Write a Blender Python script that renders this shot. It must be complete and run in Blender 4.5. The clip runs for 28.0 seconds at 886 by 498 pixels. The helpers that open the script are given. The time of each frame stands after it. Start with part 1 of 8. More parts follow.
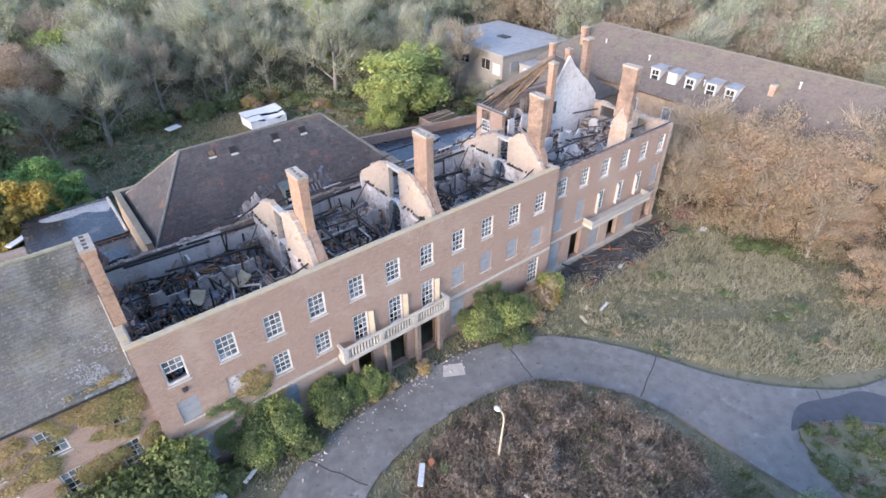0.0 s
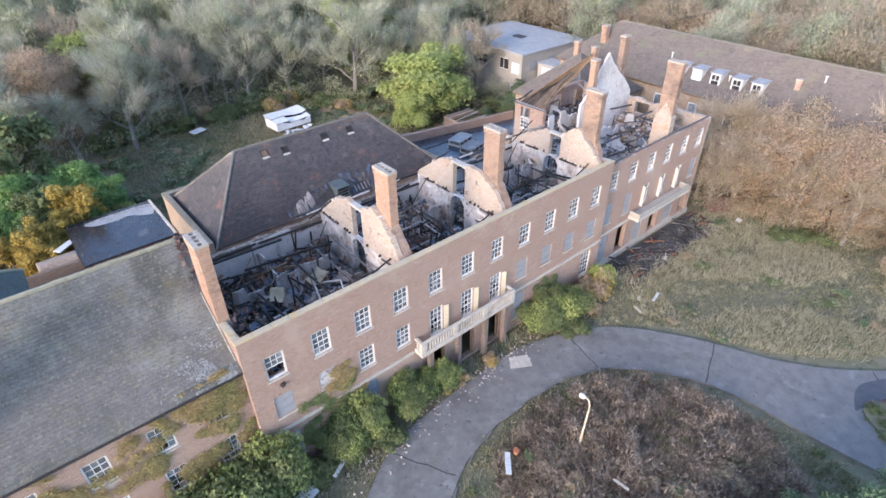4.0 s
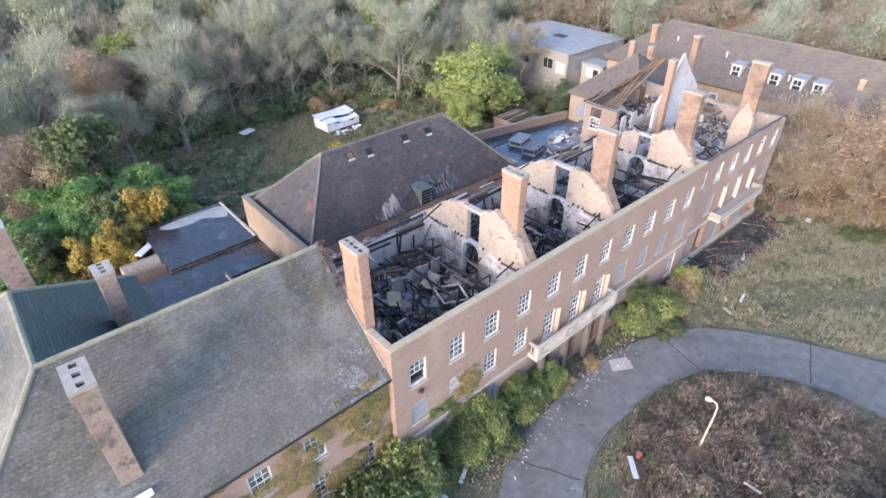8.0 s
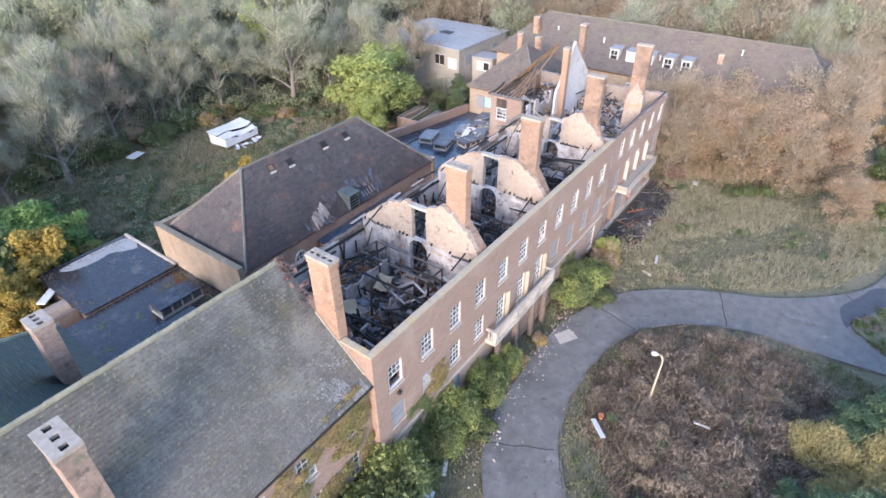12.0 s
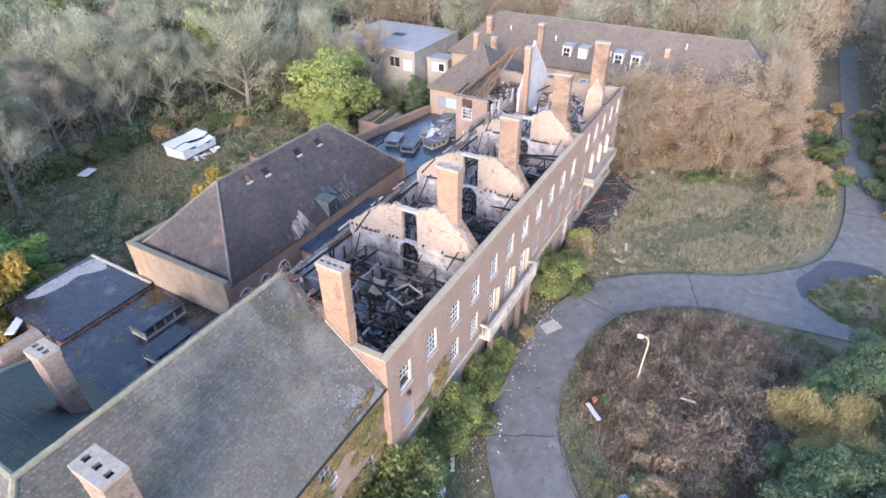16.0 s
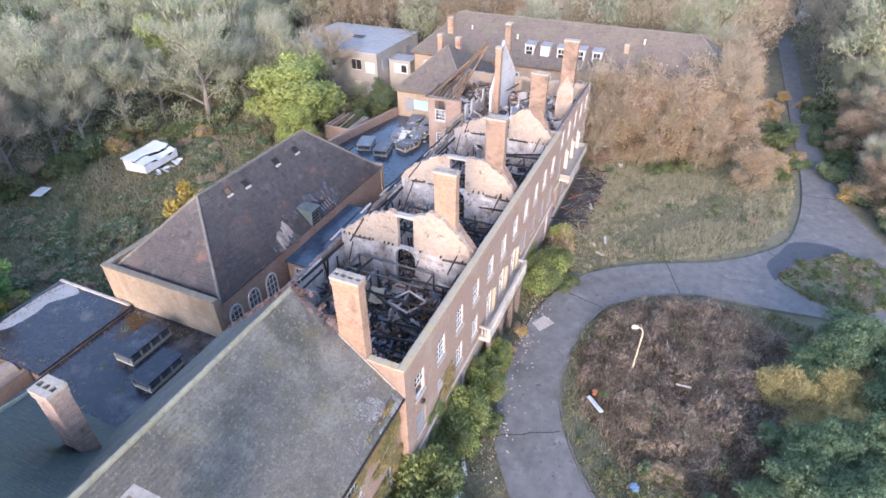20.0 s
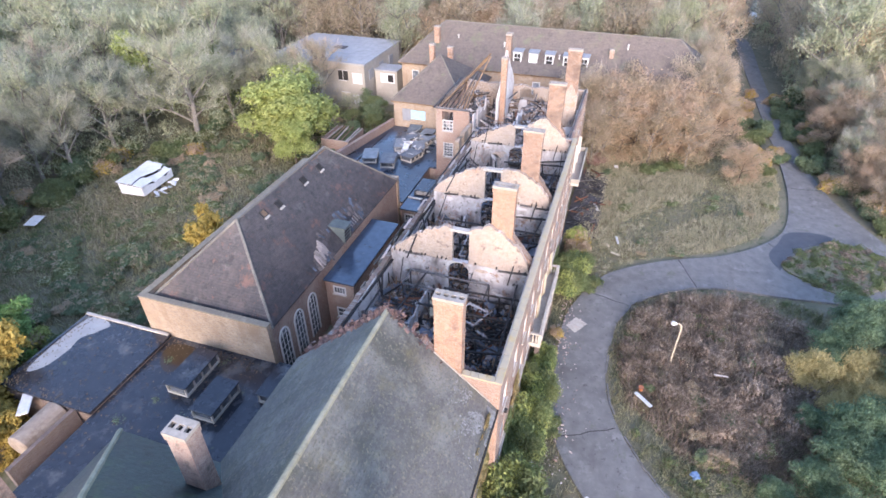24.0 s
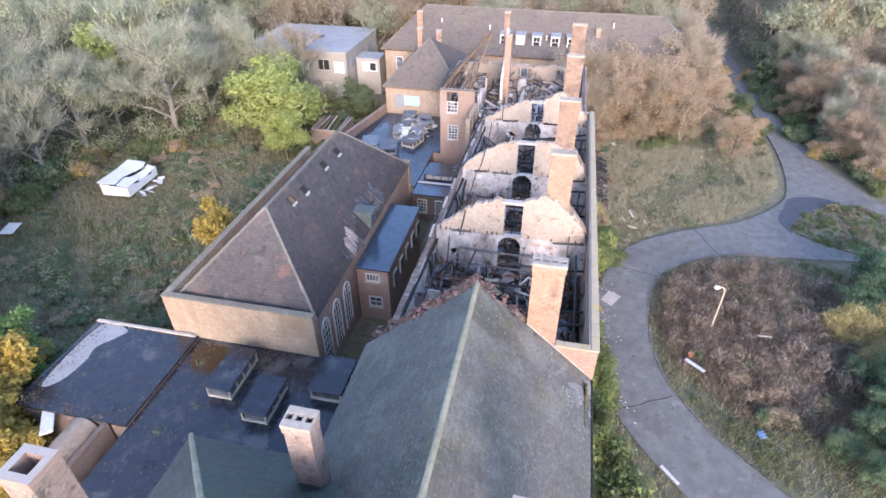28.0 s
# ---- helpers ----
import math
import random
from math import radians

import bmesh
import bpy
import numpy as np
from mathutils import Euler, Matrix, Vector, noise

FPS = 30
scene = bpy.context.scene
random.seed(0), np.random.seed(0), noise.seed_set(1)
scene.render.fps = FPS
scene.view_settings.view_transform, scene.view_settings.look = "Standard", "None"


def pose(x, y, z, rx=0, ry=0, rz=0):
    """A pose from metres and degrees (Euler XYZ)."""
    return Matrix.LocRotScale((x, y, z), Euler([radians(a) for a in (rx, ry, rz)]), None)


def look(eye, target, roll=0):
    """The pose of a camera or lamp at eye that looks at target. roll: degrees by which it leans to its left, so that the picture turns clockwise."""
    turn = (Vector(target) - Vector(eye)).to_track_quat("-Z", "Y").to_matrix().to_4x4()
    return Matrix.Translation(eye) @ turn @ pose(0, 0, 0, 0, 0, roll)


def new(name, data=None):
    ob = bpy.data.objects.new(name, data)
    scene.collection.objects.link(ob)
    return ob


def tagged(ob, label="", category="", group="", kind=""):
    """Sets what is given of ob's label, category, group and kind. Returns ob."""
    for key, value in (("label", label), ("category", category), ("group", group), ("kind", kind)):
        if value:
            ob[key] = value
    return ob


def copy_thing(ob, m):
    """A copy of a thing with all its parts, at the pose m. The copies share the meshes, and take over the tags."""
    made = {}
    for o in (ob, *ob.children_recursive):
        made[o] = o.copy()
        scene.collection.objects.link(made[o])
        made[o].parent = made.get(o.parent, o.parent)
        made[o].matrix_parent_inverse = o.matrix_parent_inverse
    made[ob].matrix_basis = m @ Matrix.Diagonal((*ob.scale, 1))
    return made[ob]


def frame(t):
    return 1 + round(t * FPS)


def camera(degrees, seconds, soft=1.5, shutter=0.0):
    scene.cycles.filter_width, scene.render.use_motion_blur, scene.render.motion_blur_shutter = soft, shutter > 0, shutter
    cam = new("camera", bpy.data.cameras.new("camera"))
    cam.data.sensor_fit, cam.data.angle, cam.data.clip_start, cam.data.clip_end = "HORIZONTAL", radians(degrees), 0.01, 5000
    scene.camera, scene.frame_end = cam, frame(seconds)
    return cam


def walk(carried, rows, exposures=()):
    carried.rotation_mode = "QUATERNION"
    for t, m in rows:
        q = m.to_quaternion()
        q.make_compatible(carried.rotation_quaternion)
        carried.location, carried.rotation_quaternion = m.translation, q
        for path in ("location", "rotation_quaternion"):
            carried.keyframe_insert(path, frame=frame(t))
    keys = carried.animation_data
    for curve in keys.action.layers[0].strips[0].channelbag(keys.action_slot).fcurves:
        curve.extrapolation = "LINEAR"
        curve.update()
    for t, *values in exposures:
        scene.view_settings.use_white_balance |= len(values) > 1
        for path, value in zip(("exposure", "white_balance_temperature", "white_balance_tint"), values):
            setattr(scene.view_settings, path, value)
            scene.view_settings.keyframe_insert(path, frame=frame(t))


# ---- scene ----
cam = camera(77.5, 28.0, soft=1.6)
PATH = [
    (0, (0.275, -24.303, 30.268), (1.288, -23.018, 29.118), -0.34),
    (0.5, (-0.041, -24.200, 30.175), (0.977, -22.919, 29.025), -0.35),
    (1, (-0.392, -24.076, 30.054), (0.627, -22.798, 28.902), -0.46),
    (1.5, (-0.894, -23.737, 29.893), (0.130, -22.466, 28.737), -0.48),
    (2, (-1.607, -23.276, 29.713), (-0.574, -22.011, 28.558), -0.49),
    (2.5, (-2.260, -22.837, 29.693), (-1.221, -21.576, 28.540), -0.30),
    (3, (-3.096, -22.297, 29.824), (-2.048, -21.040, 28.675), -0.32),
    (3.5, (-3.913, -21.782, 29.990), (-2.859, -20.526, 28.845), -0.42),
    (5.5, (-7.317, -19.164, 30.650), (-6.248, -17.921, 29.505), -0.46),
    (6, (-8.163, -18.366, 30.641), (-7.090, -17.129, 29.493), -0.37),
    (6.5, (-8.763, -17.653, 30.551), (-7.689, -16.416, 29.404), -0.37),
    (7, (-9.337, -16.948, 30.477), (-8.263, -15.712, 29.328), -0.27),
    (7.5, (-9.850, -16.400, 30.427), (-8.778, -15.163, 29.278), -0.27),
    (8, (-10.379, -15.833, 30.351), (-9.306, -14.597, 29.202), -0.27),
    (8.5, (-10.842, -15.421, 30.343), (-9.768, -14.189, 29.190), -0.28),
    (9, (-11.328, -15.082, 30.392), (-10.250, -13.852, 29.240), -0.29),
    (9.5, (-11.733, -14.825, 30.525), (-10.649, -13.599, 29.375), -0.30),
    (10, (-12.082, -14.676, 30.621), (-10.991, -13.454, 29.475), -0.41),
    (10.5, (-12.348, -14.491, 30.705), (-11.253, -13.272, 29.559), -0.41),
    (11, (-12.534, -14.208, 30.540), (-11.416, -13.010, 29.393), -0.37),
    (11.5, (-12.674, -13.907, 30.440), (-11.488, -12.778, 29.292), -0.42),
    (12, (-12.906, -13.607, 30.448), (-11.581, -12.647, 29.297), -0.34),
    (12.5, (-13.068, -13.415, 30.363), (-11.668, -12.570, 29.212), -0.40),
    (14.5, (-14.052, -12.252, 30.773), (-12.640, -11.432, 29.618), -0.24),
    (15, (-14.334, -12.038, 30.818), (-12.919, -11.222, 29.664), -0.24),
    (15.5, (-14.526, -11.840, 30.844), (-13.109, -11.027, 29.691), -0.24),
    (16, (-14.789, -11.586, 30.818), (-13.366, -10.780, 29.667), -0.25),
    (16.5, (-14.934, -11.356, 30.858), (-13.495, -10.580, 29.707), -0.29),
    (17, (-15.154, -11.077, 30.962), (-13.683, -10.366, 29.809), -0.16),
    (17.5, (-15.273, -10.802, 31.047), (-13.781, -10.136, 29.894), -0.20),
    (18, (-15.379, -10.457, 31.018), (-13.885, -9.795, 29.865), -0.21),
    (18.5, (-15.474, -10.168, 30.997), (-13.980, -9.506, 29.843), -0.21),
    (19, (-15.536, -9.842, 30.950), (-14.043, -9.179, 29.796), -0.21),
    (19.5, (-15.607, -9.511, 31.002), (-14.115, -8.848, 29.848), -0.21),
    (20, (-15.740, -9.027, 31.054), (-14.247, -8.366, 29.899), -0.21),
    (20.5, (-15.923, -8.501, 31.116), (-14.428, -7.840, 29.964), -0.21),
    (21, (-16.164, -7.858, 31.247), (-14.667, -7.199, 30.096), -0.31),
    (21.5, (-16.416, -7.189, 31.325), (-14.918, -6.534, 30.173), -0.21),
    (23.5, (-17.876, -3.903, 32.060), (-16.350, -3.311, 30.910), -0.16),
    (24, (-18.326, -2.986, 32.142), (-16.770, -2.478, 30.992), -0.02),
    (24.5, (-18.764, -1.982, 31.965), (-17.184, -1.562, 30.814), -0.08),
    (25, (-19.098, -0.924, 31.503), (-17.502, -0.575, 30.350), -0.11),
    (25.5, (-19.305, 0.299, 31.040), (-17.707, 0.640, 29.887), -0.02),
    (26, (-19.445, 1.473, 30.648), (-17.846, 1.809, 29.495), -0.02),
    (26.5, (-19.521, 2.550, 30.368), (-17.923, 2.889, 29.215), -0.12),
    (27, (-19.502, 2.999, 30.253), (-17.905, 3.343, 29.099), 0.08),
    (27.5, (-19.492, 3.103, 30.221), (-17.896, 3.451, 29.068), -0.02),
    (28, (-19.511, 3.240, 30.075), (-17.915, 3.586, 28.921), -0.12),
]
walk(cam, [(t, look(eye, target, roll)) for t, eye, target, roll in PATH], exposures=[(0, 2.14, 6200, 16.5), (12, 2.18, 6200, 17), (20, 2.25, 6200, 20), (28, 2.29, 6200, 21)])

# ---- light: hazy low sun in the west, pale sky ----
world = bpy.data.worlds.new("hazy_evening_sky")
scene.world = world
world.use_nodes = True
sky = world.node_tree.nodes.new("ShaderNodeTexSky")
sky.sky_type, sky.sun_disc = "NISHITA", False
sky.sun_elevation, sky.sun_rotation = radians(22), radians(255)
sky.air_density, sky.dust_density, sky.ozone_density = 1.0, 1.0, 2.0
back = world.node_tree.nodes["Background"]
back.inputs["Strength"].default_value = 0.15
world.node_tree.links.new(sky.outputs[0], back.inputs["Color"])
sun = new("sun", bpy.data.lights.new("sun", "SUN"))
sun.data.energy, sun.data.angle, sun.data.color = 0.95, radians(18), (1.0, 0.85, 0.72)
sun.matrix_world = look((-60, -18, 20), (0, 0, 0))


# ---- materials ----
def surface(name, a, b, scale=3.0, stain=None, stain_scale=0.35, stain_cut=0.55, rough=0.85, bump=0.25, bump_scale=25.0,
            metal=0.0, rnd=0.0, brick=None, mortar=(0.35, 0.31, 0.27), streak=0.0, island=False, local=False, spec=0.3, spots=()):
    """A weathered surface: two colours at a fine scale, stains at a coarse one, relief, and where asked for courses of brick."""
    m = bpy.data.materials.new(name)
    m.use_nodes = True
    nt = m.node_tree
    nd, ln = nt.nodes, nt.links
    bsdf = nd["Principled BSDF"]
    if local:
        pos = nd.new("ShaderNodeTexCoord").outputs["Object"]
    else:
        pos = nd.new("ShaderNodeNewGeometry").outputs["Position"]

    def noise_tex(sc, detail=4.0, vec=None, rough_n=0.6):
        n = nd.new("ShaderNodeTexNoise")
        n.inputs["Scale"].default_value, n.inputs["Detail"].default_value, n.inputs["Roughness"].default_value = sc, detail, rough_n
        ln.new(vec or pos, n.inputs["Vector"])
        return n.outputs["Fac"]

    def ramp(fac, lo, hi):
        r = nd.new("ShaderNodeMapRange")
        r.inputs["From Min"].default_value, r.inputs["From Max"].default_value = lo, hi
        ln.new(fac, r.inputs["Value"])
        return r.outputs["Result"]

    def mix(fac, c1, c2, mode="MIX"):
        x = nd.new("ShaderNodeMix")
        x.data_type, x.blend_type = "RGBA", mode
        for sock, v in ((x.inputs["Factor"], fac), (x.inputs[6], c1), (x.inputs[7], c2)):
            if isinstance(v, bpy.types.NodeSocket):
                ln.new(v, sock)
            elif isinstance(v, tuple):
                sock.default_value = (*v, 1)
            else:
                sock.default_value = v
        return x.outputs[2]

    col = mix(ramp(noise_tex(scale), 0.32, 0.68), a, b)
    height = noise_tex(bump_scale, 3.0)
    if brick:
        sep = nd.new("ShaderNodeSeparateXYZ")
        ln.new(pos, sep.inputs[0])
        add = nd.new("ShaderNodeMath")
        ln.new(sep.outputs[0], add.inputs[0]), ln.new(sep.outputs[1], add.inputs[1])
        comb = nd.new("ShaderNodeCombineXYZ")
        ln.new(add.outputs[0], comb.inputs[0]), ln.new(sep.outputs[2], comb.inputs[1])
        bt = nd.new("ShaderNodeTexBrick")
        ln.new(comb.outputs[0], bt.inputs["Vector"])
        bt.inputs["Scale"].default_value = 1.0
        bt.inputs["Brick Width"].default_value, bt.inputs["Row Height"].default_value = brick
        bt.inputs["Mortar Size"].default_value = 0.006
        bt.inputs["Mortar"].default_value = (*mortar, 1)
        darker = mix(1.0, col, (0.72, 0.70, 0.70), "MULTIPLY")
        ln.new(col, bt.inputs["Color1"]), ln.new(darker, bt.inputs["Color2"])
        col = bt.outputs["Color"]
    if stain:
        vec = None
        if streak:
            mp = nd.new("ShaderNodeMapping")
            mp.inputs["Scale"].default_value = (1, 1, streak)
            ln.new(pos, mp.inputs["Vector"])
            vec = mp.outputs[0]
        col = mix(ramp(noise_tex(stain_scale, 5.0, vec, 0.65), stain_cut, stain_cut + 0.22), col, stain)
    for colour, sc, cut, soft_edge in spots:
        col = mix(ramp(noise_tex(sc, 5.0, None, 0.7), cut, cut + soft_edge), col, colour)
    if rnd or island:
        src = nd.new("ShaderNodeNewGeometry").outputs["Random Per Island"] if island else nd.new("ShaderNodeObjectInfo").outputs["Random"]
        hsv = nd.new("ShaderNodeHueSaturation")
        r = nd.new("ShaderNodeMapRange")
        r.inputs["To Min"].default_value, r.inputs["To Max"].default_value = 1 - rnd, 1 + rnd
        ln.new(src, r.inputs["Value"]), ln.new(r.outputs[0], hsv.inputs["Value"]), ln.new(col, hsv.inputs["Color"])
        col = hsv.outputs[0]
    ln.new(col, bsdf.inputs["Base Color"])
    rr = nd.new("ShaderNodeMapRange")
    rr.inputs["To Min"].default_value, rr.inputs["To Max"].default_value = max(0.02, rough - 0.12), min(1.0, rough + 0.1)
    ln.new(noise_tex(scale * 0.7), rr.inputs["Value"]), ln.new(rr.outputs[0], bsdf.inputs["Roughness"])
    bsdf.inputs["Metallic"].default_value = metal
    bsdf.inputs["Specular IOR Level"].default_value = spec
    if bump:
        bp = nd.new("ShaderNodeBump")
        bp.inputs["Strength"].default_value, bp.inputs["Distance"].default_value = bump, 0.05
        ln.new(height, bp.inputs["Height"]), ln.new(bp.outputs[0], bsdf.inputs["Normal"])
    return m


def foliage(name, a, b, rnd=0.25, through_light=0.3, patch=0.5):
    """Leaves: two tones in patches, each leaf a little lighter or darker, some light passing through."""
    m = surface(name, a, b, scale=patch, rough=0.65, bump=0, rnd=rnd, island=True, spec=0.15)
    nd, ln = m.node_tree.nodes, m.node_tree.links
    bsdf, out = nd["Principled BSDF"], nd["Material Output"]
    tr = nd.new("ShaderNodeBsdfTranslucent")
    ln.new(bsdf.inputs["Base Color"].links[0].from_socket, tr.inputs["Color"])
    mx = nd.new("ShaderNodeMixShader")
    mx.inputs[0].default_value = through_light
    ln.new(bsdf.outputs[0], mx.inputs[1]), ln.new(tr.outputs[0], mx.inputs[2]), ln.new(mx.outputs[0], out.inputs["Surface"])
    return m


BRICK = surface("brown_brick", (0.35, 0.225, 0.165), (0.265, 0.17, 0.125), 9, (0.36, 0.28, 0.22), 0.22, 0.52, 0.9, 0.12, 30, brick=(0.225, 0.075), spots=[((0.2, 0.135, 0.105), 1.4, 0.6, 0.12), ((0.42, 0.34, 0.275), 0.5, 0.6, 0.2)])
BRICK_M = surface("mossy_mottled_brick", (0.36, 0.25, 0.19), (0.25, 0.165, 0.125), 4, (0.17, 0.12, 0.095), 0.8, 0.5, 0.92, 0.2, 30, brick=(0.225, 0.075), spots=[((0.12, 0.10, 0.08), 1.6, 0.56, 0.08), ((0.40, 0.34, 0.28), 1.1, 0.58, 0.1), ((0.13, 0.14, 0.09), 0.9, 0.6, 0.12)])
DEADLEAF = surface("dead_wet_leaf", (0.15, 0.10, 0.055), (0.09, 0.06, 0.035), 6, rough=0.7, bump=0, rnd=0.4, island=True)
BRICK_O = surface("orange_brick", (0.40, 0.24, 0.15), (0.30, 0.165, 0.10), 3, (0.20, 0.135, 0.105), 0.55, 0.52, 0.9, 0.3, 30, brick=(0.225, 0.075), spots=[((0.15, 0.095, 0.07), 1.1, 0.56, 0.16), ((0.5, 0.33, 0.21), 3.0, 0.6, 0.1)])
BRICK_Y = surface("buff_brick", (0.43, 0.325, 0.22), (0.33, 0.24, 0.16), 6, (0.25, 0.175, 0.115), 0.4, 0.5, 0.9, 0.3, 30, brick=(0.225, 0.075), streak=0.35, spots=[((0.22, 0.165, 0.115), 1.0, 0.56, 0.16), ((0.47, 0.37, 0.27), 0.7, 0.6, 0.14), ((0.18, 0.15, 0.11), 2.6, 0.62, 0.08)])
BRICK_G = surface("grey_brown_brick", (0.33, 0.30, 0.255), (0.265, 0.24, 0.205), 6, (0.38, 0.35, 0.30), 0.3, 0.5, 0.9, 0.2, 30)
BRICK_D = surface("sooty_brown_brick", (0.20, 0.145, 0.115), (0.145, 0.105, 0.085), 7, (0.10, 0.085, 0.07), 0.4, 0.52, 0.9, 0.3, 30, brick=(0.225, 0.075), mortar=(0.22, 0.2, 0.18), spots=[((0.28, 0.235, 0.19), 0.7, 0.6, 0.15), ((0.09, 0.1, 0.06), 0.9, 0.6, 0.15)])
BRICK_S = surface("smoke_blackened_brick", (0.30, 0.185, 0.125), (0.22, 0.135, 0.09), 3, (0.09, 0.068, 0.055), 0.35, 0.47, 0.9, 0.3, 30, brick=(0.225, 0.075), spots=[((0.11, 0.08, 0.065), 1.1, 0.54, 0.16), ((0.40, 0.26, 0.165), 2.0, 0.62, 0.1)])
GABLE = surface("scorched_inner_brick", (0.43, 0.335, 0.25), (0.285, 0.215, 0.16), 6, (0.34, 0.28, 0.24), 0.9, 0.52, 0.92, 0.4, 14, brick=(0.225, 0.075), mortar=(0.5, 0.45, 0.4), spots=[((0.52, 0.45, 0.375), 2.5, 0.62, 0.08), ((0.15, 0.115, 0.095), 1.3, 0.6, 0.08), ((0.36, 0.21, 0.13), 0.8, 0.6, 0.12)])
PLASTER = surface("burnt_white_plaster", (0.49, 0.46, 0.44), (0.34, 0.31, 0.29), 1.6, (0.11, 0.092, 0.082), 0.6, 0.48, 0.9, 0.3, 12, streak=0.5, spots=[((0.27, 0.18, 0.13), 1.7, 0.58, 0.05), ((0.055, 0.05, 0.047), 2.6, 0.58, 0.08), ((0.22, 0.2, 0.19), 5.0, 0.6, 0.08)])
PLASTER_W = surface("sooty_white_plaster", (0.56, 0.53, 0.51), (0.45, 0.42, 0.40), 1.6, (0.20, 0.175, 0.16), 0.7, 0.54, 0.9, 0.3, 12, streak=0.5, spots=[((0.33, 0.23, 0.17), 1.7, 0.62, 0.06), ((0.07, 0.063, 0.06), 2.6, 0.62, 0.08)])
STONE = surface("pale_stone", (0.45, 0.405, 0.345), (0.36, 0.325, 0.28), 6, (0.25, 0.225, 0.185), 0.8, 0.54, 0.9, 0.3, 20)
COPING = surface("lichened_coping", (0.41, 0.33, 0.21), (0.33, 0.285, 0.21), 2.5, (0.42, 0.29, 0.10), 0.8, 0.52, 0.92, 0.4, 18)
TILE = surface("mossy_grey_tile", (0.14, 0.133, 0.127), (0.105, 0.099, 0.096), 5, (0.21, 0.205, 0.185), 0.30, 0.48, 0.92, 0.28, 10, rnd=0.02, island=True, spots=[((0.075, 0.078, 0.068), 0.25, 0.48, 0.16), ((0.085, 0.084, 0.074), 1.3, 0.52, 0.22), ((0.15, 0.135, 0.082), 0.55, 0.54, 0.2), ((0.085, 0.082, 0.072), 5.5, 0.5, 0.25), ((0.16, 0.155, 0.14), 1.9, 0.56, 0.14), ((0.25, 0.25, 0.245), 2.2, 0.66, 0.1), ((0.21, 0.19, 0.145), 7.0, 0.54, 0.12), ((0.07, 0.066, 0.058), 11.0, 0.56, 0.12), ((0.10, 0.095, 0.07), 0.8, 0.56, 0.2)])
TILE_F = surface("faded_brown_tile", (0.135, 0.112, 0.098), (0.10, 0.085, 0.077), 3, (0.15, 0.13, 0.10), 0.35, 0.52, 0.9, 0.5, 10, rnd=0.06, island=True, spots=[((0.075, 0.066, 0.062), 1.1, 0.55, 0.14), ((0.12, 0.13, 0.08), 0.3, 0.56, 0.16)])
TILE_B = surface("brown_tile", (0.094, 0.083, 0.081), (0.064, 0.060, 0.062), 3, (0.125, 0.105, 0.095), 0.35, 0.52, 0.9, 0.35, 10, rnd=0.07, island=True, spots=[((0.045, 0.044, 0.047), 1.1, 0.54, 0.12), ((0.155, 0.098, 0.08), 0.55, 0.57, 0.08), ((0.15, 0.145, 0.13), 0.45, 0.58, 0.15), ((0.17, 0.10, 0.08), 2.3, 0.63, 0.06), ((0.19, 0.155, 0.135), 4.0, 0.66, 0.05), ((0.05, 0.052, 0.05), 6.0, 0.58, 0.1)])
# darker teal tile for the east slope: its shade is in the base colour
TILE_T = surface("shaded_green_tile", (0.050, 0.075, 0.075), (0.034, 0.050, 0.054), 5, (0.06, 0.09, 0.05), 0.4, 0.55, 0.6, 0.5, 10, rnd=0.06, island=True, spots=[((0.075, 0.105, 0.055), 0.7, 0.56, 0.15), ((0.028, 0.038, 0.042), 2.0, 0.55, 0.1)])
RIDGE = surface("mossy_ridge_tile", (0.27, 0.25, 0.165), (0.19, 0.18, 0.135), 6, (0.33, 0.30, 0.22), 0.8, 0.5, 0.95, 0.5, 16)
FELT = surface("wet_bitumen_felt", (0.030, 0.032, 0.038), (0.017, 0.018, 0.023), 1.6, (0.10, 0.10, 0.10), 0.28, 0.60, 0.27, 0.12, 6, spec=0.55, spots=[((0.06, 0.06, 0.06), 1.2, 0.6, 0.08), ((0.015, 0.015, 0.018), 0.6, 0.6, 0.05), ((0.085, 0.083, 0.08), 0.45, 0.56, 0.1), ((0.07, 0.072, 0.04), 0.8, 0.63, 0.06), ((0.09, 0.085, 0.075), 5.0, 0.67, 0.04)])
# reflected sky put into the colour: blue base in FELT_B, blue patches in FELT_Y
FELT_B = surface("wet_sky_tinted_felt", (0.042, 0.064, 0.098), (0.028, 0.044, 0.07), 1.6, (0.09, 0.12, 0.16), 0.35, 0.58, 0.2, 0.08, 6, spec=0.7, spots=[((0.02, 0.024, 0.032), 1.1, 0.6, 0.06), ((0.12, 0.13, 0.14), 2.5, 0.66, 0.06), ((0.05, 0.055, 0.04), 0.7, 0.62, 0.08)])
FELT_Y = surface("wet_sky_tinted_black_felt", (0.040, 0.046, 0.056), (0.024, 0.028, 0.036), 1.2, (0.05, 0.078, 0.115), 0.22, 0.5, 0.3, 0.12, 6, spec=0.55, spots=[((0.02, 0.021, 0.025), 0.8, 0.58, 0.06), ((0.09, 0.09, 0.085), 2.5, 0.66, 0.06), ((0.055, 0.06, 0.04), 0.7, 0.62, 0.08)])
FELT_G = surface("grey_felt", (0.33, 0.325, 0.315), (0.26, 0.26, 0.255), 1.2, (0.20, 0.19, 0.175), 0.25, 0.58, 0.8, 0.2, 8, spots=[((0.24, 0.23, 0.21), 0.8, 0.56, 0.15), ((0.16, 0.15, 0.13), 3.0, 0.64, 0.06)])
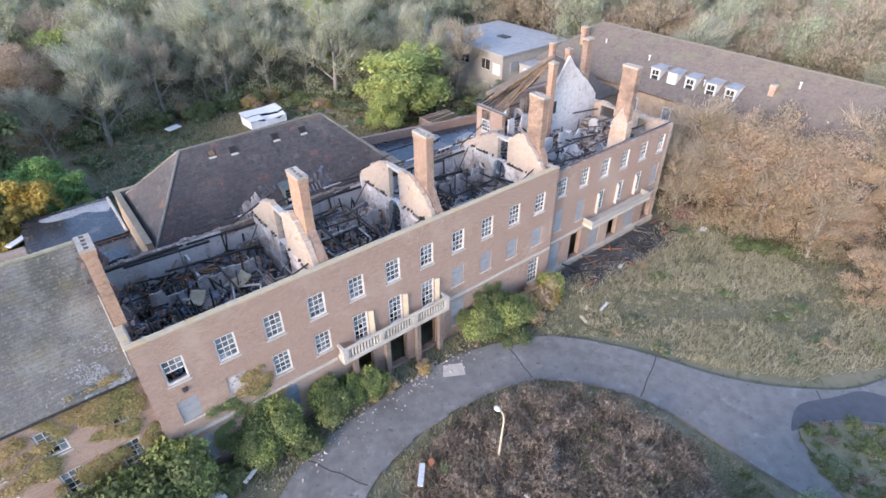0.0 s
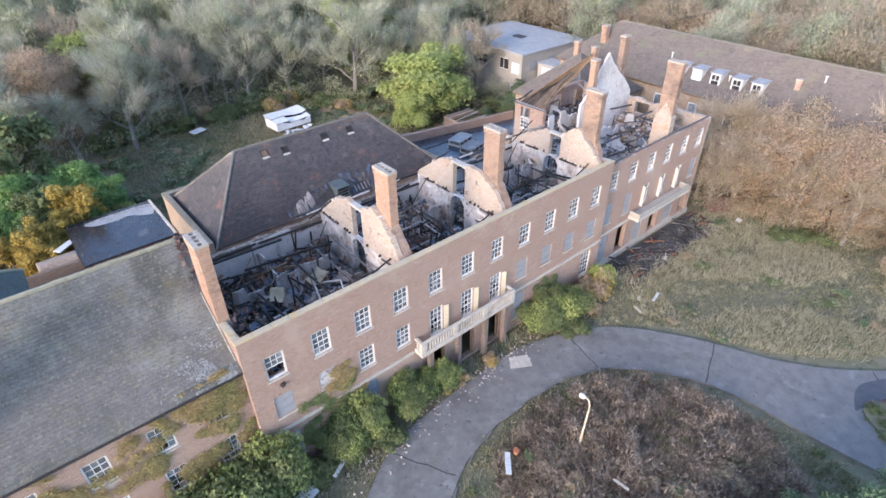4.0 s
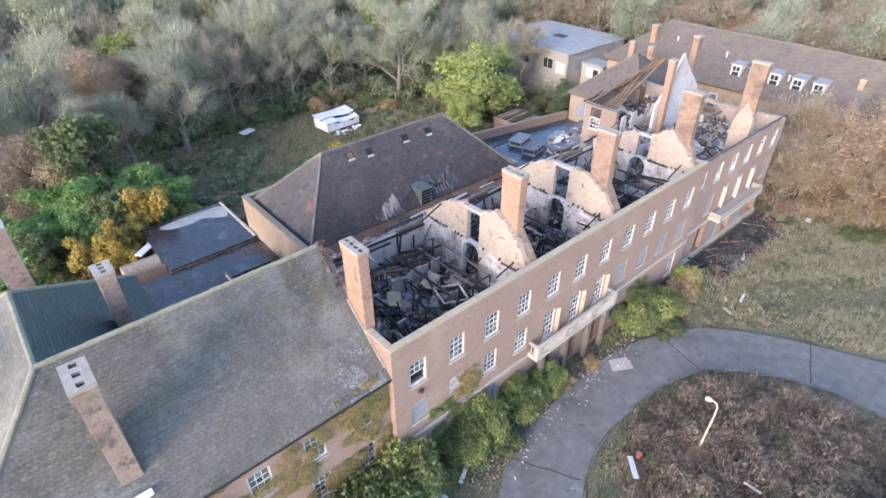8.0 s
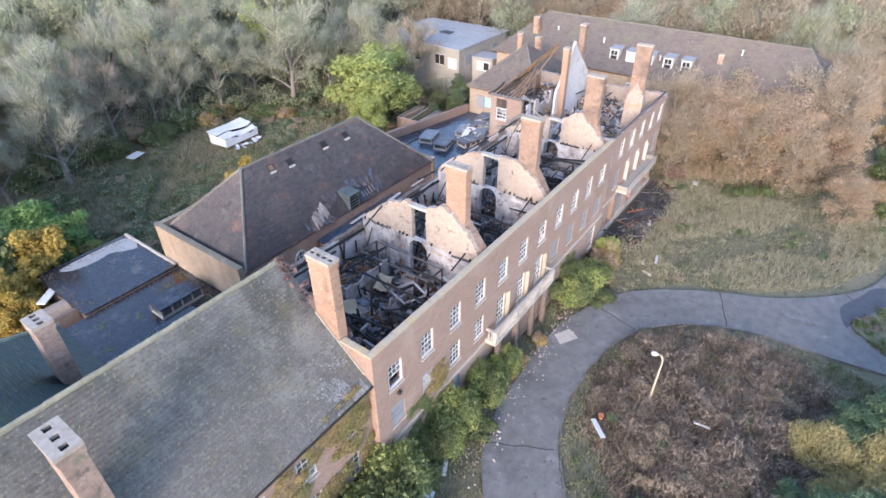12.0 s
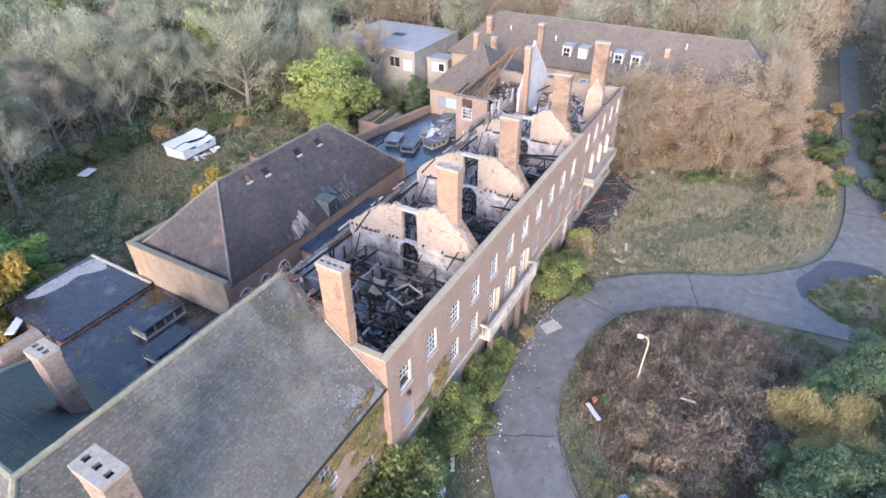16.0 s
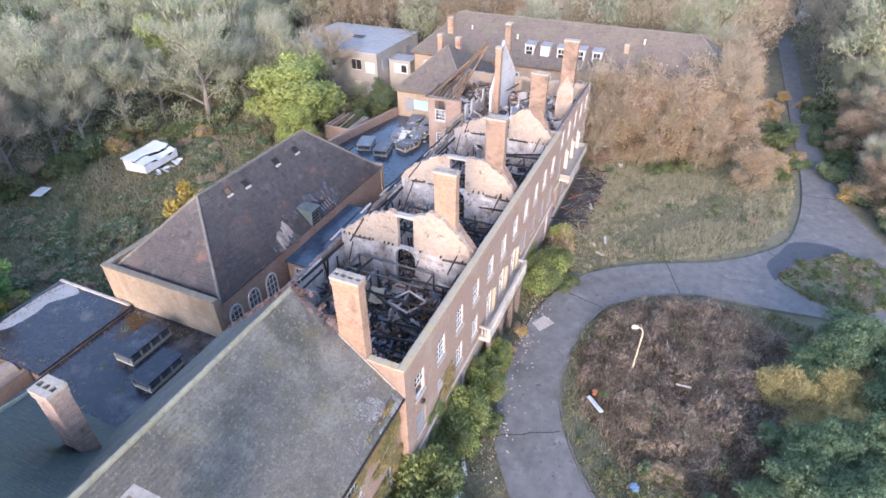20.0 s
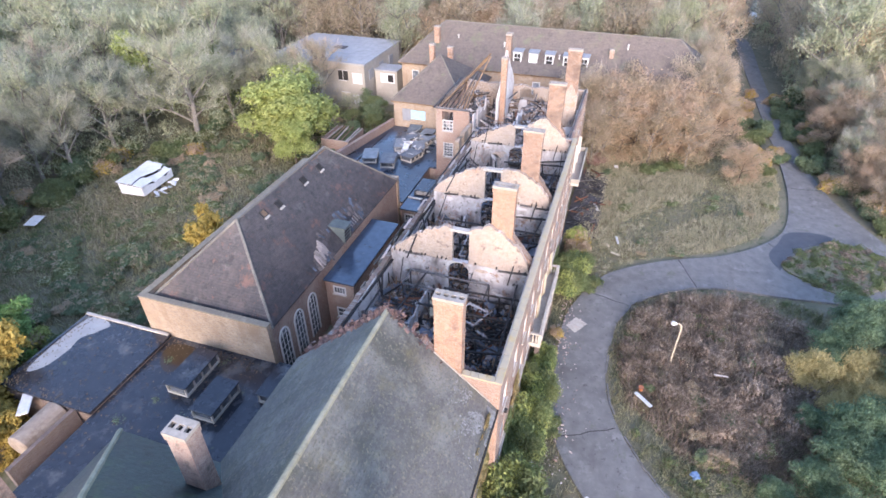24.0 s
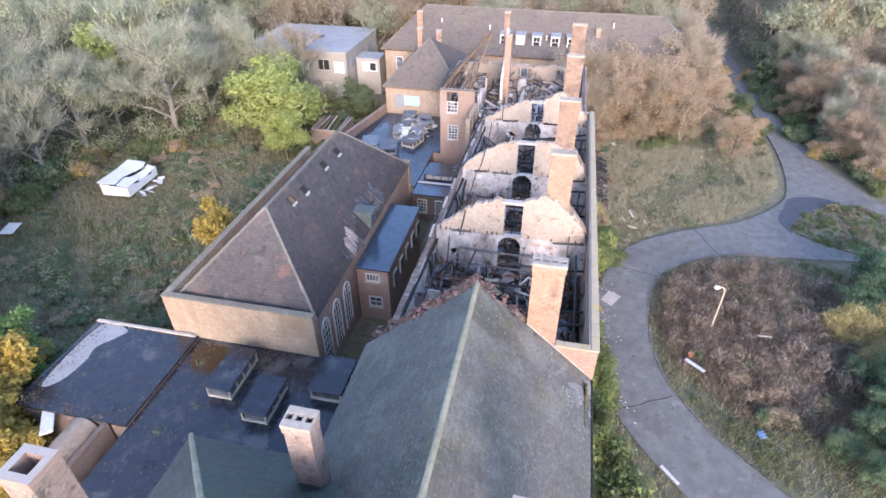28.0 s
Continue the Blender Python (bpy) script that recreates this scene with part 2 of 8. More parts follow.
ASPHALT = surface("worn_concrete_road", (0.18, 0.172, 0.16), (0.132, 0.127, 0.119), 1.2, (0.095, 0.09, 0.08), 0.22, 0.52, 0.9, 0.3, 30, spots=[((0.235, 0.228, 0.215), 0.5, 0.57, 0.16), ((0.085, 0.08, 0.072), 1.7, 0.6, 0.08), ((0.30, 0.29, 0.27), 5.0, 0.67, 0.04), ((0.11, 0.115, 0.08), 0.35, 0.6, 0.1)])
SOIL = surface("grassy_ground", (0.17, 0.15, 0.10), (0.125, 0.12, 0.07), 0.7, (0.20, 0.17, 0.115), 0.12, 0.5, 0.95, 0.8, 5, spots=[((0.075, 0.085, 0.04), 1.6, 0.54, 0.12), ((0.24, 0.19, 0.13), 2.6, 0.62, 0.08)])
CHAR = surface("charred_timber", (0.022, 0.021, 0.022), (0.048, 0.044, 0.042), 7, (0.10, 0.085, 0.07), 1.2, 0.6, 0.85, 0.5, 12, rnd=0.3)
GREYT = surface('ash_grey_timber', (0.115, 0.108, 0.106), (0.06, 0.056, 0.055), 6, (0.22, 0.2, 0.185), 1.4, 0.55, 0.9, 0.4, 14, rnd=0.3)
ASH = surface("ash_and_rubble", (0.038, 0.037, 0.039), (0.085, 0.076, 0.073), 3, (0.15, 0.125, 0.112), 0.7, 0.6, 0.95, 0.8, 8, rnd=0.25)
WOOD = surface("scorched_timber", (0.26, 0.17, 0.10), (0.16, 0.10, 0.06), 6, (0.05, 0.04, 0.035), 1.0, 0.55, 0.85, 0.4, 18, rnd=0.25)
WHITE = surface("weathered_white_paint", (0.60, 0.59, 0.56), (0.49, 0.475, 0.445), 5, (0.36, 0.32, 0.27), 1.4, 0.57, 0.6, 0.15, 30)
PANEL = surface("grey_board", (0.26, 0.265, 0.275), (0.21, 0.215, 0.22), 2, (0.2, 0.19, 0.18), 0.8, 0.58, 0.75, 0.1, 20)
LEAD = surface("lead_sheet", (0.15, 0.17, 0.18), (0.10, 0.115, 0.125), 3, (0.09, 0.09, 0.09), 0.7, 0.58, 0.5, 0.2, 10, metal=0.2)
BARK = surface("bark", (0.11, 0.09, 0.07), (0.07, 0.055, 0.045), 9, (0.15, 0.14, 0.11), 1.0, 0.55, 0.95, 0.6, 20, local=True)
BARK_P = surface("pale_bark", (0.22, 0.2, 0.17), (0.15, 0.135, 0.115), 9, None, rough=0.95, bump=0.5, local=True)
LAMP = surface("cream_lamp_paint", (0.50, 0.43, 0.31), (0.42, 0.355, 0.25), 4, (0.35, 0.25, 0.14), 1.5, 0.6, 0.7, 0.2, 25)
GLASS = surface("dusty_window_glass", (0.16, 0.17, 0.18), (0.07, 0.075, 0.08), 1.4, (0.34, 0.34, 0.34), 0.9, 0.55, 0.14, 0.02, 6, rnd=0.5, spec=0.6)
DARK = surface("dark_interior", (0.02, 0.019, 0.018), (0.03, 0.028, 0.026), 3, rough=0.95, bump=0.1)
BLUE = surface("faded_blue_sheet", (0.16, 0.24, 0.36), (0.11, 0.17, 0.27), 3, (0.3, 0.33, 0.38), 0.8, 0.58, 0.6, 0.1, 10)
AQUA = surface("turquoise_board", (0.36, 0.62, 0.70), (0.30, 0.54, 0.62), 3, rough=0.7, bump=0.1)

LEAF = {
    "dark": foliage("dark_green_leaves", (0.14, 0.195, 0.105), (0.19, 0.225, 0.125), 0.22, 0.45),
    "mid": foliage("green_leaves", (0.125, 0.16, 0.07), (0.18, 0.195, 0.09), 0.22, 0.4),
    "lime": foliage("lime_yellow_leaves", (0.30, 0.35, 0.11), (0.39, 0.41, 0.145), 0.22, 0.4),
    "olive": foliage("pale_olive_leaves", (0.33, 0.36, 0.21), (0.43, 0.42, 0.275), 0.2, 0.5),
    "tan": foliage("tan_twigs_and_leaves", (0.42, 0.345, 0.24), (0.35, 0.305, 0.205), 0.2, 0.5),
    "rust": foliage("rust_brown_leaves", (0.39, 0.315, 0.20), (0.48, 0.34, 0.235), 0.2, 0.45, 0.35),
    "creep": foliage("yellowing_creeper_leaves", (0.24, 0.235, 0.10), (0.42, 0.30, 0.15), 0.3, 0.4),
    "shrub": foliage("bright_shrub_leaves", (0.135, 0.185, 0.075), (0.20, 0.215, 0.095), 0.25, 0.4),
    "gold": foliage("golden_leaves", (0.46, 0.33, 0.08), (0.38, 0.30, 0.09), 0.3, 0.4),
    "bracken": foliage("dead_bracken", (0.17, 0.13, 0.098), (0.325, 0.262, 0.20), 0.45, 0.3, 0.8),
    "conifer": foliage("blue_green_needles", (0.105, 0.17, 0.095), (0.19, 0.24, 0.13), 0.35, 0.35),
    "laurel": foliage("bright_laurel_leaves", (0.15, 0.27, 0.085), (0.24, 0.34, 0.12), 0.3, 0.4),
    "maroon": foliage("dull_maroon_leaves", (0.22, 0.12, 0.11), (0.30, 0.19, 0.16), 0.3, 0.4),
    "grey": foliage("bare_grey_twigs", (0.38, 0.365, 0.28), (0.31, 0.30, 0.23), 0.3, 0.2),
    "brown_twig": foliage("bare_brown_twigs", (0.40, 0.325, 0.25), (0.33, 0.265, 0.20), 0.3, 0.2),
    "straw": foliage("straw_grass", (0.46, 0.41, 0.29), (0.37, 0.345, 0.225), 0.3, 0.4),
    "ggold": foliage("pale_yellow_plumes", (0.50, 0.41, 0.19), (0.43, 0.36, 0.16), 0.3, 0.4),
    "grass": foliage("rough_grass", (0.215, 0.22, 0.12), (0.33, 0.30, 0.185), 0.3, 0.4),
}


# ---- tools for building ----
def mesh_ob(name, bm, mat, smooth=False):
    me = bpy.data.meshes.new(name)
    bm.to_mesh(me)
    bm.free()
    me.materials.append(mat)
    if smooth:
        for p in me.polygons:
            p.use_smooth = True
    return new(name, me)


def part(name, bm, material, parent, label=""):
    ob = mesh_ob(name, bm, material) if isinstance(bm, bmesh.types.BMesh) else new(name, bm)
    ob.parent = parent
    if label:
        ob["label"] = label
    return ob


def thing(name, at=(0, 0, 0), label="", category="", group="", kind="", rz=0.0):
    ob = new(name)
    ob.empty_display_size = 0.2
    ob.matrix_basis = pose(*at, 0, 0, rz)
    return tagged(ob, label, category, group, kind)


def raw_mesh(name, verts, faces, mat):
    """A mesh from an array of places and an array of faces that all have as many corners."""
    v, f = np.asarray(verts, dtype=np.float32), np.asarray(faces, dtype=np.int32)
    me = bpy.data.meshes.new(name)
    me.vertices.add(len(v)), me.loops.add(f.size), me.polygons.add(len(f))
    me.vertices.foreach_set("co", v.ravel())
    me.loops.foreach_set("vertex_index", f.ravel())
    me.polygons.foreach_set("loop_start", np.arange(0, f.size, f.shape[1], dtype=np.int32))
    me.update(calc_edges=True)
    me.materials.append(mat)
    return me


def box(bm, x0, y0, z0, x1, y1, z1, m=None):
    vs = [bm.verts.new((x, y, z)) for z in (z0, z1) for y in (y0, y1) for x in (x0, x1)]
    if m is not None:
        for v in vs:
            v.co = m @ v.co
    for f in ((0, 2, 3, 1), (4, 5, 7, 6), (0, 1, 5, 4), (2, 6, 7, 3), (0, 4, 6, 2), (1, 3, 7, 5)):
        bm.faces.new([vs[i] for i in f])
    return vs


def boxes(*specs):
    bm = bmesh.new()
    for s in specs:
        box(bm, *s)
    return bm


def soft_box(x0, y0, z0, x1, y1, z1, r=0.03, seg=1):
    bm = boxes((x0, y0, z0, x1, y1, z1))
    bmesh.ops.bevel(bm, geom=bm.edges[:], offset=r, segments=seg, affect="EDGES")
    return bm


def prism(outline, axis, a, b):
    """A slab whose outline is drawn in the two other axes, from a to b along one axis."""
    bm = bmesh.new()
    put = {"x": lambda p, k: (k, p[0], p[1]), "y": lambda p, k: (p[0], k, p[1]), "z": lambda p, k: (p[0], p[1], k)}[axis]
    lo, hi = [bm.verts.new(put(p, a)) for p in outline], [bm.verts.new(put(p, b)) for p in outline]
    bm.faces.new(lo[::-1]), bm.faces.new(hi)
    for i in range(len(lo)):
        j = (i + 1) % len(lo)
        bm.faces.new((lo[i], lo[j], hi[j], hi[i]))
    bmesh.ops.recalc_face_normals(bm, faces=bm.faces[:])
    return bm


def beam(bm, p, q, w=0.1, h=0.14, twist=0.0):
    """A timber from p to q."""
    p, q = Vector(p), Vector(q)
    d = q - p
    m = Matrix.Translation(p) @ d.to_track_quat("X", "Z").to_matrix().to_4x4() @ Matrix.Rotation(twist, 4, "X")
    box(bm, 0, -w / 2, -h / 2, d.length, w / 2, h / 2, m)


def tube(bm, pts, radii, sides=6):
    rings = []
    for i, p in enumerate(pts):
        a, b = Vector(pts[max(i - 1, 0)]), Vector(pts[min(i + 1, len(pts) - 1)])
        q = (b - a).to_track_quat("Z", "X")
        rings.append([bm.verts.new(Vector(p) + q @ Vector((radii[i] * math.cos(k * math.tau / sides), radii[i] * math.sin(k * math.tau / sides), 0))) for k in range(sides)])
    for r0, r1 in zip(rings, rings[1:]):
        for k in range(sides):
            bm.faces.new((r0[k], r0[(k + 1) % sides], r1[(k + 1) % sides], r1[k]))
    bm.faces.new(rings[0][::-1]), bm.faces.new(rings[-1])


def wall_mesh(length, height, thick, holes, top=None):
    """A wall along x from 0, its outer face at y=0 and its inner one at y=thick, with openings (x0, z0, x1, z1) cut through.
    top: height of the broken top edge as a function of x."""
    xs = sorted({0.0, length, *[h[0] for h in holes], *[h[2] for h in holes], *([i * 0.15 for i in range(1, int(length / 0.15))] if top else [])})
    zs = sorted({0.0, height, *[h[1] for h in holes], *[h[3] for h in holes]})
    xs, zs = sorted({round(v, 3) for v in xs}), sorted({round(v, 3) for v in zs})
    bm = bmesh.new()
    made = {}

    def vert(x, y, z):
        k = (round(x, 4), y, round(z, 4))
        if k not in made:
            made[k] = bm.verts.new((x, y, min(z, top(x)) if top else z))
        return made[k]

    def solid(i, j):
        if not (0 <= i < len(xs) - 1 and 0 <= j < len(zs) - 1):
            return False
        cx, cz = (xs[i] + xs[i + 1]) / 2, (zs[j] + zs[j + 1]) / 2
        return not any(h[0] < cx < h[2] and h[1] < cz < h[3] for h in holes)

    for i in range(len(xs) - 1):
        for j in range(len(zs) - 1):
            if not solid(i, j):
                continue
            a, b, c, d = xs[i], xs[i + 1], zs[j], zs[j + 1]
            bm.faces.new([vert(*p) for p in ((a, 0, c), (b, 0, c), (b, 0, d), (a, 0, d))])
            bm.faces.new([vert(*p) for p in ((a, thick, c), (a, thick, d), (b, thick, d), (b, thick, c))])
            for ok, q in ((solid(i - 1, j), ((a, 0, c), (a, 0, d), (a, thick, d), (a, thick, c))), (solid(i + 1, j), ((b, 0, c), (b, thick, c), (b, thick, d), (b, 0, d))),
                          (solid(i, j - 1), ((a, 0, c), (a, thick, c), (b, thick, c), (b, 0, c))), (solid(i, j + 1), ((a, 0, d), (b, 0, d), (b, thick, d), (a, thick, d)))):
                if not ok:
                    bm.faces.new([vert(*p) for p in q])
    return bm


def wall(name, p, q, z0, z1, thick, mat, holes=(), top=None, label="", kind="structure", category=""):
    """A wall whose outer face runs from p to q on the plan, the building on its left; holes in metres along it and above z0."""
    p, q = Vector((*p, z0)), Vector((*q, z0))
    d = q - p
    ob = mesh_ob(name, wall_mesh(d.length, z1 - z0, thick, list(holes), top), mat)
    ob.matrix_basis = Matrix.Translation(p) @ Matrix.Rotation(math.atan2(d.y, d.x), 4, "Z")
    return tagged(ob, label, category, kind=kind)


def slope_mesh(name, corners, mat, rng, gauge=0.24, width=0.55, sag=0.02):
    """A tiled slope: eave left, eave right, top right, top left; laid in overlapping courses of short lengths."""
    a, b, c, d = [Vector(v) for v in corners]
    n = (b - a).cross(d - a)
    if n.length < 1e-6:
        n = (b - a).cross(c - a)
    n.normalize()
    rows = max(2, int(max((d - a).length, (c - b).length) / gauge))
    vs, fs = [], []
    for i in range(rows):
        f0, f1 = i / rows, min(1.0, (i + 1.25) / rows)
        l0, r0, l1, r1 = a.lerp(d, f0), b.lerp(c, f0), a.lerp(d, f1), b.lerp(c, f1)
        cols = max(1, int((r0 - l0).length / width))
        for k in range(cols):
            g0, g1 = k / cols, (k + 1) / cols
            lift = n * (0.009 + rng.uniform(-sag, sag) * 0.25)
            q = [l0.lerp(r0, g0) + lift, l0.lerp(r0, g1) + lift, l1.lerp(r1, g1) + n * 0.005, l1.lerp(r1, g0) + n * 0.005]
            base = len(vs)
            vs += [*q, l0.lerp(r0, g0) - n * 0.02, l0.lerp(r0, g1) - n * 0.02]
            fs += [(base, base + 1, base + 2, base + 3), (base + 4, base + 5, base + 1, base)]
    return raw_mesh(name, [tuple(v) for v in vs], fs, mat)


def slab_under(corners, thick, mat, name):
    """The boarding under a slope."""
    bm = bmesh.new()
    pts = [Vector(c) for c in corners]
    n = (pts[1] - pts[0]).cross(pts[-1] - pts[0])
    if n.length < 1e-6:
        n = (pts[1] - pts[0]).cross(pts[2] - pts[0])
    n.normalize()
    pts = [p - n * 0.14 for p in pts]
    keep = []
    for p in pts:
        if not keep or (p - keep[-1]).length > 1e-4:
            keep.append(p)
    if (keep[0] - keep[-1]).length < 1e-4:
        keep.pop()
    hi, lo = [bm.verts.new(p) for p in keep], [bm.verts.new(p - n * thick) for p in keep]
    bm.faces.new(hi), bm.faces.new(lo[::-1])
    for i in range(len(hi)):
        j = (i + 1) % len(hi)
        bm.faces.new((hi[i], lo[i], lo[j], hi[j]))
    return mesh_ob(name, bm, mat)


def ridge_run(parent, pts, mat=None, r=0.13, step=0.45, rng=random.Random(5)):
    """Half-round ridge tiles, laid end to end along a line, as one part."""
    bm = bmesh.new()
    for p, q in zip(pts, pts[1:]):
        p, q = Vector(p), Vector(q)
        n = max(1, int((q - p).length / step))
        for i in range(n):
            a, b = p.lerp(q, i / n), p.lerp(q, (i + 1.05) / n)
            j = Vector((0, 0, rng.uniform(-0.012, 0.012)))
            tube(bm, [a + j, b + j], [r * rng.uniform(0.95, 1.1), r * 0.95], 7)
    return part("ridge_tiles", bm, mat or RIDGE, parent)


# ---- ground and drive ----
def ground_height(x, y):
    h = 0.12 * noise.noise((x * 0.06, y * 0.06, 0.3)) - 0.12
    if y > 34:
        h += 0.02 * min(y - 34, 60)
    d = math.hypot((x - 17) / 9.5, (y + 15.5) / 9.0)
    if d < 1:
        h += 0.5 * (1 - d) ** 0.7
    return h


def smooth_loop(pts, n=6):
    """A rounded outline through the given corners."""
    out, m = [], len(pts)
    for i in range(m):
        p = [Vector((*pts[(i + k) % m], 0)) for k in (-1, 0, 1, 2)]
        for s in range(n):
            t = s / n
            v = 0.5 * ((2 * p[1]) + (p[2] - p[0]) * t + (2 * p[0] - 5 * p[1] + 4 * p[2] - p[3]) * t * t + (3 * p[1] - p[0] - 3 * p[2] + p[3]) * t ** 3)
            out.append((v.x, v.y))
    return out


def inside(x, y, outline):
    hit = False
    for (x0, y0), (x1, y1) in zip(outline, outline[1:] + outline[:1]):
        if (y0 > y) != (y1 > y) and x < (x1 - x0) * (y - y0) / (y1 - y0) + x0:
            hit = not hit
    return hit


gx = np.concatenate([np.linspace(-900, -70, 14), np.linspace(-60, 160, 170), np.linspace(170, 900, 14)])
gy = np.concatenate([np.linspace(-900, -80, 14), np.linspace(-70, 150, 170), np.linspace(160, 900, 14)])
gv = [(x, y, ground_height(x, y)) for y in gy for x in gx]
gf = [(j * len(gx) + i, j * len(gx) + i + 1, (j + 1) * len(gx) + i + 1, (j + 1) * len(gx) + i) for j in range(len(gy) - 1) for i in range(len(gx) - 1)]
tagged(new("ground", raw_mesh("ground", gv, gf, SOIL)), "rough overgrown grassy ground with brown soil", "ground", kind="structure")

DRIVE = smooth_loop([(-16, -24), (-8, -14.5), (0.8, -6.7), (4.86, -3.6), (8.4, -2.3), (15.5, -1.9), (20, -2.2), (25.8, -4.7), (29.8, -9.8), (32.6, -15.5), (36, -19.6), (40, -22.3), (48, -23.9), (58.8, -24.4), (70, -24.3), (95, -24.5), (120, -25.0),
                     (120, -27.6), (95, -27.1), (72, -26.8), (60, -27.2), (50, -28.2), (44, -30), (36, -33), (26, -36), (26, -31), (28, -27.4), (27.4, -20), (26.9, -14.5), (25.2, -10.7), (21.9, -7.2), (16.3, -5.8), (10.3, -6.25), (5.5, -8.9), (2, -12.4), (-5, -20), (-12, -28)], 5)
tagged(mesh_ob("road", prism(DRIVE, "z", -0.5, 0.03), ASPHALT), "worn grey concrete drive curving round an overgrown bank", "road", kind="structure")
ISLAND2 = smooth_loop([(32.0, -21.0), (33.8, -21.7), (36.0, -23.5), (38.2, -26.4), (38.0, -29.2), (36.0, -31), (32.6, -30.0), (29.8, -27.2), (29.2, -25.4), (30.2, -23.4)], 5)
tagged(mesh_ob("verge", prism(ISLAND2, "z", -0.2, 0.14), SOIL), "small overgrown verge between two arms of the drive", "ground", kind="structure")
# tarred expansion joints and the pale patch in the concrete
JOINT = surface("tar_joint", (0.045, 0.043, 0.04), (0.07, 0.066, 0.06), 6, rough=0.9)
for i, (a, b) in enumerate((((21.9, -7.1), (22.95, -3.1)), ((26.5, -12.9), (30.6, -11.4)), ((8.3, -6.8), (6.2, -2.9)), ((0.3, -13.9), (-2.5, -9.9)), ((36.5, -20.2), (33.5, -23.1)), ((50, -24.5), (50.5, -28.1)))):
    bm = bmesh.new()
    n = 7
    for k in range(n):
        p, q = Vector((*a, 0.03)).lerp(Vector((*b, 0.03)), k / n), Vector((*a, 0.03)).lerp(Vector((*b, 0.03)), (k + 1) / n)
        s = Vector((0.05 * math.sin(k * 2.1 + i), 0.05 * math.cos(k * 1.7 + i), 0))
        beam(bm, p + (s if k else s * 0), q + Vector((0.05 * math.sin(k * 2.1 + 2.1 + i), 0.05 * math.cos(k * 1.7 + 1.7 + i), 0)), 0.09, 0.012)
    part("joint", bm, JOINT, bpy.data.objects["road"])
part("patch", prism([(17.0, -3.0), (17.7, -2.16), (18.95, -2.85), (18.4, -3.85)], "z", 0.02, 0.045), STONE, bpy.data.objects["road"], "pale square concrete patch")
PUDDLE = surface("damp_asphalt", (0.055, 0.055, 0.06), (0.075, 0.075, 0.08), 1.5, rough=0.5, bump=0.1)
part("patch", prism(smooth_loop([(31.8, -20.6), (34.2, -20.0), (36.8, -21.2), (39.0, -22.3), (39.9, -24.6), (39.6, -26.6), (38.4, -26.0), (36.6, -23.6), (34.2, -21.6), (32.4, -20.9)], 4), "z", 0.02, 0.042), PUDDLE, bpy.data.objects["road"], "dark damp asphalt patch")
kerb = thing("kerb", label="low broken concrete kerb along the inner edge of the drive", category="kerb", kind="structure")
inner = [(26.9, -14.5), (26.3, -12.5), (25.2, -10.7), (23.7, -8.7), (21.9, -7.2), (19.2, -6.1), (16.3, -5.8), (13.2, -5.75), (10.3, -6.25), (7.8, -7.4), (5.5, -8.9), (3.6, -10.6), (2, -12.4)]
krng = random.Random(4)
for (ax, ay), (bx, by) in zip(inner, inner[1:]):
    for k in range(3):
        if krng.random() < 0.2:
            continue
        p, q = Vector((ax, ay, 0.05)).lerp(Vector((bx, by, 0.05)), k / 3 + 0.01), Vector((ax, ay, 0.05)).lerp(Vector((bx, by, 0.05)), (k + 1) / 3 - 0.01)
        off = Vector((krng.uniform(-.04, .04), -0.06, krng.uniform(-.03, .01)))
        bm = bmesh.new()
        beam(bm, p + off, q + off, 0.11, 0.12)
        part("kerbstone", bm, ASPHALT, kerb)


# ---- windows ----
def sash_parts(w, h, cols=3, rows=4, lower_open=False, broken=()):
    """Meshes of a white sash window, its sill line at z=0 and its middle at x=0, the wall's outer face at y=0."""
    f = 0.09
    frame_bm = boxes((-w / 2, 0.05, 0, -w / 2 + f, 0.17, h), (w / 2 - f, 0.05, 0, w / 2, 0.17, h), (-w / 2 + f, 0.05, h - f, w / 2 - f, 0.17, h), (-w / 2 + f, 0.05, 0, w / 2 - f, 0.17, f))
    bars = bmesh.new()
    x0, x1, z0, z1 = -w / 2 + f, w / 2 - f, f, h - f
    low = rows // 2
    for i in range(1, cols):
        x = x0 + (x1 - x0) * i / cols
        box(bars, x - 0.02, 0.09, z0 + ((z1 - z0) * 0.5 if lower_open else 0), x + 0.02, 0.13, z1)
    for j in range(1, rows):
        z = z0 + (z1 - z0) * j / rows
        if lower_open and j < low:
            continue
        t = 0.035 if j == low else 0.02
        for i in range(cols):
            box(bars, x0 + (x1 - x0) * i / cols + 0.021, 0.085, z - t, x0 + (x1 - x0) * (i + 1) / cols - 0.021, 0.135, z + t)
    panes = []
    for i in range(cols):
        for j in range(rows):
            if (i, j) in broken or (lower_open and j < low):
                continue
            a, b = x0 + (x1 - x0) * i / cols, x0 + (x1 - x0) * (i + 1) / cols
            c, d = z0 + (z1 - z0) * j / rows, z0 + (z1 - z0) * (j + 1) / rows
            panes.append((a + 0.022, 0.105, c + 0.036, b - 0.022, 0.113, d - 0.036))
    sill = boxes((-w / 2 - 0.06, -0.07, -0.1, w / 2 + 0.06, 0.16, -0.004))
    return frame_bm, bars, panes, sill


